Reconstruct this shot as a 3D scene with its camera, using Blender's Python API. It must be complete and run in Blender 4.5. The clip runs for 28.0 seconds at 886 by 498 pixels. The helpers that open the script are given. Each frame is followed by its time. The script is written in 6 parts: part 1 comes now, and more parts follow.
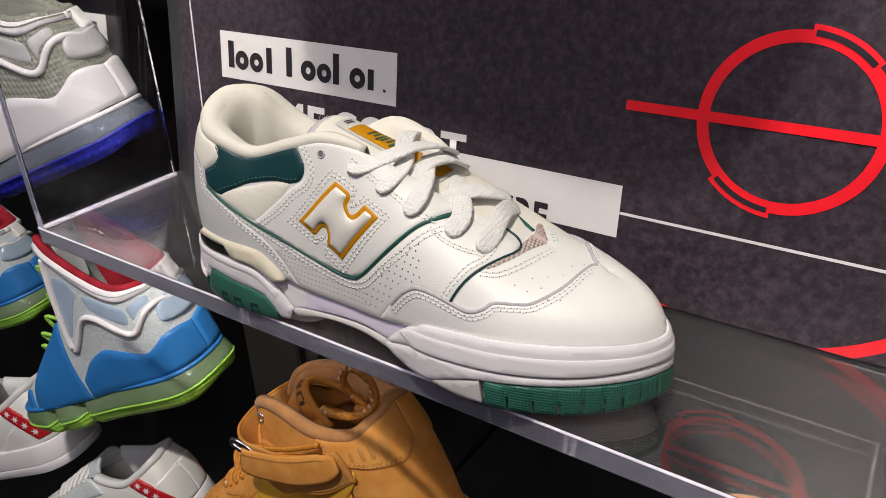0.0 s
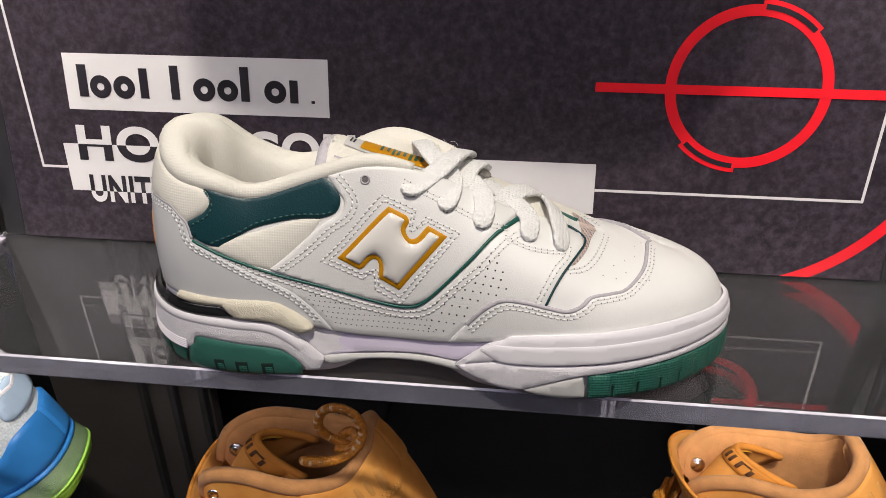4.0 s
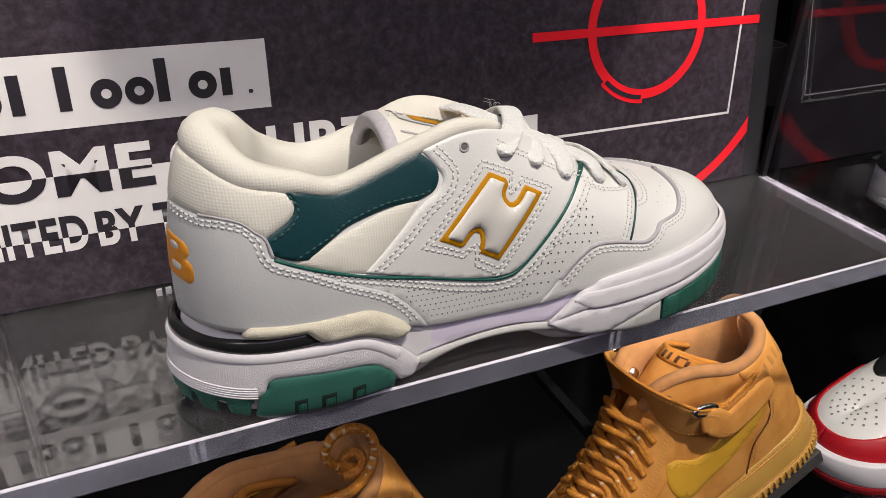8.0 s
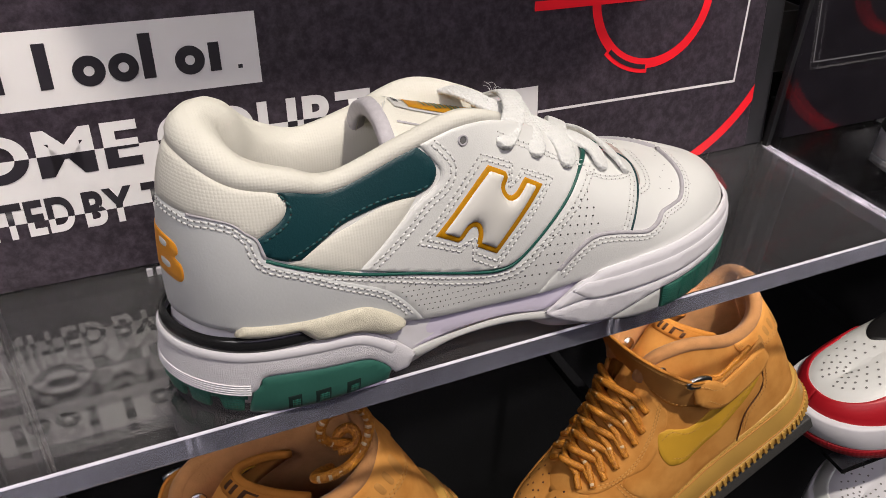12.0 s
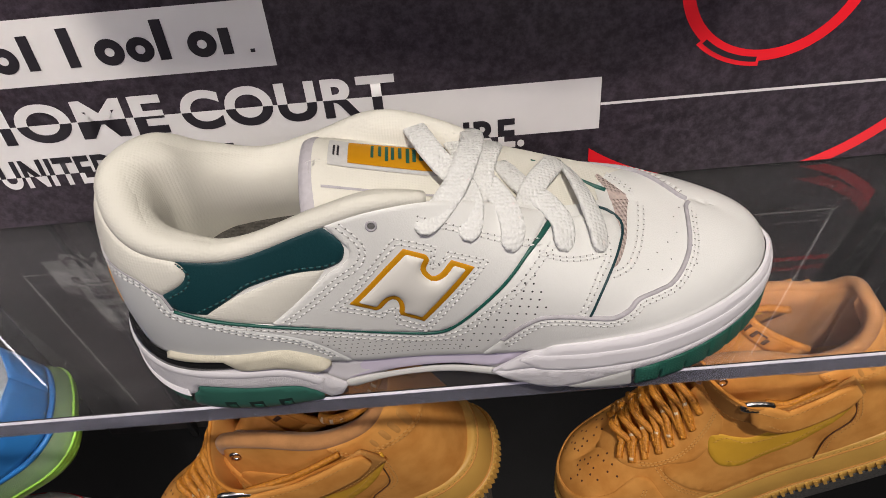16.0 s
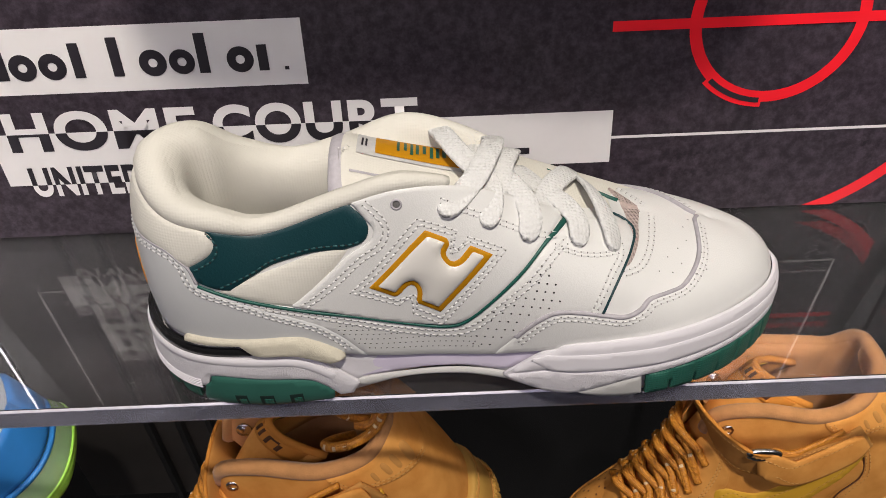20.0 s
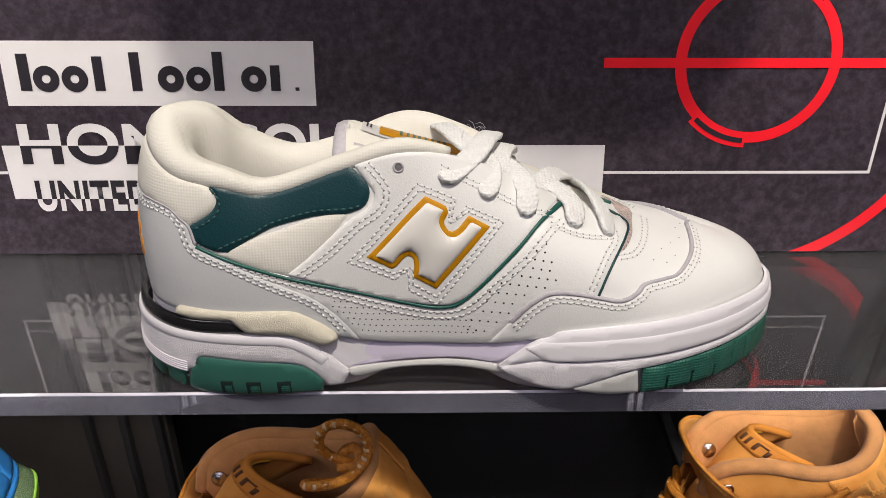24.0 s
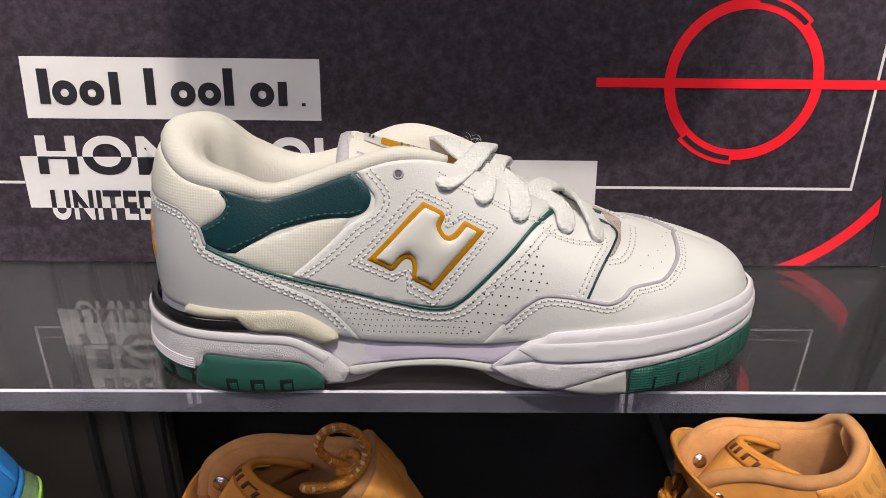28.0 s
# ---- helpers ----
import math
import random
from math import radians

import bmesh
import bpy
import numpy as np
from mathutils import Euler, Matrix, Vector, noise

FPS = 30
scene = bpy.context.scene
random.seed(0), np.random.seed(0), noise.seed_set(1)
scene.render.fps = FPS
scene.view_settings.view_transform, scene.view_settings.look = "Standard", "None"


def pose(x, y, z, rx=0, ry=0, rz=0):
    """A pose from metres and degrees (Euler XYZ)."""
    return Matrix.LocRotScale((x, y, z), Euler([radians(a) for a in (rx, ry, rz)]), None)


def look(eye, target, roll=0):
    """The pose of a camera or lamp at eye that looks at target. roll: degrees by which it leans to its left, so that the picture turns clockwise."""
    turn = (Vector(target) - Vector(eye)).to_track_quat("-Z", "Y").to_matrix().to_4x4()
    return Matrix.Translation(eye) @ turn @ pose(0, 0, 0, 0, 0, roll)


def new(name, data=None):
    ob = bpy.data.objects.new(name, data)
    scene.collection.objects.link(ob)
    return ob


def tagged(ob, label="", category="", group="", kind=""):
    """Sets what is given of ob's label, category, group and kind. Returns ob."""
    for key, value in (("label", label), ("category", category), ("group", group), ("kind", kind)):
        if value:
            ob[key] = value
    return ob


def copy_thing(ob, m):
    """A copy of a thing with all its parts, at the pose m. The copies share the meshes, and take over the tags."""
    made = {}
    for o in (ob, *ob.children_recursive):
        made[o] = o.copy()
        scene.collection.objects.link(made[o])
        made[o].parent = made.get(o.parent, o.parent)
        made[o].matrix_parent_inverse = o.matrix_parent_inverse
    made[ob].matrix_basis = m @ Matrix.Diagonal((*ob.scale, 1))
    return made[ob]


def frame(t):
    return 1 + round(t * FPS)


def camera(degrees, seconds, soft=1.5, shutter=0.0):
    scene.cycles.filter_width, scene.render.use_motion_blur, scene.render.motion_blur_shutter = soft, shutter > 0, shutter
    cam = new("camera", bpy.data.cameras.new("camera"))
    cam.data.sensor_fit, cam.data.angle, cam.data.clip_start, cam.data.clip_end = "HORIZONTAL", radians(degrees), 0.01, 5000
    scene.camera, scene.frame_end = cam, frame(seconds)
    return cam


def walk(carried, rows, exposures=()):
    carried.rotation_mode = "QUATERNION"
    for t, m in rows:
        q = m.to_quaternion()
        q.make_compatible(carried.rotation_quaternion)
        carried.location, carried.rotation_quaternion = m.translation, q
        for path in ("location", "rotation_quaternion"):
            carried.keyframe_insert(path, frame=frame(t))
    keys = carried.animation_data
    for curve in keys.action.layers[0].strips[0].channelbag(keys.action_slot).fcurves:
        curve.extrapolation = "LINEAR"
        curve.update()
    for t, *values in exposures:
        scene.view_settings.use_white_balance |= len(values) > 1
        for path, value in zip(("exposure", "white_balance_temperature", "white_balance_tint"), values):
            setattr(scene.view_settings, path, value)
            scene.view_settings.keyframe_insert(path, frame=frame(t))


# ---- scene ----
cam = camera(59.6, 28.0, soft=0.7)
PATH = [
    (0.0, 0.2138, -0.2327, 0.2198, 62.33, 2.00, 33.91),
    (0.5, 0.2124, -0.2320, 0.2196, 62.39, 2.07, 33.47),
    (1.0, 0.2088, -0.2333, 0.2203, 62.33, 2.16, 32.37),
    (1.5, 0.1954, -0.2433, 0.2215, 62.30, 2.29, 30.89),
    (2.0, 0.1722, -0.2564, 0.2251, 61.89, 2.23, 27.14),
    (2.5, 0.1438, -0.2677, 0.2252, 61.58, 1.88, 22.22),
    (3.0, 0.1130, -0.2753, 0.2262, 61.40, 1.56, 17.18),
    (3.5, 0.0786, -0.2732, 0.2274, 60.74, 1.01, 11.98),
    (5.5, -0.0425, -0.2778, 0.2157, 61.34, -0.91, -7.23),
    (6.0, -0.0686, -0.2754, 0.2147, 61.63, -1.16, -11.29),
    (6.5, -0.0882, -0.2690, 0.2120, 61.88, -1.25, -14.99),
    (7.0, -0.1110, -0.2586, 0.2092, 61.69, -1.45, -18.50),
    (7.5, -0.1291, -0.2444, 0.2061, 61.37, -1.62, -21.74),
    (8.0, -0.1440, -0.2304, 0.2021, 60.97, -1.79, -24.66),
    (8.5, -0.1531, -0.2204, 0.2002, 60.52, -2.01, -26.98),
    (9.0, -0.1642, -0.2143, 0.1991, 60.33, -2.21, -28.66),
    (9.5, -0.1679, -0.2087, 0.1973, 60.13, -2.42, -29.62),
    (10.0, -0.1660, -0.2069, 0.1985, 60.02, -2.54, -29.94),
    (10.5, -0.1642, -0.2063, 0.1985, 59.59, -2.57, -29.59),
    (11.0, -0.1605, -0.2080, 0.2021, 58.85, -2.55, -28.67),
    (11.5, -0.1518, -0.2110, 0.2101, 57.63, -2.53, -27.12),
    (12.0, -0.1375, -0.2127, 0.2182, 55.98, -2.46, -24.73),
    (12.5, -0.1195, -0.2131, 0.2289, 53.98, -2.31, -21.88),
    (14.5, -0.0320, -0.1900, 0.2729, 44.71, 0.44, -8.63),
    (15.0, -0.0158, -0.1784, 0.2796, 42.42, 1.68, -6.27),
    (15.5, -0.0048, -0.1689, 0.2877, 40.49, 2.78, -4.42),
    (16.0, 0.0063, -0.1630, 0.2914, 39.24, 3.75, -3.12),
    (16.5, 0.0092, -0.1583, 0.2933, 38.36, 4.43, -2.24),
    (17.0, 0.0117, -0.1535, 0.2909, 38.03, 4.81, -1.72),
    (17.5, 0.0106, -0.1541, 0.2899, 38.23, 4.83, -1.51),
    (18.0, 0.0079, -0.1580, 0.2890, 39.18, 4.59, -1.42),
    (18.5, 0.0055, -0.1672, 0.2869, 40.80, 4.02, -1.47),
    (19.0, 0.0022, -0.1786, 0.2808, 43.02, 3.31, -1.48),
    (19.5, -0.0020, -0.1906, 0.2736, 45.43, 2.56, -1.56),
    (20.0, -0.0052, -0.2035, 0.2668, 47.89, 1.82, -1.52),
    (20.5, -0.0053, -0.2127, 0.2573, 50.30, 1.18, -1.38),
    (21.0, -0.0064, -0.2184, 0.2461, 52.42, 0.65, -1.17),
    (21.5, -0.0102, -0.2255, 0.2375, 54.52, 0.27, -1.05),
    (23.5, -0.0101, -0.2492, 0.2126, 59.89, -0.32, -1.02),
    (24.0, -0.0106, -0.2502, 0.2085, 60.62, -0.35, -1.04),
    (24.5, -0.0108, -0.2505, 0.2050, 61.20, -0.29, -1.19),
    (25.0, -0.0091, -0.2508, 0.2036, 61.66, -0.25, -1.22),
    (25.5, -0.0079, -0.2533, 0.2043, 61.93, -0.30, -1.11),
    (26.0, -0.0085, -0.2568, 0.2050, 62.01, -0.35, -1.02),
    (26.5, -0.0094, -0.2602, 0.2047, 62.26, -0.53, -0.90),
    (27.0, -0.0091, -0.2633, 0.2063, 62.40, -0.60, -0.68),
    (27.5, -0.0100, -0.2654, 0.2059, 62.57, -0.76, -0.76),
    (28.0, -0.0089, -0.2686, 0.2068, 62.82, -0.76, -0.66),
]
walk(cam, [(t, pose(x, y, z, rx, ry, rz)) for t, x, y, z, rx, ry, rz in PATH], [(0, 0.0), (13, 0.0), (17, -0.22), (21, -0.08), (24, 0.0), (28, 0.0)])

# ---- world and lights ----
world = bpy.data.worlds.new("store_air")
scene.world = world
world.use_nodes = True
world.node_tree.nodes["Background"].inputs[0].default_value = (0.9, 0.92, 1.0, 1)
world.node_tree.nodes["Background"].inputs[1].default_value = 0.05


def lamp(name, kind, eye, target, energy, color=(1, 1, 1), **more):
    data = bpy.data.lights.new(name, kind)
    data.energy, data.color = energy, color
    if kind == "SPOT":
        data.spot_size, data.spot_blend = radians(more.get("cone", 40)), 0.4
        data.shadow_soft_size = more.get("size", 0.04)
    else:
        data.shape, data.size, data.size_y = "RECTANGLE", more["size"], more["size_y"]
    ob = new(name, data)
    ob.matrix_world = look(eye, target)
    return ob


lamp("track_spot", "SPOT", (0.20, -0.72, 1.74), (0.0, 0.05, 0.0), 150, (1.0, 0.92, 0.81), cone=58, size=0.045)
# Unseen fill lamps, added to lift the shade; the first tints it lavender.
lamp("fill_light", "AREA", (-0.2, -1.6, 1.68), (-0.1, 0.0, 0.0), 9, (0.82, 0.72, 1.0), size=1.6, size_y=0.9)
lamp("fill_light", "AREA", (1.3, -1.2, 1.68), (0.2, 0.0, 0.0), 7, (1.0, 0.95, 0.95), size=0.6, size_y=0.6)
lamp("fill_light", "AREA", (-1.3, -1.0, 1.68), (-0.3, 0.0, 0.0), 12, (1.0, 0.95, 0.95), size=0.6, size_y=0.6)

# ---- materials ----
def material(name, color, rough=0.5, metal=0.0, spec=0.5, grain=0.0, grain_size=400.0, vary=0.0, vary_size=40.0, coat=0.0, second=None):
    """A principled surface; grain: bump strength at grain_size per metre, vary: brightness spread at vary_size per metre."""
    m = bpy.data.materials.new(name)
    m.use_nodes = True
    t = m.node_tree
    b = t.nodes["Principled BSDF"]
    b.inputs["Base Color"].default_value = (*color, 1)
    b.inputs["Roughness"].default_value = rough
    b.inputs["Metallic"].default_value = metal
    b.inputs["Specular IOR Level"].default_value = spec
    b.inputs["Coat Weight"].default_value = coat
    where = t.nodes.new("ShaderNodeTexCoord")
    if vary or second:
        n = t.nodes.new("ShaderNodeTexNoise")
        n.inputs["Scale"].default_value, n.inputs["Detail"].default_value = vary_size, 6
        t.links.new(where.outputs["Object"], n.inputs["Vector"])
        r = t.nodes.new("ShaderNodeValToRGB")
        lo = second or tuple(c * (1 - vary) for c in color)
        r.color_ramp.elements[0].color, r.color_ramp.elements[1].color = (*lo, 1), (*color, 1)
        r.color_ramp.elements[0].position, r.color_ramp.elements[1].position = 0.36, 0.62
        t.links.new(n.outputs["Fac"], r.inputs["Fac"])
        t.links.new(r.outputs["Color"], b.inputs["Base Color"])
    if grain:
        n = t.nodes.new("ShaderNodeTexNoise")
        n.inputs["Scale"].default_value, n.inputs["Detail"].default_value = grain_size, 4
        t.links.new(where.outputs["Object"], n.inputs["Vector"])
        u = t.nodes.new("ShaderNodeBump")
        u.inputs["Strength"].default_value, u.inputs["Distance"].default_value = grain, 0.0006
        t.links.new(n.outputs["Fac"], u.inputs["Height"])
        t.links.new(u.outputs["Normal"], b.inputs["Normal"])
    return m


def maths(t, op, a, b=None):
    n = t.nodes.new("ShaderNodeMath")
    n.operation = op
    for i, s in enumerate((a, b)):
        if s is None:
            continue
        if isinstance(s, (int, float)):
            n.inputs[i].default_value = s
        else:
            t.links.new(s, n.inputs[i])
    return n.outputs[0]


def bump_pattern(m, build, strength, distance):
    """Adds a height made by build(tree, coordinates) -> socket to a material's relief."""
    t = m.node_tree
    b = t.nodes["Principled BSDF"]
    where = next(n for n in t.nodes if n.type == "TEX_COORD")
    u = t.nodes.new("ShaderNodeBump")
    u.inputs["Strength"].default_value, u.inputs["Distance"].default_value = strength, distance
    old = b.inputs["Normal"].links
    if old:
        t.links.new(old[0].from_socket, u.inputs["Normal"])
    t.links.new(build(t, where.outputs["UV"]), u.inputs["Height"])
    t.links.new(u.outputs["Normal"], b.inputs["Normal"])
    return m


def weave(period):
    """A basket weave; period in the units of the UV map (metres)."""
    def build(t, uv):
        sep = t.nodes.new("ShaderNodeSeparateXYZ")
        t.links.new(uv, sep.inputs[0])
        k = 2 * math.pi / period
        a = maths(t, "SINE", maths(t, "MULTIPLY", maths(t, "ADD", sep.outputs[0], sep.outputs[1]), k))
        b = maths(t, "SINE", maths(t, "MULTIPLY", maths(t, "SUBTRACT", sep.outputs[0], sep.outputs[1]), k))
        return maths(t, "MULTIPLY", a, b)
    return build


def pebble(size, random=0.3):
    """Small round bumps in nearly even rows, in object space."""
    def build(t, uv):
        v = t.nodes.new("ShaderNodeTexVoronoi")
        v.inputs["Scale"].default_value, v.inputs["Randomness"].default_value = 1 / size, random
        t.links.new(uv.node.outputs["Object"], v.inputs["Vector"])
        return maths(t, "SUBTRACT", 1.0, maths(t, "MULTIPLY", v.outputs["Distance"], 1.5))
    return build


def acrylic(name, tint=(0.97, 0.98, 1.0), dust=0.0):
    m = bpy.data.materials.new(name)
    m.use_nodes = True
    b = m.node_tree.nodes["Principled BSDF"]
    b.inputs["Base Color"].default_value = (*tint, 1)
    b.inputs["Roughness"].default_value = 0.02
    b.inputs["IOR"].default_value = 1.49
    b.inputs["Transmission Weight"].default_value = 1.0
    if dust:  # fine dust and scratches that scatter a little light; also the painted edge light
        t = m.node_tree
        where = t.nodes.new("ShaderNodeTexCoord")
        n = t.nodes.new("ShaderNodeTexNoise")
        n.inputs["Scale"].default_value, n.inputs["Detail"].default_value = 45, 8
        t.links.new(where.outputs["Object"], n.inputs["Vector"])
        r = t.nodes.new("ShaderNodeMapRange")
        r.inputs["From Min"].default_value, r.inputs["From Max"].default_value = 0.3, 0.75
        r.inputs["To Min"].default_value, r.inputs["To Max"].default_value = 1 - dust * 0.5, 1 - dust * 1.7
        wipe = t.nodes.new("ShaderNodeMapping")  # streaks left by a cloth
        wipe.inputs["Rotation"].default_value, wipe.inputs["Scale"].default_value = (0, 0, 0.35), (9, 75, 1)
        t.links.new(where.outputs["Object"], wipe.inputs["Vector"])
        streak = t.nodes.new("ShaderNodeTexNoise")
        streak.inputs["Scale"].default_value, streak.inputs["Detail"].default_value = 1, 4
        t.links.new(wipe.outputs["Vector"], streak.inputs["Vector"])
        t.links.new(maths(t, "ADD", maths(t, "MULTIPLY", n.outputs["Fac"], 0.5), maths(t, "MULTIPLY", streak.outputs["Fac"], 0.5)), r.inputs["Value"])
        v = t.nodes.new("ShaderNodeTexVoronoi")
        v.inputs["Scale"].default_value = 430
        t.links.new(where.outputs["Object"], v.inputs["Vector"])
        speck = maths(t, "LESS_THAN", v.outputs["Distance"], 0.05)
        total = maths(t, "MULTIPLY", speck, 0.4)
        for turn, stretch in ((0.5, 900), (2.2, 700), (1.3, 1100)):  # hairline scratches in three directions
            at = t.nodes.new("ShaderNodeMapping")
            at.inputs["Rotation"].default_value, at.inputs["Scale"].default_value = (0, 0, turn), (9, stretch, 1)
            t.links.new(where.outputs["Object"], at.inputs["Vector"])
            line = t.nodes.new("ShaderNodeTexNoise")
            line.inputs["Scale"].default_value, line.inputs["Detail"].default_value = 1, 2
            t.links.new(at.outputs["Vector"], line.inputs["Vector"])
            total = maths(t, "ADD", total, maths(t, "MULTIPLY", maths(t, "GREATER_THAN", line.outputs["Fac"], 0.735), 0.12))
        t.links.new(maths(t, "SUBTRACT", r.outputs["Result"], total), b.inputs["Transmission Weight"])
    return m


MAT_ACRYLIC = acrylic("clear_acrylic")
MAT_ACRYLIC_DUSTY = acrylic("dusty_acrylic", (0.94, 0.92, 0.96), 0.0105)
MAT_ACRYLIC_DUSTY.node_tree.nodes["Principled BSDF"].inputs["IOR"].default_value = 1.85
MAT_ACRYLIC_DUSTY.node_tree.nodes["Principled BSDF"].inputs["Specular IOR Level"].default_value = 1.0
MAT_ACRYLIC_DUSTY.node_tree.nodes["Principled BSDF"].inputs["Sheen Weight"].default_value = 0.25
MAT_ACRYLIC_DUSTY.node_tree.nodes["Principled BSDF"].inputs["Sheen Roughness"].default_value = 0.45
# Pale lilac scatter paints the light that the plate carries to its edges.
MAT_EDGE_LIGHT = acrylic("acrylic_with_edge_light", (0.78, 0.79, 0.93), 0.125)
MAT_EDGE_LIGHT.node_tree.nodes["Principled BSDF"].inputs["Roughness"].default_value = 0.04
# White scatter paints the highlight along the front chamfer.
MAT_EDGE_HIGHLIGHT = acrylic("acrylic_with_painted_highlight", (0.92, 0.90, 0.97), 0.5)
MAT_BAND_BLOCK = material("pale_grey_plastic", (0.44, 0.43, 0.46), 0.5, vary=0.05)
MAT_GLUE = acrylic("milky_glue", (0.80, 0.76, 0.86), 0.35)
MAT_BLACK_WALL = material("black_laminate", (0.012, 0.012, 0.014), 0.25, grain=0.05, vary=0.4, vary_size=8)
MAT_BLACK_METAL = material("black_metal", (0.02, 0.02, 0.022), 0.35, 0.3, vary=0.3)
MAT_BOARD = material("printed_black_board", (0.068, 0.052, 0.070), 0.42, spec=0.4, grain=0.08, grain_size=900, vary_size=210, second=(0.020, 0.0155, 0.0210))
MAT_BOARD.node_tree.nodes["Noise Texture"].inputs["Roughness"].default_value = 0.72
MAT_BOARD.node_tree.nodes["Noise Texture"].inputs["Detail"].default_value = 10
MAT_BOARD.node_tree.nodes["Color Ramp"].color_ramp.elements[0].position = 0.40
MAT_BOARD.node_tree.nodes["Color Ramp"].color_ramp.elements[1].position = 0.66
MAT_NEIGHBOUR = material("black_gloss_board", (0.010, 0.009, 0.012), 0.3, grain=0.05, vary=0.4, vary_size=60)
MAT_DUST = material("pale_dust", (0.62, 0.61, 0.60), 0.9, spec=0.1)
MAT_BOARD_EDGE = material("dark_grey_edge", (0.030, 0.030, 0.034), 0.35, vary=0.4, vary_size=25)
MAT_PRINT_WHITE = material("white_print", (0.78, 0.76, 0.76), 0.45, vary=0.04)
MAT_PRINT_DARK = material("black_print", (0.022, 0.019, 0.026), 0.45, vary=0.2)
# White print with the dimness of the neighbouring board put into its colour.
MAT_PRINT_WHITE_SHADED = material("white_print_shaded", (0.22, 0.22, 0.23), 0.5, vary=0.2)
MAT_PRINT_RED = material("red_print", (0.88, 0.010, 0.022), 0.42, vary=0.06)
MAT_FLOOR = material("dark_floor", (0.05, 0.05, 0.05), 0.5, vary=0.3, vary_size=5)
MAT_CEILING = material("grey_ceiling", (0.28, 0.28, 0.29), 0.8, vary=0.1, vary_size=4)
MAT_ROOM = material("store_wall", (0.22, 0.21, 0.21), 0.7, vary=0.3, vary_size=3)


# ---- building helpers ----
def mesh_from(name, verts, faces, mat, smooth=True, uvs=None, normals=None):
    me = bpy.data.meshes.new(name)
    me.from_pydata([tuple(v) for v in verts], [], [tuple(f) for f in faces])
    me.materials.append(mat)
    if smooth:
        me.shade_smooth()
    if uvs is not None:
        layer = me.uv_layers.new()
        idx = np.empty(len(me.loops), dtype=np.int32)
        me.loops.foreach_get("vertex_index", idx)
        layer.data.foreach_set("uv", np.asarray(uvs, dtype=np.float32)[idx].ravel())
    if normals is not None:
        me.normals_split_custom_set_from_vertices([tuple(n) for n in normals])
    return me


def mesh_of(name, bm, mat, smooth=False):
    me = bpy.data.meshes.new(name)
    bmesh.ops.recalc_face_normals(bm, faces=bm.faces)
    bm.to_mesh(me)
    bm.free()
    me.materials.append(mat)
    if smooth:
        me.shade_smooth()
    return me


def child(name, me, parent, label=""):
    """Links a mesh given in world coordinates under parent."""
    ob = new(name, me)
    if parent is not None:
        ob.parent = parent
        ob.matrix_parent_inverse = parent.matrix_world.inverted() if parent.parent is None else (parent.parent.matrix_world @ parent.matrix_local).inverted()
    if label:
        tagged(ob, label)
    return ob


def part(name, bm, mat, parent, label="", smooth=False):
    return child(name, mesh_of(name, bm, mat, smooth), parent, label)


def thing(name, at, label, category, group="", kind=""):
    ob = new(name)
    ob.location = at
    ob.empty_display_size = 0.02
    ob.matrix_world = Matrix.Translation(at)
    return tagged(ob, label, category, group, kind)


def box(bm, lo, hi, bevel=0.0, m=None):
    c, s = [(a + b) / 2 for a, b in zip(lo, hi)], [abs(b - a) for a, b in zip(lo, hi)]
    made = bmesh.ops.create_cube(bm, size=1, matrix=(m or Matrix()) @ Matrix.Translation(c) @ Matrix.Diagonal((*s, 1)))["verts"]
    if bevel:
        edges = list({e for v in made for e in v.link_edges})
        bmesh.ops.bevel(bm, geom=edges, offset=bevel, segments=2, affect="EDGES", profile=0.5)
    return bm


def boxed(lo, hi, bevel=0.0, m=None):
    return box(bmesh.new(), lo, hi, bevel, m)

# ---- the setting ----
LEAN_BACK = 0.1505
SHELF_L, SHELF_R, SHELF_D, SHELF_T = -0.281, 0.2585, 0.122, 0.0115


def structure(name, bm, mat, label, category):
    return tagged(new(name, mesh_of(name, bm, mat)), label, category, kind="structure")


structure("floor", boxed((-3, -3.2, -1.35), (3, 0.4, -1.3)), MAT_FLOOR, "dark polished store floor", "floor")
structure("ceiling", boxed((-3, -3.2, 1.75), (3, 0.4, 1.8)), MAT_CEILING, "plain grey store ceiling", "ceiling")
structure("wall_south", boxed((-3, -3.25, -1.3), (3, -3.2, 1.75)), MAT_ROOM, "plain grey store wall opposite the shoe display", "wall")
structure("wall_west", boxed((-3.05, -3.2, -1.3), (-3, 0.4, 1.75)), MAT_ROOM, "plain grey store side wall", "wall")
structure("wall_east", boxed((3, -3.2, -1.3), (3.05, 0.4, 1.75)), MAT_ROOM, "plain grey store side wall", "wall")
structure("wall_north", boxed((-3, 0.30, -1.3), (3, 0.35, 1.75)), MAT_BLACK_WALL, "glossy black shoe display wall", "wall")


def on_board(x, s, out=0.0):
    """A point of the leaning board: x along it, s up its face, out towards the room."""
    n = Vector((0, -1, LEAN_BACK)).normalized()
    up = Vector((0, LEAN_BACK, 1)).normalized()
    return Vector((x, 0.113, 0)) + up * s + n * out


BOARD_M = Matrix((
    (1, 0, 0, 0),
    (0, on_board(0, 1).y - 0.113, on_board(0, 0, 1).y - 0.113, 0.113),
    (0, on_board(0, 1).z, on_board(0, 0, 1).z, 0),
    (0, 0, 0, 1)))  # (x, s, out) -> world

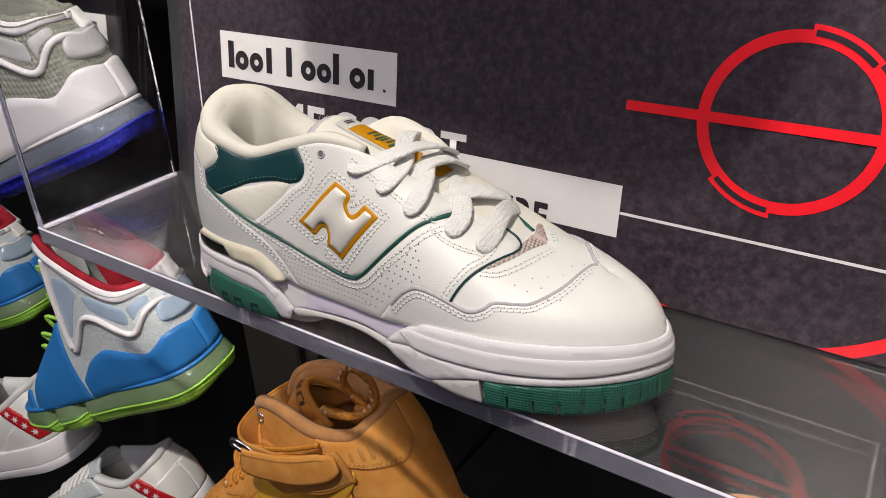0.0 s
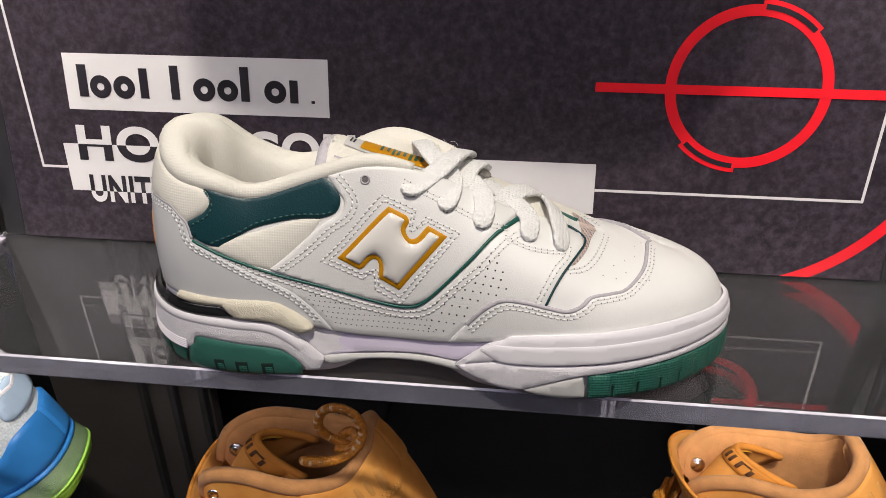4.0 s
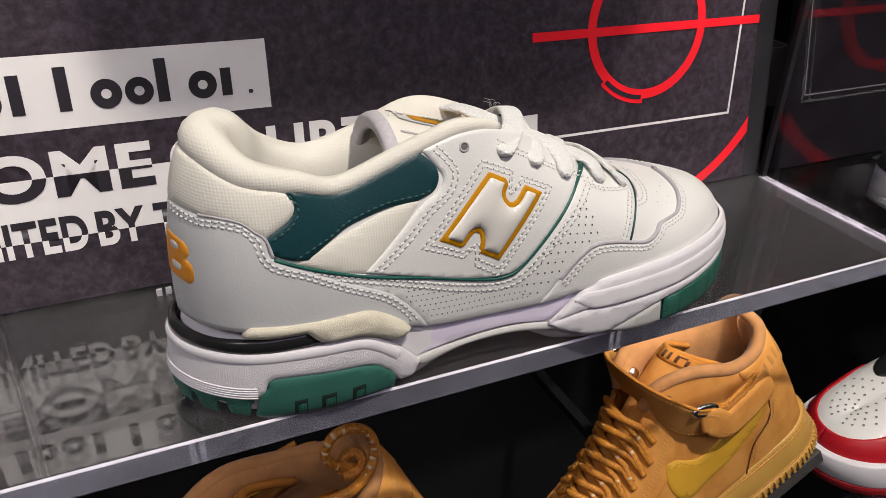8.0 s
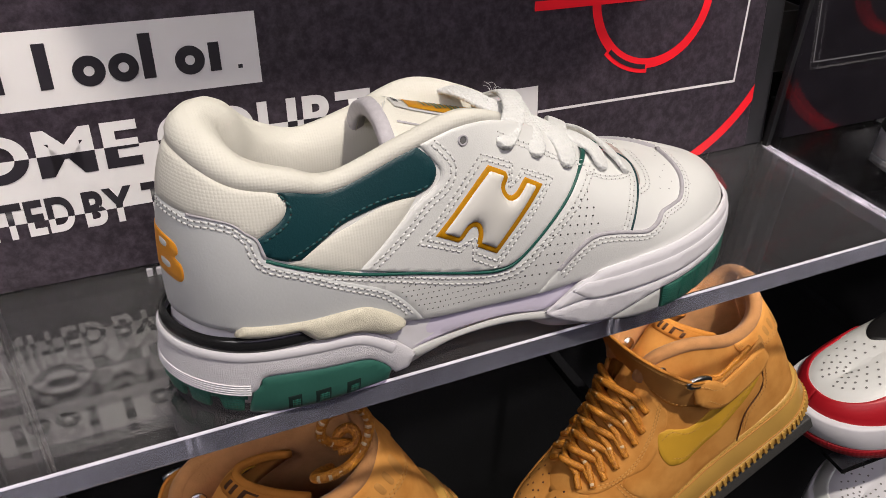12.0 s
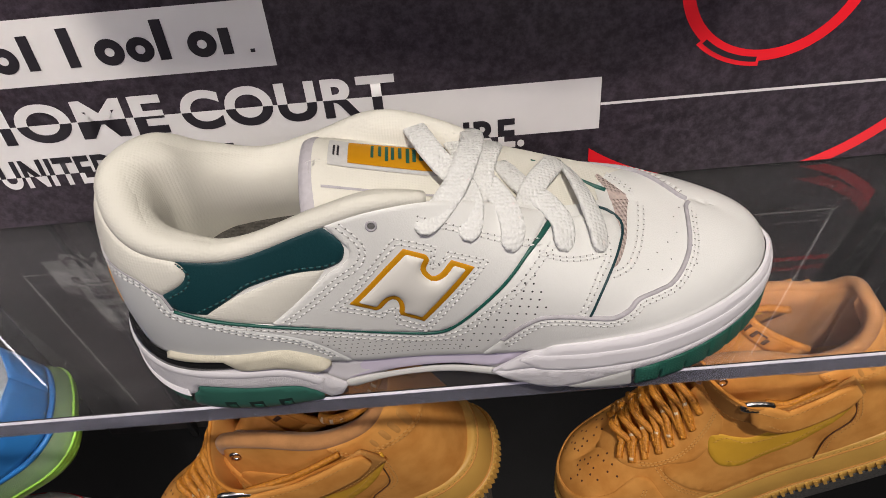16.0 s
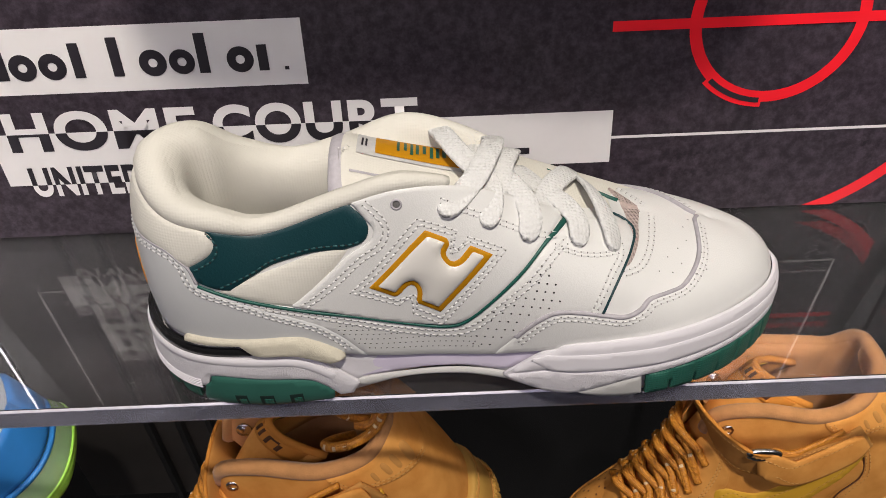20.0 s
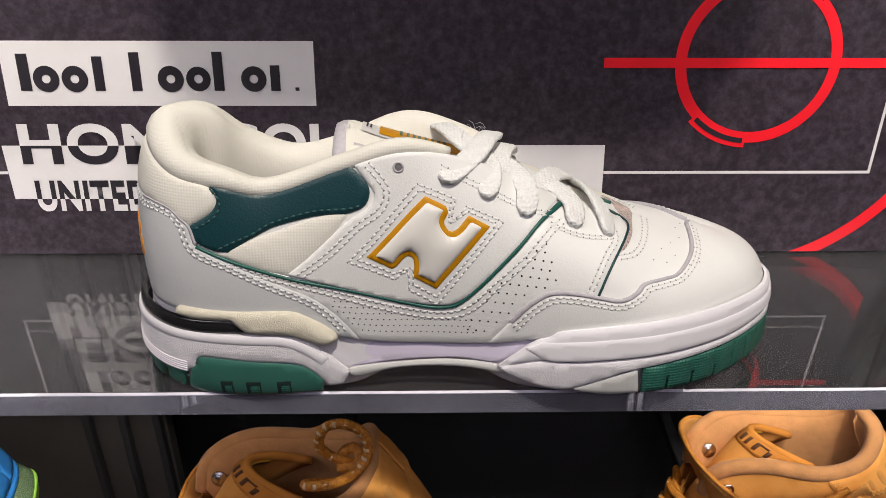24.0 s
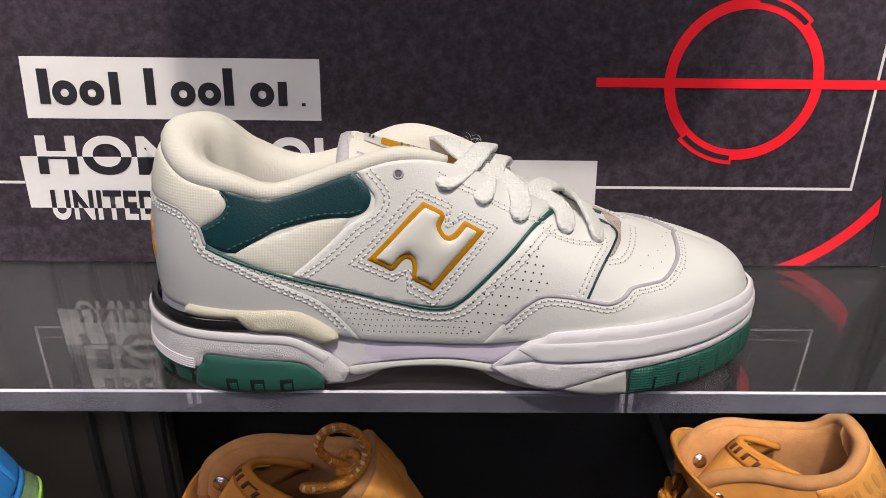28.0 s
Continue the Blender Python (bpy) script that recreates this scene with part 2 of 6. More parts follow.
board = thing("display_board", (0, 0.118, 0), "leaning black printed board with white and red court graphics", "display board")
part("panel", boxed((-0.262, 0.0015, -0.008), (0.2385, 0.30, 0.0), 0.0006, BOARD_M), MAT_BOARD, board, "matt black printed panel")
part("edge_strip", boxed((0.2388, 0.0015, -0.014), (0.2545, 0.30, -0.001), 0.0008, BOARD_M), MAT_BOARD_EDGE, board)
part("edge_strip", boxed((-0.276, 0.0015, -0.014), (-0.2625, 0.30, -0.001), 0.0008, BOARD_M), MAT_BOARD_EDGE, board)


def flat(bm, pts, out=0.0003):
    """A printed patch from (x, s) corners."""
    bm.faces.new([bm.verts.new(on_board(x, s, out)) for x, s in pts])
    return bm


def rect(bm, x0, x1, s0, s1, out=0.0003):
    return flat(bm, [(x0, s0), (x1, s0), (x1, s1), (x0, s1)], out)


def ring(bm, cx, cs, r0, r1, a0, a1, out=0.0003, keep=None):
    n = max(3, int(abs(a1 - a0) / 2))
    for i in range(n):
        a, b = radians(a0 + (a1 - a0) * i / n), radians(a0 + (a1 - a0) * (i + 1) / n)
        q = [(cx + r * math.cos(k), cs + r * math.sin(k)) for r, k in ((r0, a), (r1, a), (r1, b), (r0, b))]
        if keep is None or all(keep(x, s) for x, s in q):
            flat(bm, q, out)
    return bm


def printed(name, bm, mat, label=""):
    bmesh.ops.recalc_face_normals(bm, faces=bm.faces)
    for f in bm.faces:
        if f.normal.y > 0:
            f.normal_flip()
    me = bpy.data.meshes.new(name)
    bm.to_mesh(me)
    bm.free()
    me.materials.append(mat)
    return child(name, me, board, label)


# white sign with plain dark shapes for its logo
printed("sign_patch", rect(bmesh.new(), -0.2196, -0.0666, 0.081, 0.1126), MAT_PRINT_WHITE, "white sign patch")
bm = bmesh.new()
LOGO_BASE, LOGO_X = 0.0885, 0.0105
for kind, x0, x1, top in (("bar", -0.2118, -0.2062, 0.1065), ("ring", -0.2050, -0.1922, 0), ("ring", -0.1910, -0.1782, 0), ("bar", -0.1752, -0.1702, 0.1052),
                          ("bar", -0.1570, -0.1520, 0.1072), ("ring", -0.1440, -0.1312, 0), ("ring", -0.1300, -0.1180, 0), ("bar", -0.1165, -0.1115, 0.1075), ("ring", -0.1030, -0.0905, 0), ("bar", -0.0885, -0.0838, 0.1010)):
    if kind == "bar":
        rect(bm, x0, x1, LOGO_BASE, top, 0.0006)
    else:
        ring(bm, (x0 + x1) / 2, LOGO_BASE + 0.0058, 0.0021, (x1 - x0) / 2, 0, 360, 0.0006)
rect(bm, -0.0765, -0.0745, 0.0885, 0.0902, 0.0006)
printed("sign_logo", bm, MAT_PRINT_DARK, "plain dark logo shapes")

# long white banner, and lettering that changes colour where the banner crosses it
BANNER = (0.0325, 0.0608)
bm = flat(bmesh.new(), [(-0.2255, BANNER[0]), (0.0808, BANNER[0]), (0.0806, BANNER[1]), (-0.2272, BANNER[1])])
printed("banner", bm, MAT_PRINT_WHITE, "long white banner")


def lettering(words, x0, x1, s0, s1):
    """Words fitted into a rectangle of the board: dark on the banner, white off it."""
    c = bpy.data.curves.new("lettering", "FONT")
    c.body, c.offset, c.resolution_u, c.space_character = words, 0.034, 8, 1.08
    ob = bpy.data.objects.new("lettering", c)
    scene.collection.objects.link(ob)
    bpy.context.view_layer.update()
    me = bpy.data.meshes.new_from_object(ob)
    bpy.data.objects.remove(ob)
    xs, ys = [v.co.x for v in me.vertices], [v.co.y for v in me.vertices]
    for inside in (True, False):
        bm = bmesh.new()
        bm.from_mesh(me)
        bmesh.ops.triangulate(bm, faces=bm.faces)
        for v in bm.verts:
            v.co = ((v.co.x - min(xs)) / (max(xs) - min(xs)) * (x1 - x0) + x0, (v.co.y - min(ys)) / (max(ys) - min(ys)) * (s1 - s0) + s0, 0)
        if inside:
            for s, up in ((BANNER[0], -1), (BANNER[1], 1)):
                bmesh.ops.bisect_plane(bm, geom=bm.verts[:] + bm.edges[:] + bm.faces[:], plane_co=(0, s, 0), plane_no=(0, up, 0), clear_outer=True)
        else:
            cut = BANNER[1] if s1 > BANNER[1] else BANNER[0]
            bmesh.ops.bisect_plane(bm, geom=bm.verts[:] + bm.edges[:] + bm.faces[:], plane_co=(0, cut, 0), plane_no=(0, -1 if s1 > BANNER[1] else 1, 0), clear_outer=True)
        for v in bm.verts:
            v.co = on_board(v.co.x, v.co.y, 0.0006)
        printed("lettering", bm, MAT_PRINT_DARK if inside else MAT_PRINT_WHITE)
    bpy.data.meshes.remove(me)


lettering("HOME", -0.2178, -0.1235, 0.0510, 0.0722)
lettering("COURT", -0.1160, -0.0153, 0.0510, 0.0722)
lettering("UNITED", -0.2140, -0.1560, 0.0258, 0.0425)
lettering("BY", -0.1520, -0.1310, 0.0258, 0.0425)
lettering("THE", -0.1270, -0.0960, 0.0258, 0.0425)
lettering("URE.", 0.0060, 0.0443, 0.0258, 0.0425)

# red court circle with its bar, accents and the wide arc; thin white court lines
bm = ring(bmesh.new(), 0.154, 0.1036, 0.0360, 0.0416, 0, 360)
printed("court_circle", bm, MAT_PRINT_RED, "red court circle")
bm = bmesh.new()
rect(bm, 0.0768, 0.2384, 0.0999, 0.1048, 0.0005)
printed("court_bar", bm, MAT_PRINT_RED)
for a, b in ((44, 88), (224, 268)):
    printed("court_accent", ring(bmesh.new(), 0.154, 0.1036, 0.0416, 0.0442, a, b), MAT_PRINT_RED)
    printed("court_gap", ring(bmesh.new(), 0.154, 0.1036, 0.0393, 0.0419, a + 2, b - 2, 0.0006), MAT_PRINT_DARK)
for a, b, cx, cs in ((180, 270, 0.146, 0.1090), (270, 360, 0.147, 0.1070)):
    bm = ring(bmesh.new(), cx, cs, 0.1120, 0.1183, a, b)
    for at, no in ((on_board(0, 0.0018), on_board(0, 0) - on_board(0, 1)), ((0.0765, 0, 0), (-1, 0, 0)), ((0.2384, 0, 0), (1, 0, 0))):
        bmesh.ops.bisect_plane(bm, geom=bm.verts[:] + bm.edges[:] + bm.faces[:], plane_co=at, plane_no=no, clear_outer=True)
    printed("court_arc", bm, MAT_PRINT_RED)
for x0, s0, x1, s1 in ((-0.2419, 0.0466, -0.2265, 0.0466), (0.0808, 0.0462, 0.2208, 0.0462), (-0.2419, 0.0459, -0.2610, 0.26), (0.2205, 0.0455, 0.2345, 0.26)):
    w = 0.00075
    bm = flat(bmesh.new(), [(x0, s0 - w), (x1, s1 - w), (x1, s1 + w), (x0, s0 + w)] if s0 == s1 else [(x0 - w, s0), (x0 + w, s0), (x1 + w, s1), (x1 - w, s1)])
    printed("court_line", bm, MAT_PRINT_WHITE)

# clear shelf with upright side panels
shelf = thing("acrylic_shelf", (0, 0.06, -SHELF_T), "clear acrylic shelf with two upright side panels, scratched", "shelf")
plate = part("shelf_plate", boxed((SHELF_L, 0, -SHELF_T), (SHELF_R, SHELF_D, 0), 0.0008), MAT_ACRYLIC_DUSTY, shelf)
# thin slab that paints the edge's inner light
edge = part("edge_light_slab", boxed((SHELF_L, -0.0007, -SHELF_T + 0.0004), (SHELF_R, -0.0001, -0.0004), 0.0002), MAT_EDGE_LIGHT, shelf, "acrylic front edge with its inner light put in the colour")
chamfer = Matrix.Translation((0, -0.0004, -0.0001)) @ Matrix.Rotation(radians(45), 4, "X")
part("chamfer", boxed((SHELF_L, -0.0006, -0.0002), (SHELF_R, 0.0006, 0.0001), 0.0, chamfer), MAT_EDGE_HIGHLIGHT, shelf, "chamfer along the front edge with its highlight painted pale").visible_shadow = False
for x in (SHELF_L, SHELF_R - 0.006):
    pane = part("side_panel", boxed((x, 0.0005, 0.0002), (x + 0.006, 0.1105, 0.24), 0.0006), MAT_ACRYLIC, shelf)
    pane.visible_shadow = False
    if x > 0:
        # added cover that keeps the lit back edge out of the plate's reflection
        part("edge_strip", boxed((x - 0.0004, 0.1085, 0.0004), (x + 0.0064, 0.1122, 0.24), 0.0003), MAT_BLACK_METAL, shelf, "black strip added to hide the panel's bright back edge")
    front = part("edge_light_slab", boxed((x + 0.0002, -0.0003, 0.0006), (x + 0.0058, 0.0003, 0.24), 0.0001), MAT_EDGE_LIGHT, shelf)
    front.visible_shadow = False
for x in (SHELF_L - 0.0006, SHELF_R - 0.0074):
    glue = part("glue_line", boxed((x, 0.001, 0.0001), (x + 0.0080, 0.1105, 0.0012), 0.0004), MAT_GLUE, shelf, "milky glue line under a side panel")
    glue.visible_shadow = False
plate.visible_shadow = False
# Added pale blocks, placed in the light to make the front edge's pale bands.
for x in (-0.1285, 0.0925):
    for dx in (-0.0022, 0.0022):
        part("band_block", boxed((x + dx - 0.0013, 0.1112, -SHELF_T + 0.0006), (x + dx + 0.0013, 0.1130, -0.0006)), MAT_BAND_BLOCK, shelf, "pale block added in the plate to show as a band in its front edge")

# dust and fibres lying on the plate
rng = random.Random(11)
bm = bmesh.new()
for k in range(620):
    x, y = rng.uniform(SHELF_L + 0.008, SHELF_R - 0.008), rng.uniform(0.002, 0.108)
    fibre = rng.random() < 0.07
    size = rng.uniform(0.0009, 0.0028) if fibre else 0.00011 + 0.00022 * rng.random() ** 3
    wide = 0.00005 if fibre else size * rng.uniform(0.5, 1)
    m = Matrix.Translation((x, y, 0.0001)) @ Matrix.Rotation(rng.uniform(0, 3.14), 4, "Z") @ Matrix.Diagonal((size, wide, 0.00008, 1))
    bmesh.ops.create_cube(bm, size=1, matrix=m)
tagged(part("dust_flecks", bm, MAT_DUST, shelf), "pale dust flecks and short fibres", kind="stuff")

# the neighbouring boards, of which only edges show
for name, x0, x1, label in (("left", -0.80, -0.338, "neighbouring black board with a white sign patch"), ("right", 0.274, 0.76, "neighbouring black board with thin white lines")):
    side = thing("display_board", ((x0 + x1) / 2, 0.118, 0.0), label, "display board")
    part("panel", boxed((x0, 0.0015, -0.008), (x1, 0.30, 0.0), 0.0006, BOARD_M), MAT_NEIGHBOUR, side, "matt black printed panel")
    if name == "left":
        for u0, u1, s0, s1, out, mat in [(-0.505, -0.352, 0.081, 0.1126, 0.0003, MAT_PRINT_WHITE)] + [(-0.37 - k * 0.013, -0.364 - k * 0.013, 0.0885, 0.1065 - 0.006 * (k % 3 == 1), 0.0006, MAT_PRINT_DARK) for k in range(9)]:
            patch = part("printed_patch", rect(bmesh.new(), u0, u1, s0, s1, out), mat, side)
    else:
        w = 0.0004
        part("court_line", rect(bmesh.new(), 0.289, x1, 0.0504 - w, 0.0504 + w), MAT_PRINT_WHITE_SHADED, side)
        part("court_line", flat(bmesh.new(), [(0.289 - w, 0.0504), (0.289 + w, 0.0504), (0.275 + w, 0.26), (0.275 - w, 0.26)]), MAT_PRINT_WHITE_SHADED, side)

# ---- surfaces of the white sneaker, in millimetres; u runs round the shoe from the heel over the near side to the toe and back ----
def spline(table, u, closed=True):
    """Catmull-Rom through the rows of table at the parameters u."""
    t = np.asarray(table, float)
    n = len(t)
    u = np.asarray(u, float)
    if closed:
        u = np.mod(u, n)
        i = np.floor(u).astype(int) % n
        k = [(i + d) % n for d in (-1, 0, 1, 2)]
        f = u - np.floor(u)
    else:
        u = np.clip(u, 0, n - 1)
        i = np.minimum(np.floor(u).astype(int), n - 2)
        k = [np.clip(i + d, 0, n - 1) for d in (-1, 0, 1, 2)]
        f = u - i
    f = f[..., None]
    a, b, c, d = (t[j] for j in k)
    return b + 0.5 * f * (c - a + f * (2 * a - 5 * b + 4 * c - d + f * (3 * (b - c) + d - a)))


# foot of the upper (x, y, z), its top edge or ridge (x, y, z), and how far the wall rises before it turns in
UPPER_NEAR = [
    (-126.8, 37, 36, -118.5, 38, 100, .62), (-120.3, 16, 38, -113.2, 21, 97.5, .62), (-107, 4, 39, -103, 11, 92.5, .60), (-85, 0, 36, -87, 7, 90, .60),
    (-60, 1, 31, -70, 10, 86, .60), (-35, 2, 25, -42, 12, 95, .60), (-10, 3, 23, -20, 13, 101, .60), (15, 1, 24, 3, 19, 96, .62),
    (40, -2, 29, 25, 26, 84, .68), (62, -3, 32, 48, 33, 72.5, .80), (85, -1, 33, 70, 44, 62, .98), (106, 7, 34, 89, 45, 58.0, .97),
    (123.5, 19, 33, 100, 45, 55.6, .93), (132.5, 30.5, 30, 107, 44.5, 53.4, .88)]
UPPER_FAR = [
    (134.5, 42, 29, 109, 44.5, 52.8, .89), (127, 54, 30, 107, 44.5, 53.4, .91), (109, 65, 33, 100, 45, 55.6, .95), (88, 75, 34, 89, 45, 58.0, .97), (67, 81, 33, 70, 47, 62, .97),
    (44, 83, 32, 48, 56, 68, .80), (20, 80, 29, 25, 60, 79, .68), (-5, 77, 26, 3, 66, 88, .62), (-30, 75, 25, -20, 69, 92, .60), (-55, 74, 29, -45, 72, 81, .60),
    (-80, 73, 34, -70, 72, 75, .60), (-100, 65, 38, -93, 67, 84, .60), (-115.3, 54, 38, -108, 57, 97, .62)]
UPPER = np.array(UPPER_NEAR + UPPER_FAR)
TOE = len(UPPER_NEAR)


def upper(u, v):
    """Point of the upper: v from 0 at the sole to 1 at the collar, eyestay or ridge."""
    u, v = np.broadcast_arrays(np.asarray(u, float), np.asarray(v, float))
    r = spline(UPPER, u)
    b, e, k = r[..., :3], r[..., 3:6], r[..., 6]
    dome = np.clip((k - 0.68) / 0.3, 0, 1)[..., None]
    mid = b * (0.92 * dome + 1.0 * (1 - dome)) + e * (0.08 * dome)
    out = b[..., :2] - np.array([0.0, 43.0])
    out = out / np.maximum(np.linalg.norm(out, axis=-1, keepdims=True), 1)
    mid = mid.copy()
    mid[..., :2] += out * 2.0 * (1 - dome)
    mid[..., 2] = b[..., 2] + (e[..., 2] - b[..., 2]) * k
    w = v[..., None]
    return b * (1 - w) ** 2 + mid * 2 * w * (1 - w) + e * w * w


# plan of the sole's widest line (x, y)
PLAN = np.array([
    (-133, 36), (-128, 17), (-111, 2), (-85, -3), (-55, -2), (-28, 0), (0, 0), (28, -4), (55, -7.5), (82, -6.5), (108, 2), (127, 15), (136.5, 28), (139, 41),
    (130.5, 54.5), (112.5, 68), (91, 80), (66, 86), (40, 88), (12, 86), (-16, 81), (-46, 78), (-78, 77), (-101, 68), (-120, 54)])


def sole(u, z):
    """Point of the sole's side wall at height z; it flares out a little towards the ground and lifts at the toe."""
    u, z = np.broadcast_arrays(np.asarray(u, float), np.asarray(z, float))
    p = spline(PLAN, u)
    q = spline(PLAN, u + 0.01)
    d = q - p
    n = np.stack([d[..., 1], -d[..., 0]], -1)
    n = n / np.linalg.norm(n, axis=-1, keepdims=True)
    p = p + n * (-3.2 * np.clip((z - 12) / 24, 0, 2) ** 1.5 - 2.0 * np.clip((8 - z) / 8, 0, 1) ** 2)[..., None]
    return np.concatenate([p, z[..., None]], -1)


UPPERS = {upper}


def surface(fn, a, b, up=0.0):
    """Points of fn lifted by up along the outward normal, and the normals."""
    a, b = np.broadcast_arrays(np.asarray(a, float), np.asarray(b, float))
    step = 0.02 if fn in UPPERS else 0.3
    p = fn(a, b)
    du = fn(a + 0.01, b) - fn(a - 0.01, b)
    lo, hi = (np.clip(b - step, 0, 1), np.clip(b + step, 0, 1)) if fn in UPPERS else (b - step, b + step)
    dv = fn(a, hi) - fn(a, lo)
    n = np.cross(du, dv)
    n = n / np.maximum(np.linalg.norm(n, axis=-1, keepdims=True), 1e-9)
    return p + n * np.asarray(up)[..., None], n

# ---- tools that lay pieces on a curved surface ----
from mathutils.geometry import delaunay_2d_cdt

MM = 0.001
SCALE = {upper: (24.0, 66.0), sole: (26.0, 1.0)}


def smooth_line(pts, closed=False, step=1.2, sharp=(), scale=1.0):
    """A curve through control points, evenly resampled at about step; corners named in sharp stay corners."""
    p = np.asarray(pts, float) * np.asarray(scale)
    n = len(p)
    runs = []
    if closed:
        cuts = sorted(sharp) or [0]
        for a, b in zip(cuts, cuts[1:] + [cuts[0] + n]):
            runs.append([p[i % n] for i in range(a, b + 1)])
        if not sharp:
            runs = [None]
    else:
        cuts = [0] + sorted(sharp) + [n - 1]
        runs = [p[a:b + 1] for a, b in zip(cuts, cuts[1:]) if b > a]
    out = []
    for r in runs:
        if r is None:
            q = spline(p, np.linspace(0, n, n * 12, endpoint=False), True)
            q = np.vstack([q, q[:1]])
        else:
            r = np.asarray(r)
            q = spline(r, np.linspace(0, len(r) - 1, (len(r) - 1) * 12 + 1), False)
        d = np.concatenate([[0], np.cumsum(np.linalg.norm(np.diff(q, axis=0), axis=1))])
        k = max(2, int(round(d[-1] / step)) + 1)
        s = np.linspace(0, d[-1], k)
        q = np.stack([np.interp(s, d, q[:, j]) for j in range(q.shape[1])], 1)
        out.append(q[:-1])
    if not closed:
        out.append(q[-1:])
    return np.vstack(out)


def side_step(line, d, closed=False):
    """The line moved sideways by d (to its left)."""
    if closed:
        t = np.roll(line, -1, 0) - np.roll(line, 1, 0)
    else:
        t = np.gradient(line, axis=0)
    t = t / np.maximum(np.linalg.norm(t, axis=1, keepdims=True), 1e-9)
    return line + np.stack([-t[:, 1], t[:, 0]], 1) * d


def inside(poly, pts):
    x, y = pts[:, 0], pts[:, 1]
    r = np.zeros(len(pts), bool)
    a, b = poly, np.roll(poly, -1, 0)
    for (x0, y0), (x1, y1) in zip(a, b):
        c = (y0 > y) != (y1 > y)
        with np.errstate(divide="ignore", invalid="ignore"):
            r ^= c & (x < (x1 - x0) * (y - y0) / (y1 - y0) + x0)
    return r


def clearance(poly, pts):
    """Distance from pts to the outline."""
    best = np.full(len(pts), 1e9)
    for a, b in zip(poly, np.roll(poly, -1, 0)):
        ab = b - a
        f = np.clip(((pts - a) @ ab) / max(ab @ ab, 1e-9), 0, 1)
        best = np.minimum(best, np.linalg.norm(pts - a - f[:, None] * ab, axis=1))
    return best


def weld(me, gap=0.0006):
    bm = bmesh.new()
    bm.from_mesh(me)
    bmesh.ops.remove_doubles(bm, verts=bm.verts, dist=gap)
    bm.to_mesh(me)
    bm.free()
    return me


def lay(name, fn, pts, up, mat, parent, label="", sharp=(), base=0.0, cell=3.0, edge=0.9, swell=0.0, step=1.2, line=None, ridge=False):
    """A piece with thickness up on the surface fn, from control points of its outline in the surface's coordinates. swell: puffs the middle."""
    scale = np.array(SCALE[fn])
    poly = smooth_line(pts, True, step, sharp, scale) if line is None else np.asarray(line) * scale
    area = 0.5 * np.sum(poly[:, 0] * np.roll(poly[:, 1], -1) - poly[:, 1] * np.roll(poly[:, 0], -1))
    if area < 0:
        poly = poly[::-1]
    lo, hi = poly.min(0), poly.max(0)
    gx, gy = np.meshgrid(np.arange(lo[0], hi[0], cell), np.arange(lo[1], hi[1], cell))
    g = np.stack([gx.ravel(), gy.ravel()], 1)
    g = g[inside(poly, g)]
    if len(g):
        g = g[clearance(poly, g) > edge * 1.6]
    rim = side_step(poly, edge, True)
    ok = inside(poly, rim)
    rim = rim[ok]
    rim = rim[clearance(poly, rim) > edge * 0.8] if len(rim) else rim
    n = len(poly)
    every = np.vstack([poly, rim, g]) if len(g) else np.vstack([poly, rim])
    edges = [(i, (i + 1) % n) for i in range(n)]
    v2, _, faces, _, _, _ = delaunay_2d_cdt([Vector(p) for p in every], edges, [], 1, 1e-5)
    q = np.array([tuple(v) for v in v2])
    dist = clearance(poly, q)
    h = base + up * (0.35 + 0.65 * np.clip(dist / edge, 0, 1) ** 0.7)
    if ridge:
        h = np.where(q[:, 1] > 0.965 * scale[1], base + up, h)
    if swell:
        h = h + swell * (1 - np.exp(-dist / 2.4))
    p, nrm = surface(fn, q[:, 0] / scale[0], q[:, 1] / scale[1], h)
    skirt, _ = surface(fn, poly[:, 0] / scale[0], poly[:, 1] / scale[1], np.full(n, base - 0.8))
    top, _ = surface(fn, poly[:, 0] / scale[0], poly[:, 1] / scale[1], np.full(n, base + up * 0.35))
    verts = np.vstack([p, top, skirt])
    m = len(p)
    fs = [tuple(f) for f in faces]
    if fs:
        a, b, c = (p[i] for i in fs[len(fs) // 2][:3])
        if np.dot(np.cross(b - a, c - a), nrm[fs[len(fs) // 2][0]]) < 0:
            fs = [f[::-1] for f in fs]
    fs += [(m + i, m + n + i, m + n + (i + 1) % n, m + (i + 1) % n) for i in range(n) if not (ridge and poly[i, 1] > 0.965 * scale[1])]
    uvs = np.vstack([q, poly, poly]) * MM
    me = mesh_from(name, verts * MM, fs, mat, True, uvs)
    return child(name, weld(me, 0.0009) if ridge else me, parent, label)


def on_surface(fn, line, up):
    """3D points and normals (mm) of a line given in scaled surface coordinates."""
    s = SCALE[fn]
    return surface(fn, line[:, 0] / s[0], line[:, 1] / s[1], np.full(len(line), up))


def resample(p, step):
    d = np.concatenate([[0], np.cumsum(np.linalg.norm(np.diff(p, axis=0), axis=1))])
    s = np.arange(0, d[-1], step)
    return np.stack([np.interp(s, d, p[:, j]) for j in range(p.shape[1])], 1)


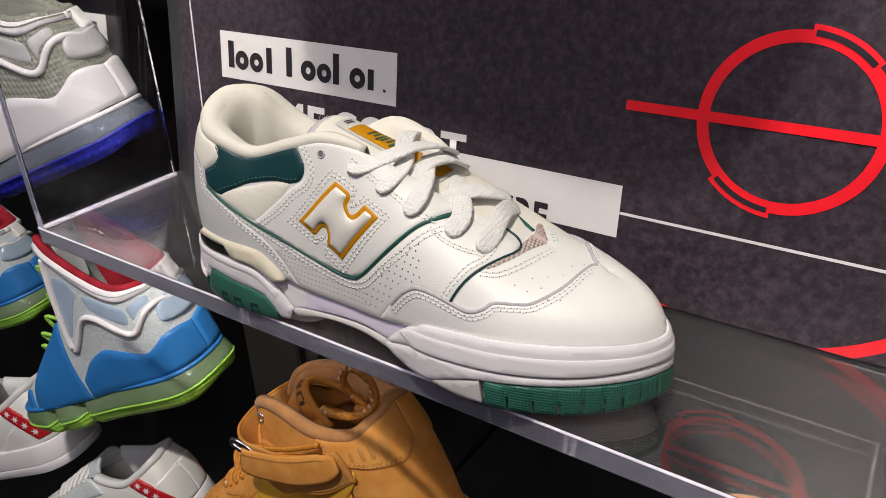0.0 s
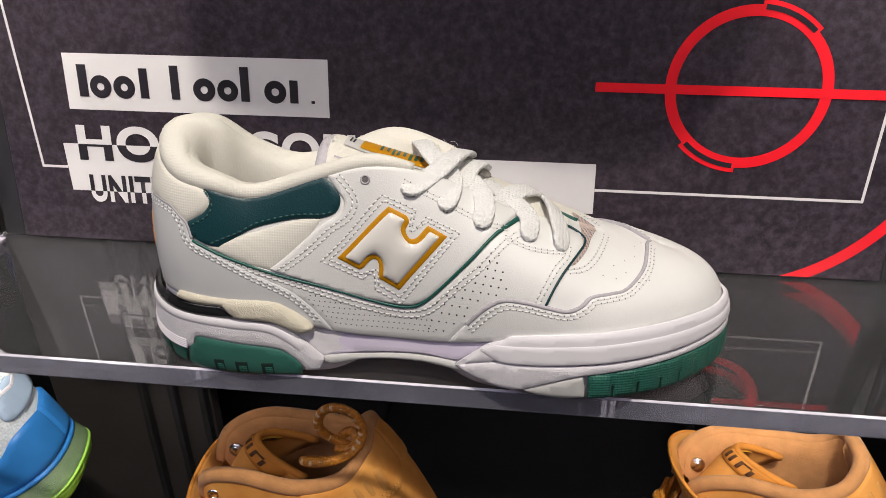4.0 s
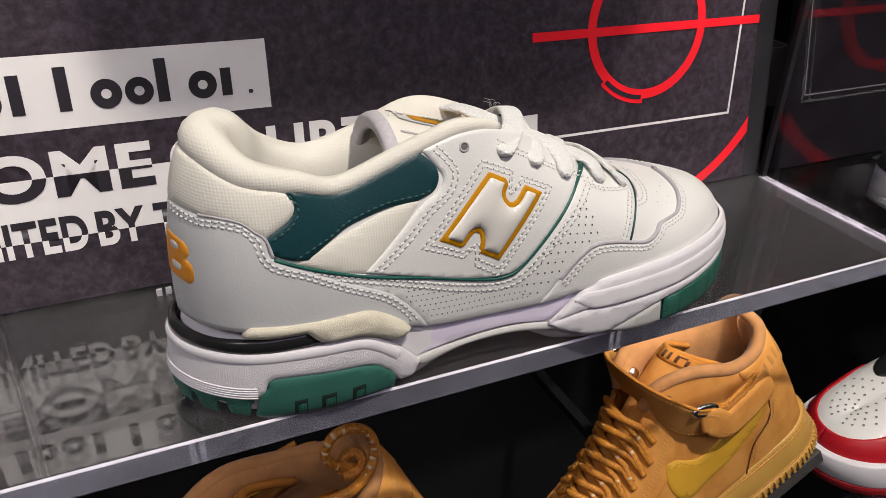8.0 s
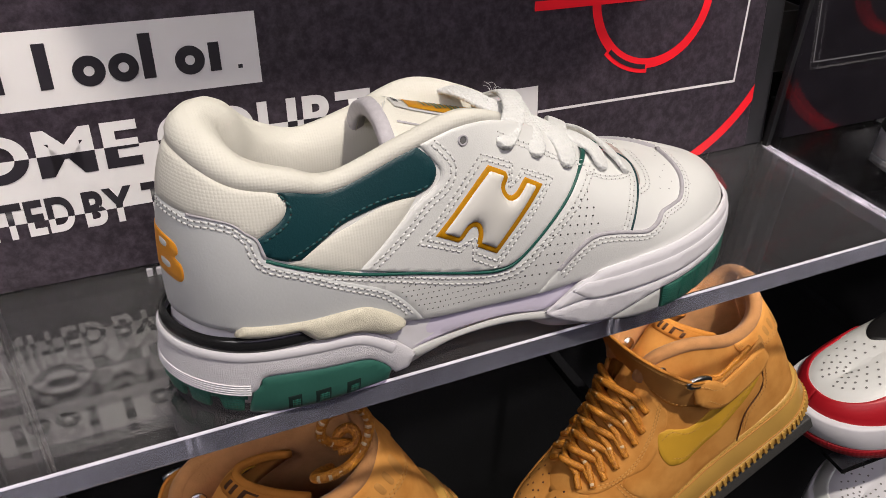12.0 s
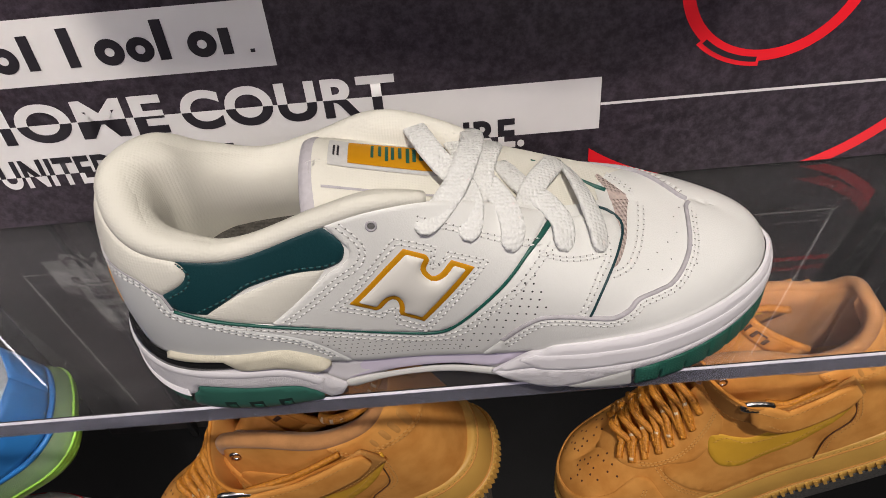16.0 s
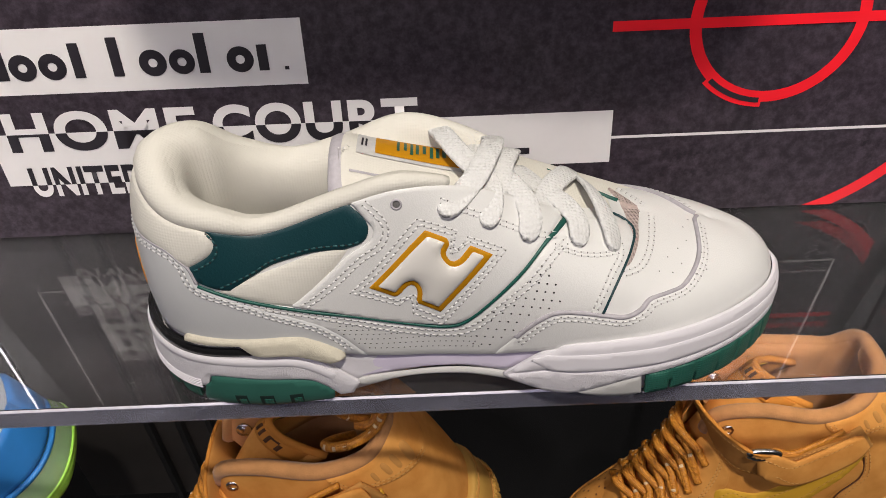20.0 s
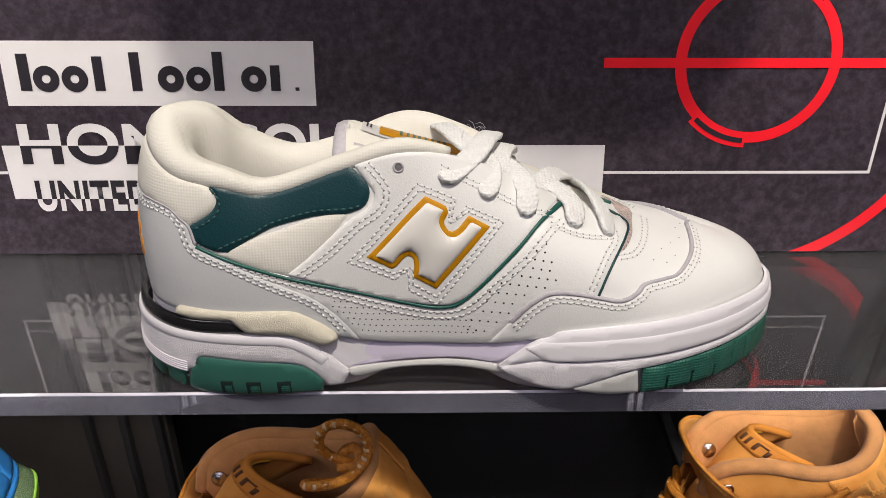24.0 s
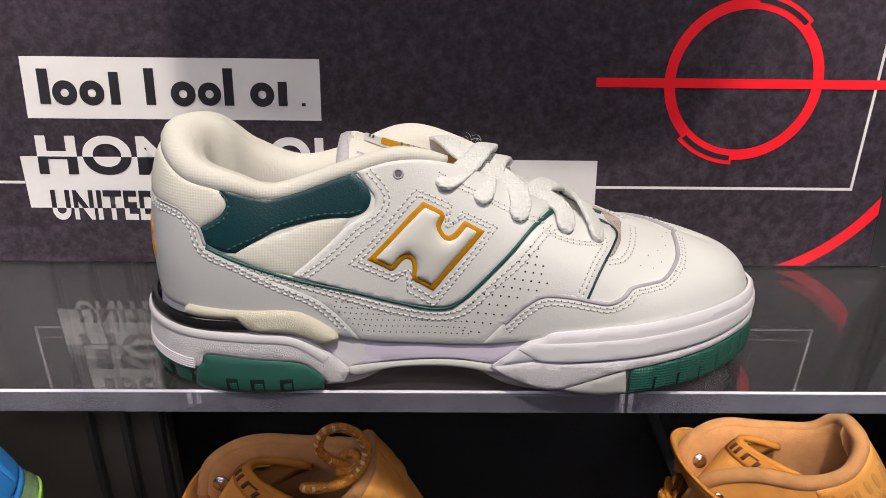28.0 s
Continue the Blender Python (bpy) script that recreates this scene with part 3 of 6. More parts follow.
def stitches(name, rows, mat, parent, pitch=2.7, length=2.2, r=0.42):
    """Rows of thread with a dark needle hole at each end: each row is (points, normals) in mm."""
    verts, faces, dark = [], [], []
    for p, nrm in rows:
        both = resample(np.hstack([p, nrm]), pitch / 2)
        for i in range(0, len(both) - 1, 2):
            a, b = both[i, :3], both[i + 1, :3]
            t = b - a
            ln = np.linalg.norm(t)
            if ln < 0.3:
                continue
            t = t / ln
            up = both[i, 3:] / np.linalg.norm(both[i, 3:])
            w = np.cross(up, t)
            c = a + t * length / 2
            k = len(verts)
            verts += [a - up * 0.25, c + up * r - t * length * .25, c + w * r - t * length * .25, c - w * r - t * length * .25, c + up * r + t * length * .25, c + w * r + t * length * .25, c - w * r + t * length * .25, a + t * length - up * 0.25]
            faces += [(k, k + 2, k + 1), (k, k + 1, k + 3), (k + 1, k + 2, k + 5, k + 4), (k + 3, k + 1, k + 4, k + 6), (k + 4, k + 5, k + 7), (k + 6, k + 4, k + 7)]
            h = a - t * (pitch - length) * 0.5 + up * 0.04
            verts += [h - t * .36, h + w * .44, h + t * .36, h - w * .44]
            dark.append(len(faces))
            faces.append((k + 8, k + 9, k + 10, k + 11))
    me = mesh_from(name, np.array(verts) * MM, faces, mat)
    me.materials.append(MAT_HOLE if mat == MAT_THREAD_GREEN else MAT_NUBUCK_HOLE if mat.name == "tan_thread" else MAT_NEEDLE)
    for i in dark:
        me.polygons[i].material_index = 1
    return child(name, me, parent)


def tube(name, centre, radius, mat, parent, sides=8, flat=None, label="", ends=True):
    """A round cord along 3D points (mm); radius may be an array; flat=(normals, thickness) makes it a ribbon."""
    c = np.asarray(centre, float)
    n = len(c)
    t = np.gradient(c, axis=0)
    t /= np.maximum(np.linalg.norm(t, axis=1, keepdims=True), 1e-9)
    if flat is None:
        ref = np.array([0.31, 0.22, 0.92])
        a = np.cross(t, ref)
        a /= np.linalg.norm(a, axis=1, keepdims=True)
        b = np.cross(t, a)
        ra = rb = np.broadcast_to(np.asarray(radius, float), (n,))
    else:
        nrm = np.asarray(flat[0], float)
        a = np.cross(t, nrm)
        a /= np.maximum(np.linalg.norm(a, axis=1, keepdims=True), 1e-9)
        b = np.cross(a, t)
        ra, rb = np.broadcast_to(np.asarray(radius, float), (n,)), np.full(n, flat[1])
    ang = np.linspace(0, 2 * math.pi, sides, endpoint=False)
    power = 1.0 if flat is None else 0.55
    ca, sa = np.sign(np.cos(ang)) * np.abs(np.cos(ang)) ** power, np.sign(np.sin(ang)) * np.abs(np.sin(ang)) ** power
    v = (c[:, None] + a[:, None] * (ra[:, None] * ca)[..., None] + b[:, None] * (rb[:, None] * sa)[..., None]).reshape(-1, 3)
    d = np.concatenate([[0], np.cumsum(np.linalg.norm(np.diff(c, axis=0), axis=1))])
    uv = np.stack([np.broadcast_to(d[:, None], (n, sides)), np.broadcast_to((ra[:, None] * ca), (n, sides))], -1).reshape(-1, 2) * MM
    f = [(i * sides + j, i * sides + (j + 1) % sides, (i + 1) * sides + (j + 1) % sides, (i + 1) * sides + j) for i in range(n - 1) for j in range(sides)]
    if ends:
        f += [tuple(range(sides))[::-1], tuple(range((n - 1) * sides, n * sides))]
    return child(name, mesh_from(name, v * MM, f, mat, True, uv), parent, label)


def grid_mesh(name, fn, ua, ub, nu, va, vb, nv, mat, up=0.0):
    U, V = np.meshgrid(np.linspace(ua, ub, nu), np.linspace(va, vb, nv), indexing="ij")
    p, n = surface(fn, U, V, np.full(U.shape, up))
    s = SCALE[fn]
    idx = np.arange(nu * nv).reshape(nu, nv)
    f = np.stack([idx[:-1, :-1], idx[1:, :-1], idx[1:, 1:], idx[:-1, 1:]], -1).reshape(-1, 4)
    return mesh_from(name, p.reshape(-1, 3) * MM, f, mat, True, np.stack([U * s[0], V * s[1]], -1).reshape(-1, 2) * MM)


def dots(spread):
    """Round studs on a grid; spread in metres."""
    def build(t, uv):
        v = t.nodes.new("ShaderNodeTexVoronoi")
        v.inputs["Scale"].default_value, v.inputs["Randomness"].default_value = 1 / spread, 0.0
        t.links.new(uv, v.inputs["Vector"])
        return maths(t, "SUBTRACT", 1.0, maths(t, "MULTIPLY", v.outputs["Distance"], 1.6))
    return build


def wrinkles(size):
    def build(t, uv):
        w = t.nodes.new("ShaderNodeTexNoise")
        w.inputs["Scale"].default_value, w.inputs["Detail"].default_value, w.inputs["Distortion"].default_value = 1 / size, 1.0, 2.5
        t.links.new(uv, w.inputs["Vector"])
        return maths(t, "SINE", maths(t, "MULTIPLY", w.outputs["Fac"], 20.0))
    return build


# ---- the white sneaker ----
MAT_LEATHER = material("white_leather", (0.81, 0.807, 0.79), 0.40, spec=0.4, grain=0.2, grain_size=1700, vary=0.03)
MAT_LEATHER_GREY = material("pale_grey_leather", (0.66, 0.67, 0.675), 0.40, spec=0.4, grain=0.12, grain_size=1000, vary=0.03)
MAT_RAW_EDGE = material("grey_cut_edge", (0.50, 0.475, 0.51), 0.7, grain=0.3, grain_size=1500, vary=0.15, vary_size=300)
MAT_MESH = bump_pattern(material("cream_mesh", (0.78, 0.755, 0.68), 0.75, spec=0.25, vary=0.03), pebble(0.0011, 0.12), 0.3, 0.0003)
MAT_GREEN = material("dark_green_leather", (0.010, 0.050, 0.060), 0.40, spec=0.45, grain=0.25, grain_size=1300, vary=0.15)
MAT_PIPING = material("green_piping", (0.012, 0.10, 0.078), 0.4, grain=0.15, grain_size=2500, vary=0.15)
MAT_GOLD = material("mustard_rubber", (0.60, 0.27, 0.006), 0.5, spec=0.25, grain=0.1, vary=0.1)
MAT_ORANGE = material("orange_print", (0.85, 0.33, 0.01), 0.5, grain=0.2, grain_size=1800, vary=0.05)
MAT_PUFF = material("glossy_cream_emblem", (0.80, 0.775, 0.73), 0.22, spec=0.5, vary=0.02)
MAT_THREAD = material("white_thread", (0.76, 0.755, 0.745), 0.6, spec=0.3)
MAT_THREAD_GREEN = material("green_thread", (0.022, 0.085, 0.09), 0.6, spec=0.3)
MAT_HOLE = material("dark_hole", (0.03, 0.03, 0.03), 0.9)
MAT_NEEDLE = material("needle_hole", (0.20, 0.19, 0.185), 0.9)
MAT_NUBUCK_HOLE = material("brown_needle_hole", (0.22, 0.085, 0.02), 0.9)
MAT_MIDSOLE = material("white_rubber", (0.80, 0.775, 0.815), 0.45, grain=0.06, grain_size=600, vary=0.03)
MAT_MIDSOLE_ROUGH = bump_pattern(material("white_textured_rubber", (0.79, 0.765, 0.805), 0.55, vary=0.04, vary_size=200), wrinkles(0.0016), 0.5, 0.00018)
# White arch; the lilac shade under the overhang is put into its colour.
MAT_ARCH_SHADE = material("white_plastic_with_shade_tint", (0.73, 0.665, 0.815), 0.35, grain=0.04, grain_size=600, vary=0.03)
MAT_EYELET = material("grey_eyelet_hole", (0.17, 0.165, 0.165), 0.8, vary=0.3, vary_size=900)
MAT_CREAM = bump_pattern(material("cream_textured_rubber", (0.72, 0.67, 0.54), 0.6, vary=0.06, vary_size=300), wrinkles(0.0015), 0.45, 0.00018)
MAT_OUTSOLE = material("green_rubber", (0.040, 0.150, 0.115), 0.4, grain=0.1, grain_size=500, vary=0.12)
MAT_OUTSOLE_DOTS = bump_pattern(material("green_studded_rubber", (0.024, 0.135, 0.098), 0.5, vary=0.15), dots(0.0013), 0.7, 0.0005)
MAT_NOTCH_SHADE = material("dark_green_notch_shade", (0.006, 0.022, 0.018), 0.7, vary=0.2)
MAT_OUTSOLE_GREY = material("pale_grey_rubber", (0.58, 0.575, 0.56), 0.5, vary=0.06)
MAT_BLACK = material("black_gloss_plastic", (0.014, 0.014, 0.015), 0.22, grain=0.05)
MAT_LACE = bump_pattern(material("white_flat_lace", (0.80, 0.80, 0.79), 0.75, spec=0.25, vary=0.04, vary_size=300), pebble(0.0015, 0.45), 0.7, 0.0006)
MAT_BINDING = material("lilac_grey_binding", (0.55, 0.52, 0.56), 0.6, grain=0.25, grain_size=2500, vary=0.1, vary_size=400)
MAT_INSOLE = bump_pattern(material("dark_insole", (0.085, 0.078, 0.07), 0.8, vary=0.4, vary_size=300), pebble(0.002, 0.1), 1.0, 0.001)
MAT_LABEL = bump_pattern(material("pale_grey_label", (0.62, 0.61, 0.60), 0.8, spec=0.2, vary=0.08, vary_size=500), weave(0.0014), 0.5, 0.0003)
MAT_VENT = bump_pattern(material("pink_mesh", (0.62, 0.50, 0.46), 0.8, vary=0.2, vary_size=600), dots(0.0018), 1.0, 0.001)

sneaker = thing("sneaker", (0, 0.045, 0), "white leather low sneaker with green panels and white laces", "sneaker")
N_U, N_S = len(UPPER), len(PLAN)

shell_mesh = grid_mesh("shell", upper, 0, N_U, N_U * 14 + 1, 0, 1, 31, MAT_LEATHER)


shell = child("shell", weld(shell_mesh), sneaker, "smooth white leather shell")

# sole core and tread
core_u = np.linspace(0, N_S, 220, endpoint=False)
rings = [sole(core_u, np.full(220, z)) for z in (0.0, 1.5, 6, 14, 24, 34)]
centre = np.array([0.0, 43.0])
lift = lambda p: np.clip((p[:, 0] - 92) / 45, 0, 1) ** 1.6 * 9 + np.exp(-((p[:, 0] + 8) / 26) ** 4) * 9
for r, inset in zip(rings, (9.0, 6.0, 4.5, 3.5, 3.5, 3.0)):
    d = r[:, :2] - centre
    r[:, :2] -= d / np.linalg.norm(d, axis=1, keepdims=True) * inset
    r[:, 2] += lift(r) * np.clip(1 - r[:, 2] / 30, 0, 1)
verts = np.vstack(rings)
faces = [(k * 220 + i, k * 220 + (i + 1) % 220, (k + 1) * 220 + (i + 1) % 220, (k + 1) * 220 + i) for k in range(5) for i in range(220)]
faces += [tuple(range(220))[::-1], tuple(range(5 * 220, 6 * 220))]
child("sole_core", mesh_from("sole_core", verts * MM, faces, MAT_MIDSOLE), sneaker)

midsole = lay("heel_midsole", sole, [(-7.5, 30), (-4, 30.5), (-1.5, 30.5), (0, 30.3), (.7, 29.5), (1.1, 30), (1.9, 30.8), (2.4, 30.3), (3.1, 30.1), (3.61, 29.1), (3.9, 25.9), (4.17, 20), (4.46, 12), (4.34, 5.7), (4.14, 5.2), (4.03, 9.4),
              (3.92, 12.9), (3.69, 16.8), (3.14, 18.4), (2.42, 19.4), (2.28, 14.5), (2.15, 12.3), (1.85, 11.8), (1.0, 11.8), (0, 11.8), (-1.5, 11.8), (-2.2, 14), (-2.4, 19), (-5, 16), (-7.5, 6)], 1.6, MAT_MIDSOLE_ROUGH, sneaker, "white textured heel midsole", sharp=(0, 12, 13, 14, 29), edge=1.6)
for z, w in ((12.6, .35), (13.6, .35), (14.6, .35), (15.6, .35), (16.6, .35)):
    ln = np.stack([np.linspace(-1.9, 2.18, 120) * 26, np.full(120, z)], 1)
    p, _ = on_surface(sole, ln, 1.65)
    tube("rib", p, w, MAT_MIDSOLE, midsole, 5)
ln = smooth_line([(-6, 28.6), (-3, 28.9), (0, 28.4), (.9, 28.2), (1.9, 28.8), (3.1, 28.2), (3.58, 27.2), (3.85, 23.6), (4.1, 18)], step=1.5, scale=SCALE[sole])
rim = np.vstack([side_step(ln, 1.9), side_step(ln, -1.9)[::-1]]) / SCALE[sole]
lay("top_rim", sole, None, 0.8, MAT_MIDSOLE, midsole, "smooth white rim", base=1.5, edge=0.9, line=rim, cell=5)
lay("arch_shank", sole, [(4.0, 24), (4.3, 28), (5.46, 28.5), (6.27, 28), (6.8, 29), (7.3, 30), (7.1, 22), (6.6, 14.7), (6.03, 15.2), (5.2, 14.2), (4.46, 12), (4.2, 18)], 1.0, MAT_ARCH_SHADE, sneaker, "smooth white arch with lilac shade in its colour", base=-3.4)
lay("arch_shank", sole, [(18, 28), (20, 28), (21.5, 28), (21.5, 12), (20, 13), (18, 14)], 1.0, MAT_ARCH_SHADE, sneaker, base=-3.4)
lay("arch_lip", sole, [(4.46, 12), (5.2, 14.2), (5.95, 15.3), (6.68, 14.1), (6.76, 10.7), (6.03, 12.4), (5.2, 11.8), (4.57, 8.1)], 1.0, MAT_OUTSOLE_GREY, sneaker, base=-1.2)
fore = lay("forefoot_midsole", sole, [(6.6, 14.7), (7.06, 26.3), (7.34, 29.8), (7.54, 32.7), (8.45, 35.9), (9.34, 37.8), (10.3, 38.6), (11.2, 38.0), (12.2, 37.0), (13.2, 36.6), (14.5, 37), (16, 36.5), (18, 33), (18, 18), (16, 23), (14.5, 24.6), (13.2, 25.8), (12.2, 26.6), (11.44, 27.2),
            (10.52, 26.1), (8.91, 23.2), (7.65, 19.8), (7.29, 19.7)], 1.5, MAT_MIDSOLE, sneaker, "smooth white forefoot midsole", sharp=(0, 12, 13), edge=1.4, cell=1.8)
lay("side_ledge", sole, [(7.0, 24.4), (7.22, 27.6), (7.62, 28.6), (8.45, 30.9), (9.34, 32.6), (10.3, 33.5), (11.4, 33.2), (12.4, 32.3), (13.4, 31.9), (15, 32), (15, 24.6), (13.2, 26.2), (12.2, 27), (11.44, 27.6), (10.52, 26.6), (8.91, 23.7), (7.65, 20.4), (7.29, 20.3)], 0.7, MAT_MIDSOLE, fore, base=1.4, edge=0.8, sharp=(0, 1, 9, 10), cell=1.8)
lay("textured_band", sole, [(6.6, 14.7), (7.29, 19.2), (7.65, 19.4), (8.91, 22.6), (10.52, 25.4), (11.44, 26.5), (12.2, 26), (13.2, 25.2), (14.5, 24), (16, 22.4), (18, 17.6), (18, 7), (16, 14), (14.5, 18.6), (13.2, 20.4), (12.2, 21.6), (11.47, 22.2), (10.88, 22.3), (9.88, 20.8),
            (8.67, 17.1), (8.1, 12), (7.7, 7.2), (7.37, 6.2), (6.89, 10)], 1.3, MAT_MIDSOLE_ROUGH, sneaker, "white textured sole band", sharp=(0, 10, 11), edge=0.8)
lay("grey_tread", sole, [(7.7, 7.0), (8.1, 11.8), (8.64, 16.8), (8.69, 5.6), (8.21, 4.4)], 1.0, MAT_OUTSOLE_GREY, sneaker, sharp=(2, 3), edge=0.8)
# toe tread in blocks with open slits between
cuts = [8.72, 9.12, 9.52, 9.92, 10.3, 10.68, 11.06, 11.5, 12.1, 12.8, 13.5, 14.2, 15.0, 15.8, 16.6, 17.4]
tread_top = lambda u: float(np.interp(u, [8.6, 9.88, 10.88, 11.47, 12.5, 13.5, 15, 16.5, 18], [17, 20.7, 22.2, 22.1, 21.4, 20.2, 18, 14, 8]))
tread_low = lambda u: float(np.interp(u, [8.6, 9.85, 10.82, 11.9, 13.3, 14.6, 16, 18], [5.2, 6.6, 8.6, 10.4, 10.6, 9.0, 6, 2]))
for a, b in zip(cuts, cuts[1:]):
    a2, b2 = a + 0.016, b - 0.016
    lay("tread_block", sole, [(a2, tread_top(a)), (b2, tread_top(b)), (b2, tread_low(b)), (a2, tread_low(a))], 1.1, MAT_OUTSOLE_DOTS, sneaker, sharp=(0, 1, 2, 3), edge=0.5)
lay("tread_band", sole, [(8.72, 17), (9.88, 20.7), (10.88, 22.2), (11.5, 22.1), (12.5, 21.4), (13.5, 20.2), (15, 18), (16.5, 14), (17.4, 11), (17.4, 8), (16, 11), (14.6, 13.5), (13.3, 15.5), (11.9, 15.5), (10.82, 14.2), (9.85, 12.5), (8.72, 11)], 0.8, MAT_OUTSOLE_DOTS, sneaker, sharp=(0, 8, 9, 16), edge=0.5)
heel_tread = lay("heel_tread", sole, [(2.42, 19.4), (3.14, 18.4), (3.69, 16.5), (3.92, 12.9), (4.07, 8.1), (4.04, 2.2), (3.39, 1.0), (2.74, .6), (2.26, 1.2), (2.1, 3), (2.21, 12.9), (2.32, 15.3)], 1.1, MAT_OUTSOLE, sneaker, "smooth green heel tread", sharp=(4, 5, 9), edge=0.9)
# notches laid on flat: dark patches paint the shade round their studded floors
for a, b in ((2.66, 2.84), (3.03, 3.23), (3.44, 3.62)):
    lay("tread_notch", sole, [(a, 8.8), (b, 9.0), (b, 2.6), (a, 2.4)], 0.12, MAT_NOTCH_SHADE, heel_tread, sharp=(0, 1, 2, 3), base=1.08, edge=0.15)
    lay("notch_floor", sole, [(a + .05, 6.6), (b - .02, 6.8), (b - .02, 2.8), (a + .05, 2.6)], 0.1, MAT_OUTSOLE_DOTS, heel_tread, sharp=(0, 1, 2, 3), base=1.2, edge=0.1)
for a, b, zt in ((1.62, 2.08, 12.6), (1.05, 1.52, 11.6), (.45, .95, 11.6), (-.2, .35, 11.6), (-.9, -.3, 11.6), (-1.6, -1.0, 11.6)):
    lay("tread_pod", sole, [(a, zt), (b, zt), (b - .06, 2.6), (a + .08, 3.4)], 1.0, MAT_OUTSOLE_DOTS, sneaker, sharp=(0, 1, 2, 3), edge=0.7)
lay("heel_band", sole, [(-2, 12.6), (0, 12.6), (2.1, 13), (2.1, 9), (0, 8.4), (-2, 8.4)], 0.5, MAT_OUTSOLE_DOTS, sneaker, sharp=(0, 2, 3, 5), edge=0.4)
lay("black_insert", sole, [(-3.1, 31), (-2.6, 35.5), (-1.2, 36), (0, 35.4), (.83, 35), (1.4, 35), (1.93, 35.6), (2.42, 35.8), (2.91, 36.2), (3.14, 31.4), (2.4, 29.8), (1.93, 30), (1.29, 30), (0, 29.6), (-1.2, 30)], 1.5, MAT_BLACK, sneaker, "glossy black heel insert", sharp=(0, 1, 8, 9), edge=0.7)
lay("cream_insert", sole, [(2.01, 38.6), (2.09, 41.2), (2.23, 42.3), (2.88, 41.6), (3.64, 40.8), (3.93, 37.3), (4.31, 28.5), (4.1, 25), (3.84, 27.6), (3.58, 30.2), (3.14, 31.2), (2.91, 36), (2.42, 35.9), (2.04, 36.8)], 3.8, MAT_CREAM, sneaker, "cream textured heel insert", sharp=(11,), edge=2.0)

# panels of the upper
lay("heel_mesh", upper, [(-2.9, 1), (-1.5, 1), (0, 1), (1, 1), (2, 1), (2.62, 1), (2.88, .965), (2.95, .876), (2.81, .779), (2.43, .655), (2.2, .68), (2, .72), (1.56, .72), (1.03, .68), (0, .64), (-1, .66), (-1.9, .72), (-2.4, .66), (-2.9, .8)], 0.9, MAT_MESH, sneaker, "padded cream mesh heel", sharp=(0, 5, 9), edge=1.4, swell=0.8)
counter = lay("heel_counter", upper, [(-4.9, .02), (-4.2, .25), (-3.6, .34), (-2.5, .55), (-2.3, .68), (-1.9, .755), (-1, .69), (0, .67), (1.03, .69), (1.56, .74), (1.99, .754), (2.27, .7), (2.43, .652), (2.53, .52), (3.04, .434), (3.62, .344), (4.18, .256), (4.49, .167), (4.74, .07), (4.89, .0), (4, -.0), (3, 0), (2, 0), (1, 0), (0, 0), (-1, 0), (-2, 0), (-3.5, 0)], 1.2, MAT_LEATHER_GREY, sneaker, "pale grey leather heel counter", sharp=(0, 19), edge=0.7)
lay("window_mesh", upper, [(2.85, .48), (3.29, .59), (3.83, .70), (4.44, .76), (4.98, .74), (4.6, .6), (3.95, .39), (3.4, .42)], 0.4, MAT_MESH, sneaker, "cream mesh side window", sharp=(0, 4, 6), edge=1.0, swell=0.7)
green = lay("collar_panel", upper, [(2.63, 1), (3.22, 1), (3.91, 1), (4.54, 1), (5.12, 1), (5.3, .893), (5.33, .819), (5.2, .755), (4.92, .735), (4.44, .773), (3.93, .749), (3.5, .645), (3.07, .502), (2.78, .505), (2.48, .56), (2.4, .656), (2.79, .769), (2.96, .883), (2.89, .967)], 1.0, MAT_GREEN, sneaker, "dark green leather collar panel", sharp=(0, 4, 8, 12, 15), edge=0.8)
band = lay("lower_band", upper, [(2.53, .50), (3.22, .435), (3.9, .39), (4.72, .303), (5.56, .223), (6.17, .193), (6.55, .226), (6.93, .336), (7.44, .504), (7.96, .70), (8.64, .92), (9.25, .93), (9.82, .9), (9.75, .79), (9.56, .7), (9.17, .535), (8.9, .395), (8.67, .25), (8.3, .26), (7.9, .26), (7.57, .2), (7.24, .1), (6.95, 0), (5.89, 0), (4.89, 0), (4.74, .05), (4.49, .15), (4.18, .23), (3.62, .32), (3.04, .41)], 0.75, MAT_LEATHER, sneaker, "perforated white leather band and strap", sharp=(0, 10, 12, 17, 22, 24), edge=0.6)
quarter = lay("side_panel", upper, [(5.17, 1), (5.97, 1), (6.5, 1), (7.2, 1), (7.85, 1), (8.66, .96), (7.91, .7), (7.4, .51), (6.91, .343), (6.53, .233), (6.19, .199), (5.56, .226), (4.72, .306), (3.91, .4), (4.51, .579), (4.95, .696), (5.28, .746), (5.4, .813), (5.31, .893)], 1.25, MAT_LEATHER, sneaker, "white leather side panel", sharp=(0, 5, 13), edge=0.7, cell=1.7)
MUD = [(6.89, .0), (7.24, .12), (7.57, .227), (7.9, .288), (8.33, .281), (8.74, .251), (9.1, .227), (9.36, .268), (9.56, .338), (9.96, .371), (10.27, .411), (10.72, .57), (11.2, .80), (11.6, .93), (12.1, 1.0)]
MUD_FAR = [(28 - u - 0.05, v) for u, v in MUD[::-1]]
toe_guard = lay("toe_guard", upper, MUD + MUD_FAR + [(19, 0), (17, 0), (15, 0), (14, 0), (13, 0), (11, 0), (9, 0)], 1.15, MAT_LEATHER, sneaker, "white leather toe guard", sharp=(0, 14, 15, 29), edge=0.7, ridge=True)
ln = smooth_line(MUD[1:-1] + [(12.02, .985)], step=1.0, scale=SCALE[upper])
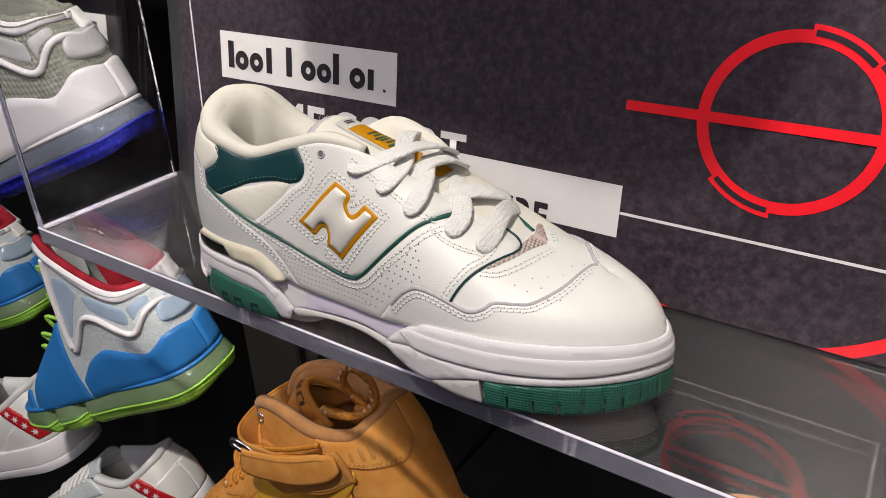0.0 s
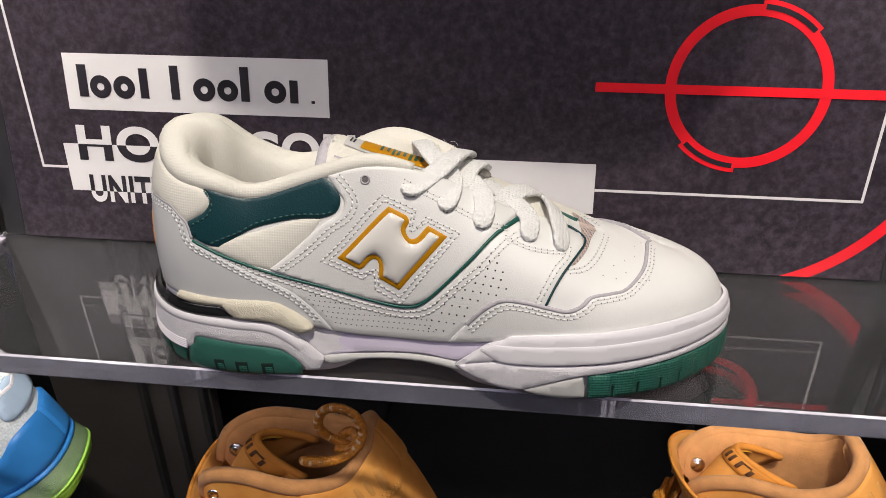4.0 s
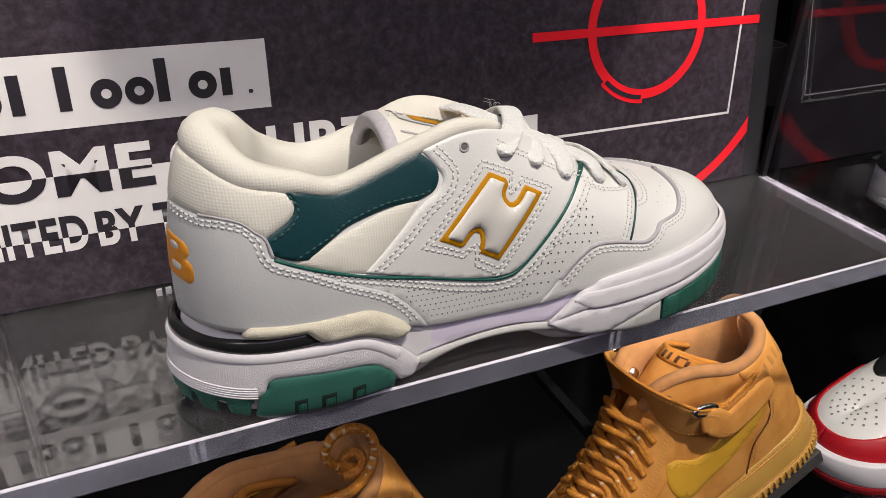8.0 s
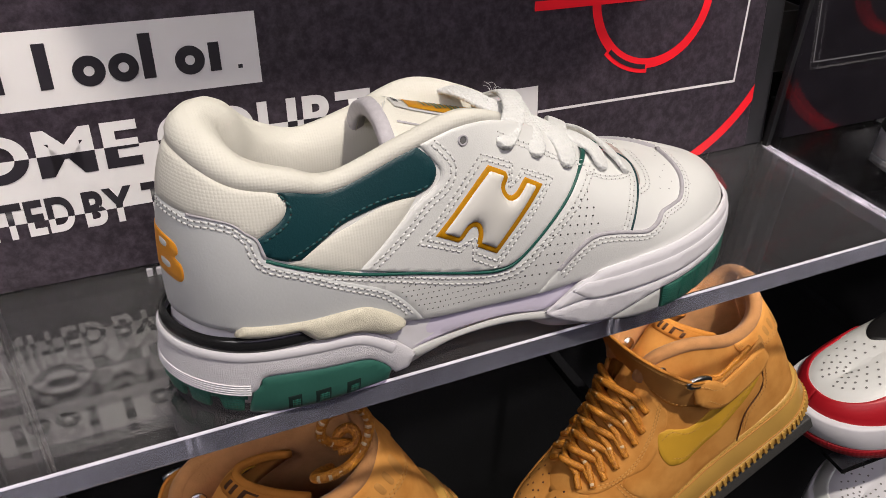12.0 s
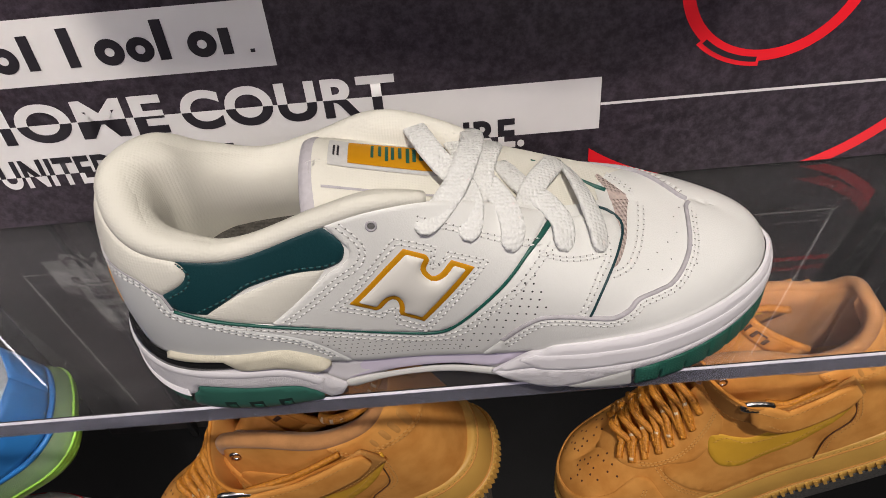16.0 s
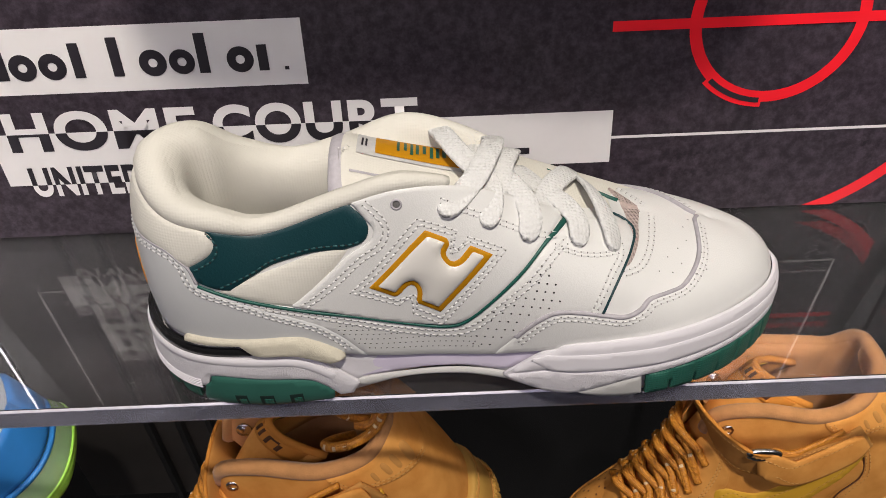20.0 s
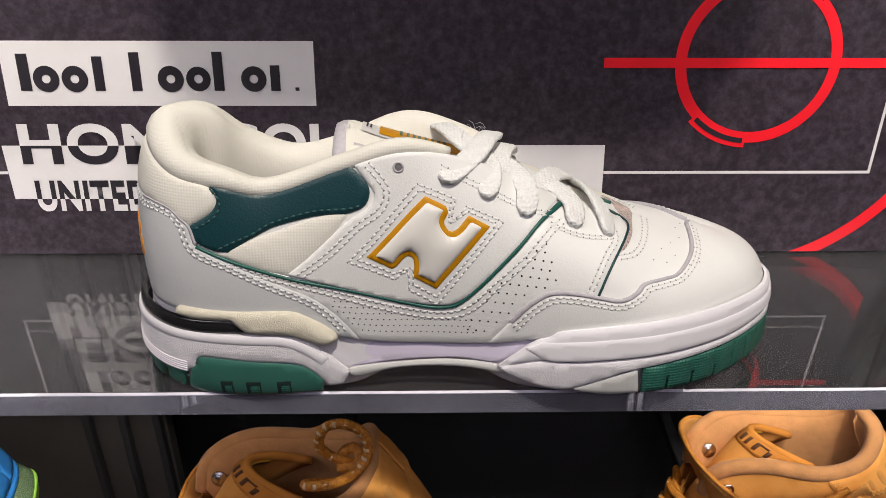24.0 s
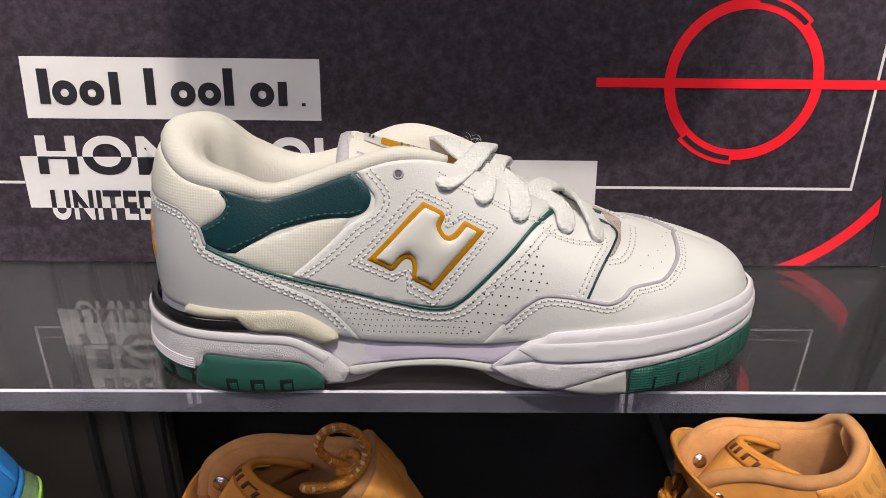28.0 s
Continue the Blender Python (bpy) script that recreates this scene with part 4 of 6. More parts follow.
strip = np.vstack([side_step(ln, 0.35), side_step(ln, -1.5)[::-1]]) / SCALE[upper]
lay("cut_edge", upper, None, 0.75, MAT_RAW_EDGE, toe_guard, "grey suede cut edge", base=0.75, edge=0.4, line=strip, cell=5)
ln = smooth_line([(15.95, .985)] + MUD_FAR[1:-1], step=1.0, scale=SCALE[upper])
strip = np.vstack([side_step(ln, 0.35), side_step(ln, -1.5)[::-1]]) / SCALE[upper]
lay("cut_edge", upper, None, 0.75, MAT_RAW_EDGE, toe_guard, base=0.75, edge=0.4, line=strip, cell=5)
ln = smooth_line([(1.03, .69), (1.56, .74), (1.99, .754), (2.27, .7), (2.43, .652), (2.53, .53)], step=1.0, scale=SCALE[upper])
strip = np.vstack([side_step(ln, 0.5), side_step(ln, -0.9)[::-1]]) / SCALE[upper]
lay("cut_edge", upper, None, 0.7, MAT_RAW_EDGE, counter, "grey suede cut edge", base=0.85, edge=0.4, line=strip, cell=5)
VENT = [(10.3, .99), (10.02, .87), (9.75, .73), (9.42, .60), (9.28, .592), (9.66, .75), (9.8, .86), (9.95, .99)]
lay("vent_mesh", upper, VENT, 0.35, MAT_VENT, sneaker, "pinkish mesh vent", sharp=(0, 7), edge=0.5, base=0.2)
lay("vent_mesh", upper, [(28 - u, v) for u, v in VENT], 0.35, MAT_VENT, sneaker, sharp=(0, 7), edge=0.5, base=0.2)
# leather that joins the two halves of the vamp along its top
for u0, u1, mat in ((9.7, 9.94, MAT_LEATHER), (9.94, 10.3, MAT_VENT), (10.3, 10.52, MAT_LEATHER)):
    cu = np.linspace(u0, u1, 10)
    bridge = np.concatenate([surface(upper, u, np.full(10, v), 0.06)[0] for u, v in ((cu, .975), (cu, .995), (28 - cu, .995), (28 - cu, .975))])
    child("vamp_top", mesh_from("vamp_top", bridge * MM, [(k * 10 + i, k * 10 + i + 1, k * 10 + i + 11, k * 10 + i + 10) for k in range(3) for i in range(9)], mat), sneaker)

# emblem: recessed mustard frame round a puffed cream shape
EMBLEM = [(6.17, .766), (6.45, .719), (6.47, .686), (6.38, .635), (6.42, .595), (6.48, .589), (6.58, .609), (6.71, .656), (6.78, .679), (7.08, .632), (6.14, .291), (5.79, .355), (5.84, .418), (5.82, .458), (5.76, .465), (5.68, .452), (5.56, .415), (5.48, .408), (5.13, .482)]
CORNERS = (0, 1, 8, 9, 10, 11, 17, 18)
emblem = lay("emblem", upper, EMBLEM, 0.5, MAT_GOLD, sneaker, "mustard-edged cream emblem", sharp=CORNERS, base=1.15, edge=0.3)
ln = smooth_line(EMBLEM, True, 0.8, CORNERS, SCALE[upper])
ar = 0.5 * np.sum(ln[:, 0] * np.roll(ln[:, 1], -1) - ln[:, 1] * np.roll(ln[:, 0], -1))
inner = side_step(ln, 1.75 if ar > 0 else -1.75, True)
inner = inner[clearance(ln, inner) > 1.45]
lay("emblem_pad", upper, None, 0.6, MAT_PUFF, emblem, "puffed glossy cream pad", base=1.35, edge=0.6, line=inner / SCALE[upper], swell=1.7, cell=1.3)

# piping
ln = smooth_line([(2.53, .512), (3.04, .448), (3.65, .398), (4.39, .331), (5.05, .274), (5.56, .226), (6.01, .194), (6.32, .197), (6.53, .229), (6.91, .341), (7.4, .508), (7.91, .699), (8.33, .823), (8.72, .94)], step=2, scale=SCALE[upper])
tube("piping", on_surface(upper, ln, 0.75)[0], np.interp(np.linspace(0, 1, len(ln)), [0, .6, .85, 1], [.65, .7, .8, 1.3]), MAT_PIPING, sneaker, label="thin green piping")
tube("piping", on_surface(upper, smooth_line([(9.5, .97), (9.72, .93), (9.84, .86), (9.77, .79), (9.56, .70), (9.17, .535), (8.9, .395), (8.69, .255)], step=2, scale=SCALE[upper]), 0.6)[0], 0.55, MAT_GREEN, sneaker)

# perforations in slanting rows
bm = bmesh.new()
for i in range(46):
    for j in range(9):
        u, v = 4.35 + i * 0.092 + j * 0.035, 0.03 + j * 0.033
        floor_v = float(np.interp(u, [4.2, 4.9, 7.0, 7.9], [.24, .02, .02, .27])) + .03
        roof_v = float(np.interp(u, [3.9, 4.72, 5.56, 6.17, 6.6], [.36, .265, .185, .155, .19])) - .03
        if u >= 6.7 or not floor_v < v < roof_v:
            continue
        p, n = surface(upper, u, v, 0.82)
        m = Matrix.Translation(Vector(p) * MM) @ Vector(n).to_track_quat("Z", "Y").to_matrix().to_4x4()
        bmesh.ops.create_circle(bm, cap_ends=True, segments=6, radius=0.33 * MM, matrix=m)
for i in range(12):
    for j in range(11):
        u, v = 6.6 + i * 0.13 + j * 0.055, 0.08 + j * 0.052 - i * 0.004
        roof_u = float(np.interp(v, [.2, .34, .5, .7], [6.5, 7.02, 7.52, 8.0])) + .05
        floor_v = float(np.interp(u, [6.9, 7.24, 7.57, 7.9, 8.3], [.06, .17, .27, .33, .33]))
        if u < roof_u or v < floor_v or u > 7.98:
            continue
        p, n = surface(upper, u, v, 0.82)
        m = Matrix.Translation(Vector(p) * MM) @ Vector(n).to_track_quat("Z", "Y").to_matrix().to_4x4()
        bmesh.ops.create_circle(bm, cap_ends=True, segments=6, radius=0.44 * MM, matrix=m)
tagged(part("perforations", bm, MAT_HOLE, band), kind="stuff")
bm = bmesh.new()
for u, v in ((9.9, .52), (10.15, .50), (10.4, .56), (10.2, .62), (10.5, .68), (10.8, .74), (11.0, .86), (11.4, .93), (10.9, .62), (11.15, .72), (11.6, .84), (10.55, .46), (10.8, .48)):
    p, n = surface(upper, u, v, 0.08 if u < 10.6 + (v - .5) * 2.2 else 1.25)
    bmesh.ops.create_circle(bm, cap_ends=True, segments=6, radius=0.3 * MM, matrix=Matrix.Translation(Vector(p) * MM) @ Vector(n).to_track_quat("Z", "Y").to_matrix().to_4x4())
tagged(part("toe_perforations", bm, MAT_HOLE, sneaker), kind="stuff")
p, n = surface(upper, 5.87, .923, 1.3)
eyelet_m = Matrix.Translation(Vector(p) * MM) @ Vector(n).to_track_quat("Z", "Y").to_matrix().to_4x4()
bm = bmesh.new()
bmesh.ops.create_circle(bm, cap_ends=True, segments=16, radius=1.35 * MM, matrix=eyelet_m)
top_hole = part("top_eyelet", bm, MAT_EYELET, sneaker)
ring_at = [eyelet_m @ Vector((0.0017 * math.cos(k * math.pi / 10), 0.0017 * math.sin(k * math.pi / 10), 0)) for k in range(21)]
tube("eyelet_rim", np.array([tuple(q / MM) for q in ring_at]), 0.45, MAT_RAW_EDGE, top_hole, 6, ends=False)


def seam(name, pts, offsets, up, parent, mat=None, sharp=()):
    ln = smooth_line(pts, False, 1.0, sharp, SCALE[upper])
    stitches(name, [on_surface(upper, side_step(ln, d), up) for d in offsets], mat or MAT_THREAD, parent)


seam("toe_seam", MUD[1:-1], (-2.6, -4.4), 1.2, toe_guard)
seam("toe_seam", MUD_FAR[1:-1], (-2.6, -4.4), 1.2, toe_guard)
seam("counter_seam", [(.1, .655), (1.03, .672), (1.56, .722), (1.99, .735), (2.2, .695), (2.34, .65), (2.43, .53), (2.6, .47), (3.04, .418), (3.62, .325), (4.18, .238), (4.49, .148), (4.7, .06)], (-.8, -2.8), 1.25, counter, sharp=(5,))
seam("panel_seam", [(5.36, .96), (5.48, .89), (5.56, .81), (5.42, .73), (5.05, .665), (4.6, .54), (4.05, .40)], (0, 2.0), 1.3, quarter)
seam("panel_seam", [(6.55, .93), (6.85, .885), (7.22, .845), (7.85, .79), (8.3, .80)], (0, -2.0), 1.3, quarter)
seam("emblem_seam", [(4.85, .465), (6.09, .829), (6.62, .757), (6.52, .67), (6.56, .655), (6.78, .725), (7.31, .666), (6.14, .211), (5.72, .29), (5.72, .385), (5.52, .35), (4.85, .465)], (0, ), 1.3, quarter, sharp=(1, 2, 5, 6, 7, 8, 10))
seam("emblem_seam", [(5.0, .472), (6.11, .797), (6.54, .735), (6.46, .65), (6.5, .635), (6.78, .70), (7.19, .65), (6.14, .25), (5.78, .318), (5.8, .40), (5.52, .378), (5.0, .472)], (0, ), 1.3, quarter, sharp=(1, 2, 5, 6, 7, 8, 10))
seam("band_seam", [(2.7, .455), (3.22, .407), (3.9, .362), (4.72, .275), (5.56, .195), (6.17, .165), (6.6, .20), (7.0, .315), (7.5, .47), (8.02, .66), (8.5, .80)], (0, -2.0), 0.85, band)
seam("strap_seam", [(8.55, .255), (8.78, .395), (9.04, .535), (9.3, .64), (9.42, .74), (9.45, .84)], (0, 2.0), 0.85, band)
seam("strap_seam", [(8.15, .70), (8.5, .66), (8.9, .655), (9.25, .67)], (0, 1.6), 0.85, band)
seam("vent_seam", [(9.25, .55), (9.55, .58), (9.85, .68), (10.15, .82), (10.45, .97)], (0, -2.2), 0.15, sneaker)
seam("vent_seam", [(28 - u, v) for u, v in [(9.25, .55), (9.55, .58), (9.85, .68), (10.15, .82), (10.45, .97)]], (0, 2.2), 0.15, sneaker)
seam("green_seam", [(2.86, .97), (3.02, .88), (2.9, .76), (2.5, .635)], (0, ), 1.05, green, MAT_THREAD_GREEN)
seam("green_seam", [(2.9, .52), (3.5, .675), (3.93, .782), (4.44, .806), (4.95, .765), (5.2, .77)], (0, ), 1.05, green, MAT_THREAD_GREEN)

# orange heel mark on the counter, a plain two-lobed shape
mark = lay("heel_mark", upper, [(-.75, .45), (.2, .475), (.62, .475), (.80, .455), (.83, .41), (.74, .375), (.90, .35), (.93, .28), (.80, .235), (.5, .235), (-.75, .25)], 0.35, MAT_ORANGE, counter, "plain orange printed mark", base=1.15, edge=0.3, sharp=(0, 10))
for a, b, lo, hi in ((.34, .52, .405, .44), (.36, .58, .29, .325)):
    lay("mark_gap", upper, [(a, lo), (b, lo), (b + .03, hi), (a, hi)], 0.1, MAT_LEATHER_GREY, mark, base=1.45, edge=0.1)

# padded collar, lining and insole
cu = np.concatenate([np.linspace(19.9, 27, 70), np.linspace(27.08, 33.75, 66)])
e = spline(UPPER, cu)[:, 3:6]
inw = np.array([-20.0, 43.0]) - e[:, :2]
inw[:, 0] *= 0.25
inw /= np.linalg.norm(inw, axis=1, keepdims=True)
thick = np.interp(cu, [19.9, 20.5, 23, 26, 27, 28, 30.5, 33, 33.75], [1.5, 4.0, 5.6, 7.6, 8.2, 7.0, 3.9, 3.5, 2.0])
roll = e.copy()
roll[:, :2] += inw * (thick * np.interp(thick, [3.5, 8.2], [0.72, 0.96]))[:, None]
roll[:, 2] += thick * 0.30 - np.clip(thick - 5.5, 0, 9) * 0.45
tube("collar", roll, thick, MAT_MESH, sneaker, 14, label="padded cream collar")
falls = (0, 0.012, 0.03, 0.06, 0.10, 0.16, 0.25, 0.37, 0.52, 0.72, 1.0)
lin, k_rows = [], len(falls)
for f in falls:
    r = roll.copy()
    top = roll[:, 2] + thick * 1.02
    r[:, 2] = top * (1 - f) + 37 * f
    over = 1 - np.clip((top - r[:, 2]) / (thick * 1.05), 0, 1)
    r[:, :2] += inw * (thick * 1.08 * np.sqrt(1 - over ** 2) + 4.5 * math.sin(min(1, f * 1.3) ** 0.8 * math.pi))[:, None]
    lin.append(r)
lin = np.array(lin)
n = lin.shape[1]
faces = [(k * n + i, k * n + i + 1, (k + 1) * n + i + 1, (k + 1) * n + i) for k in range(k_rows - 1) for i in range(n - 1)]
d = np.concatenate([[0], np.cumsum(np.linalg.norm(np.diff(roll, axis=0), axis=1))])
uvs = np.stack([np.broadcast_to(d, (k_rows, n)), np.broadcast_to(np.array(falls)[:, None] * 60, (k_rows, n))], -1).reshape(-1, 2) * MM
child("lining", mesh_from("lining", lin.reshape(-1, 3) * MM, faces, MAT_MESH, True, uvs), sneaker, "cream knit lining")
iu = np.linspace(0, N_U, 90, endpoint=False)
b = spline(UPPER, iu)[:, :3]
b[:, :2] = (b[:, :2] - (0, 43)) * 0.86 + (0, 43)
b[:, 2] = 47 - np.clip(b[:, 0] / 20, -2, 4) * 2.5
child("insole", mesh_from("insole", b * MM, [tuple(range(90))], MAT_INSOLE), sneaker, "dark striped insole")

# tongue, a bent padded sheet
TONGUE = np.array([(88, 46, 53, 22, 3), (56, 45, 67, 21, 3), (20, 44, 81.5, 23, 5), (-8, 43, 90, 24, 10), (-28, 42, 96.5, 23, 15), (-41, 41, 101.5, 23, 19), (-45, 41, 99.5, 22.5, 20)])
tu = np.linspace(0, len(TONGUE) - 1, 40)
row = spline(TONGUE, tu, False)
ta = np.linspace(-1, 1, 25)
tp = np.stack([np.broadcast_to(row[:, :1], (40, 25)), row[:, 1:2] + row[:, 3:4] * np.sin(ta * 1.45) / math.sin(1.45), row[:, 2:3] - row[:, 4:5] * (1 - np.cos(ta * 1.45)) / (1 - math.cos(1.45))], -1)
low = tp.copy()
low[..., 2] -= 5
low[..., 1] = 43 + (low[..., 1] - 43) * 0.86
tv = np.vstack([tp.reshape(-1, 3), low.reshape(-1, 3)])
tf = [(i * 25 + j, i * 25 + j + 1, (i + 1) * 25 + j + 1, (i + 1) * 25 + j) for i in range(39) for j in range(24)]
tf += [tuple(1000 + k for k in f[::-1]) for f in tf]
tuv = np.stack([np.broadcast_to(np.cumsum(np.full(40, 3.2))[:, None], (40, 25)), np.broadcast_to(ta * 24, (40, 25))], -1).reshape(-1, 2) * MM
tongue = child("tongue", mesh_from("tongue", tv * MM, tf, MAT_MESH, True, np.vstack([tuv, tuv])), sneaker, "padded cream mesh tongue")
edge_line = tp[-1]
tube("binding", edge_line + np.array([1.0, 0, -1.5]), 3.4, MAT_BINDING, tongue, 10, (np.tile([1.0, 0, 0.25], (25, 1)), 3.2), "lilac-grey edge binding")


def tongue_patch(name, u0, u1, a0, a1, up, mat, label=""):
    uu, aa = np.meshgrid(np.linspace(u0, u1, 16), np.linspace(a0, a1, 9), indexing="ij")
    r = spline(TONGUE, uu, False)
    y = r[..., 1] + r[..., 3] * np.sin(aa * 1.45) / math.sin(1.45)
    z = r[..., 2] - r[..., 4] * (1 - np.cos(aa * 1.45)) / (1 - math.cos(1.45)) + up
    p = np.stack([r[..., 0], y, z], -1).reshape(-1, 3)
    f = [(i * 9 + j, i * 9 + j + 1, (i + 1) * 9 + j + 1, (i + 1) * 9 + j) for i in range(15) for j in range(8)]
    ob = child(name, mesh_from(name, p * MM, f, mat), tongue, label)
    return ob


tongue_patch("tongue_label", 1.9, 4.6, -.12, .34, 0.6, MAT_LABEL, "pale grey woven label")
tongue_patch("label_field", 1.95, 4.12, -.07, .30, 1.0, MAT_GOLD, "mustard label field")
for k, a in enumerate((2.80, 2.90, 3.00, 3.12, 3.24, 3.34, 3.46, 3.60)):
    tongue_patch("label_mark", a, a + .055, .07 - .03 * (k % 3), .26, 1.3, MAT_PIPING)
for a in (4.32, 4.42):
    tongue_patch("label_mark", a, a + .05, .02, .2, 0.9, MAT_PRINT_DARK)
tongue_patch("tongue_seam", 2.3, 4.8, -.40, -.37, 0.4, MAT_RAW_EDGE)

# far eyestay piping and flat laces
tube("piping", spline(UPPER, np.linspace(18.1, 19.4, 14))[:, 3:6] + np.array([0, 0.5, 0.4]), 0.9, MAT_PIPING, sneaker)
LACES = [  # control points in mm, near end first; each crosses to the eyelet in front of or behind its own
    [(14.5, 24, 86), (17, 32, 88.5), (18.8, 40, 90), (21.8, 50, 88.5), (24, 60, 82)],
    [(10.6, 9.5, 84.5), (12.6, 16.2, 88.2), (12.9, 23.6, 90.6), (9.7, 31.8, 92.4), (4.2, 38.5, 94.2), (-0.6, 46.5, 95.6), (-4.5, 56, 95), (-7, 64, 92)],
    [(25.5, 9.5, 77), (27.3, 15.5, 82), (25.8, 22.5, 85.6), (21.7, 30.5, 87.2), (17.5, 37, 87.8), (13, 46, 87.5), (8, 60, 87)],
    [(-6, 9, 92), (0.6, 15.8, 93.2), (7.6, 24.6, 96.2), (12, 34.8, 97.4), (15.2, 46.5, 95.2), (16, 57, 90), (15, 64, 86)],
    [(31.5, 23.5, 75.8), (34.4, 31.6, 79), (39.6, 41, 79.2), (45.6, 51, 75.8), (49, 59, 71)],
    [(45.6, 12.4, 70.8), (46.3, 21, 75), (42.3, 29, 77.6), (37, 35, 78.6), (32, 41, 79), (26, 52, 79)],
    [(59.6, 14.5, 66), (60, 23.4, 68.4), (58, 33.5, 71.6), (55.8, 43.5, 72), (54, 53, 69.5), (53, 60, 66)],
]
for pts in LACES:
    c = smooth_line(pts, step=1.5)
    t = np.gradient(c, axis=0)
    t /= np.linalg.norm(t, axis=1, keepdims=True)
    out = c - np.array([8.0, 44.0, 52.0])
    out[:, 0] *= 0.35
    out /= np.linalg.norm(out, axis=1, keepdims=True)
    w = np.full(len(c), 4.5)
    w[:5], w[-3:] = (1.6, 3.2, 4.0, 4.3, 4.4), (4.2, 3.8, 3.2)
    tube("lace", c, w, MAT_LACE, sneaker, 16, (out, 1.15), "flat white woven lace")

# frayed threads at the tongue's tip and on the top lace
rng = random.Random(5)
for x, y, z in [(-43 + k * 0.7, 33 + k * 1.5, 100.5) for k in range(5)] + [(3 + k * 1.4, 38 + k * 1.5, 96.8) for k in range(8)]:
    dx, dy, dz = rng.uniform(-4, 3), rng.uniform(-4, 4), rng.uniform(1.0, 4)
    tube("loose_thread", smooth_line([(x, y, z), (x + dx * 0.4, y + dy * 0.5, z + dz), (x + dx, y + dy, z + dz * rng.uniform(0.5, 1.2))], step=1), 0.07, MAT_THREAD, sneaker, 4)

# ---- other footwear, built from the same kind of surfaces: toe towards +x, heel at x = 0, both sides alike ----
def both_sides(half):
    """A closed table from the near half, which runs from the heel centre to the toe centre."""
    rows = [tuple(r) for r in half]
    far = [tuple(-v if i in (1, 4) else v for i, v in enumerate(r)) for r in rows[1:-1][::-1]]
    return np.array(rows + far, float)


def upper_of(table):
    def fn(u, v):
        u, v = np.broadcast_arrays(np.asarray(u, float), np.asarray(v, float))
        r = spline(table, u)
        b, e, k = r[..., :3], r[..., 3:6], r[..., 6]
        dome = np.clip((k - 0.68) / 0.3, 0, 1)[..., None]
        mid = b * (1 - 0.08 * dome) + e * (0.08 * dome)
        side = np.sign(b[..., 1]) * np.clip(np.abs(b[..., 1]) / 20, 0, 1)
        mid = mid.copy()
        mid[..., 1] += side * 2.5 * (1 - dome[..., 0])
        mid[..., 2] = b[..., 2] + (e[..., 2] - b[..., 2]) * k
        w = v[..., None]
        return b * (1 - w) ** 2 + mid * 2 * w * (1 - w) + e * w * w
    SCALE[fn] = (24.0, 75.0)
    UPPERS.add(fn)
    return fn


def sole_of(plan, flare=2.0, spring=8.0):
    length = max(p[0] for p in plan)

    def fn(u, z):
        u, z = np.broadcast_arrays(np.asarray(u, float), np.asarray(z, float))
        p = spline(plan, u)
        d = spline(plan, u + 0.01) - p
        n = np.stack([d[..., 1], -d[..., 0]], -1)
        n = n / np.linalg.norm(n, axis=-1, keepdims=True)
        p = p - n * (flare * np.clip((z - 8) / 26, 0, 2) + 2.0 * np.clip((6 - z) / 6, 0, 1) ** 2)[..., None]
        lift = np.clip((p[..., 0] / length - 0.72) / 0.28, 0, 1) ** 1.6 * spring * np.clip(1 - z / 34, 0, 1)
        return np.concatenate([p, (z + lift)[..., None]], -1)
    SCALE[fn] = (26.0, 1.0)
    return fn


def flip(table, pts):
    """The same outline on the other side."""
    return [(len(table) - u, v) for u, v in pts]


def sole_body(name, fn, count, levels, mat, parent, label="", mid=0):
    """A closed slab of sole between the heights given, with rounded rims."""
    n = 200
    u = np.linspace(0, count, n, endpoint=False)
    z0, z1 = levels
    rows = []
    between = [(z0 + 2 + (z1 - z0 - 4) * (k + 1) / (mid + 1), 0) for k in range(mid)]
    for z, inset in [(z0, 3.0), (z0 + 0.8, 0.8), (z0 + 2.0, 0)] + between + [(z1 - 2.0, 0), (z1 - 0.6, 0.8), (z1, 3.0)]:
        p = fn(u, np.full(n, z))
        c = p[:, :2].mean(0)
        d = p[:, :2] - c
        p[:, :2] -= d / np.linalg.norm(d, axis=1, keepdims=True) * inset
        rows.append(p)
    v = np.vstack(rows)
    f = [(k * n + i, k * n + (i + 1) % n, (k + 1) * n + (i + 1) % n, (k + 1) * n + i) for k in range(5 + mid) for i in range(n)]
    f += [tuple(range(n))[::-1], tuple(range((5 + mid) * n, (6 + mid) * n))]
    uv = np.stack([np.tile(u * 26, 6 + mid), v[:, 2]], 1) * MM
    return child(name, mesh_from(name, v * MM, f, mat, True, uv), parent, label)


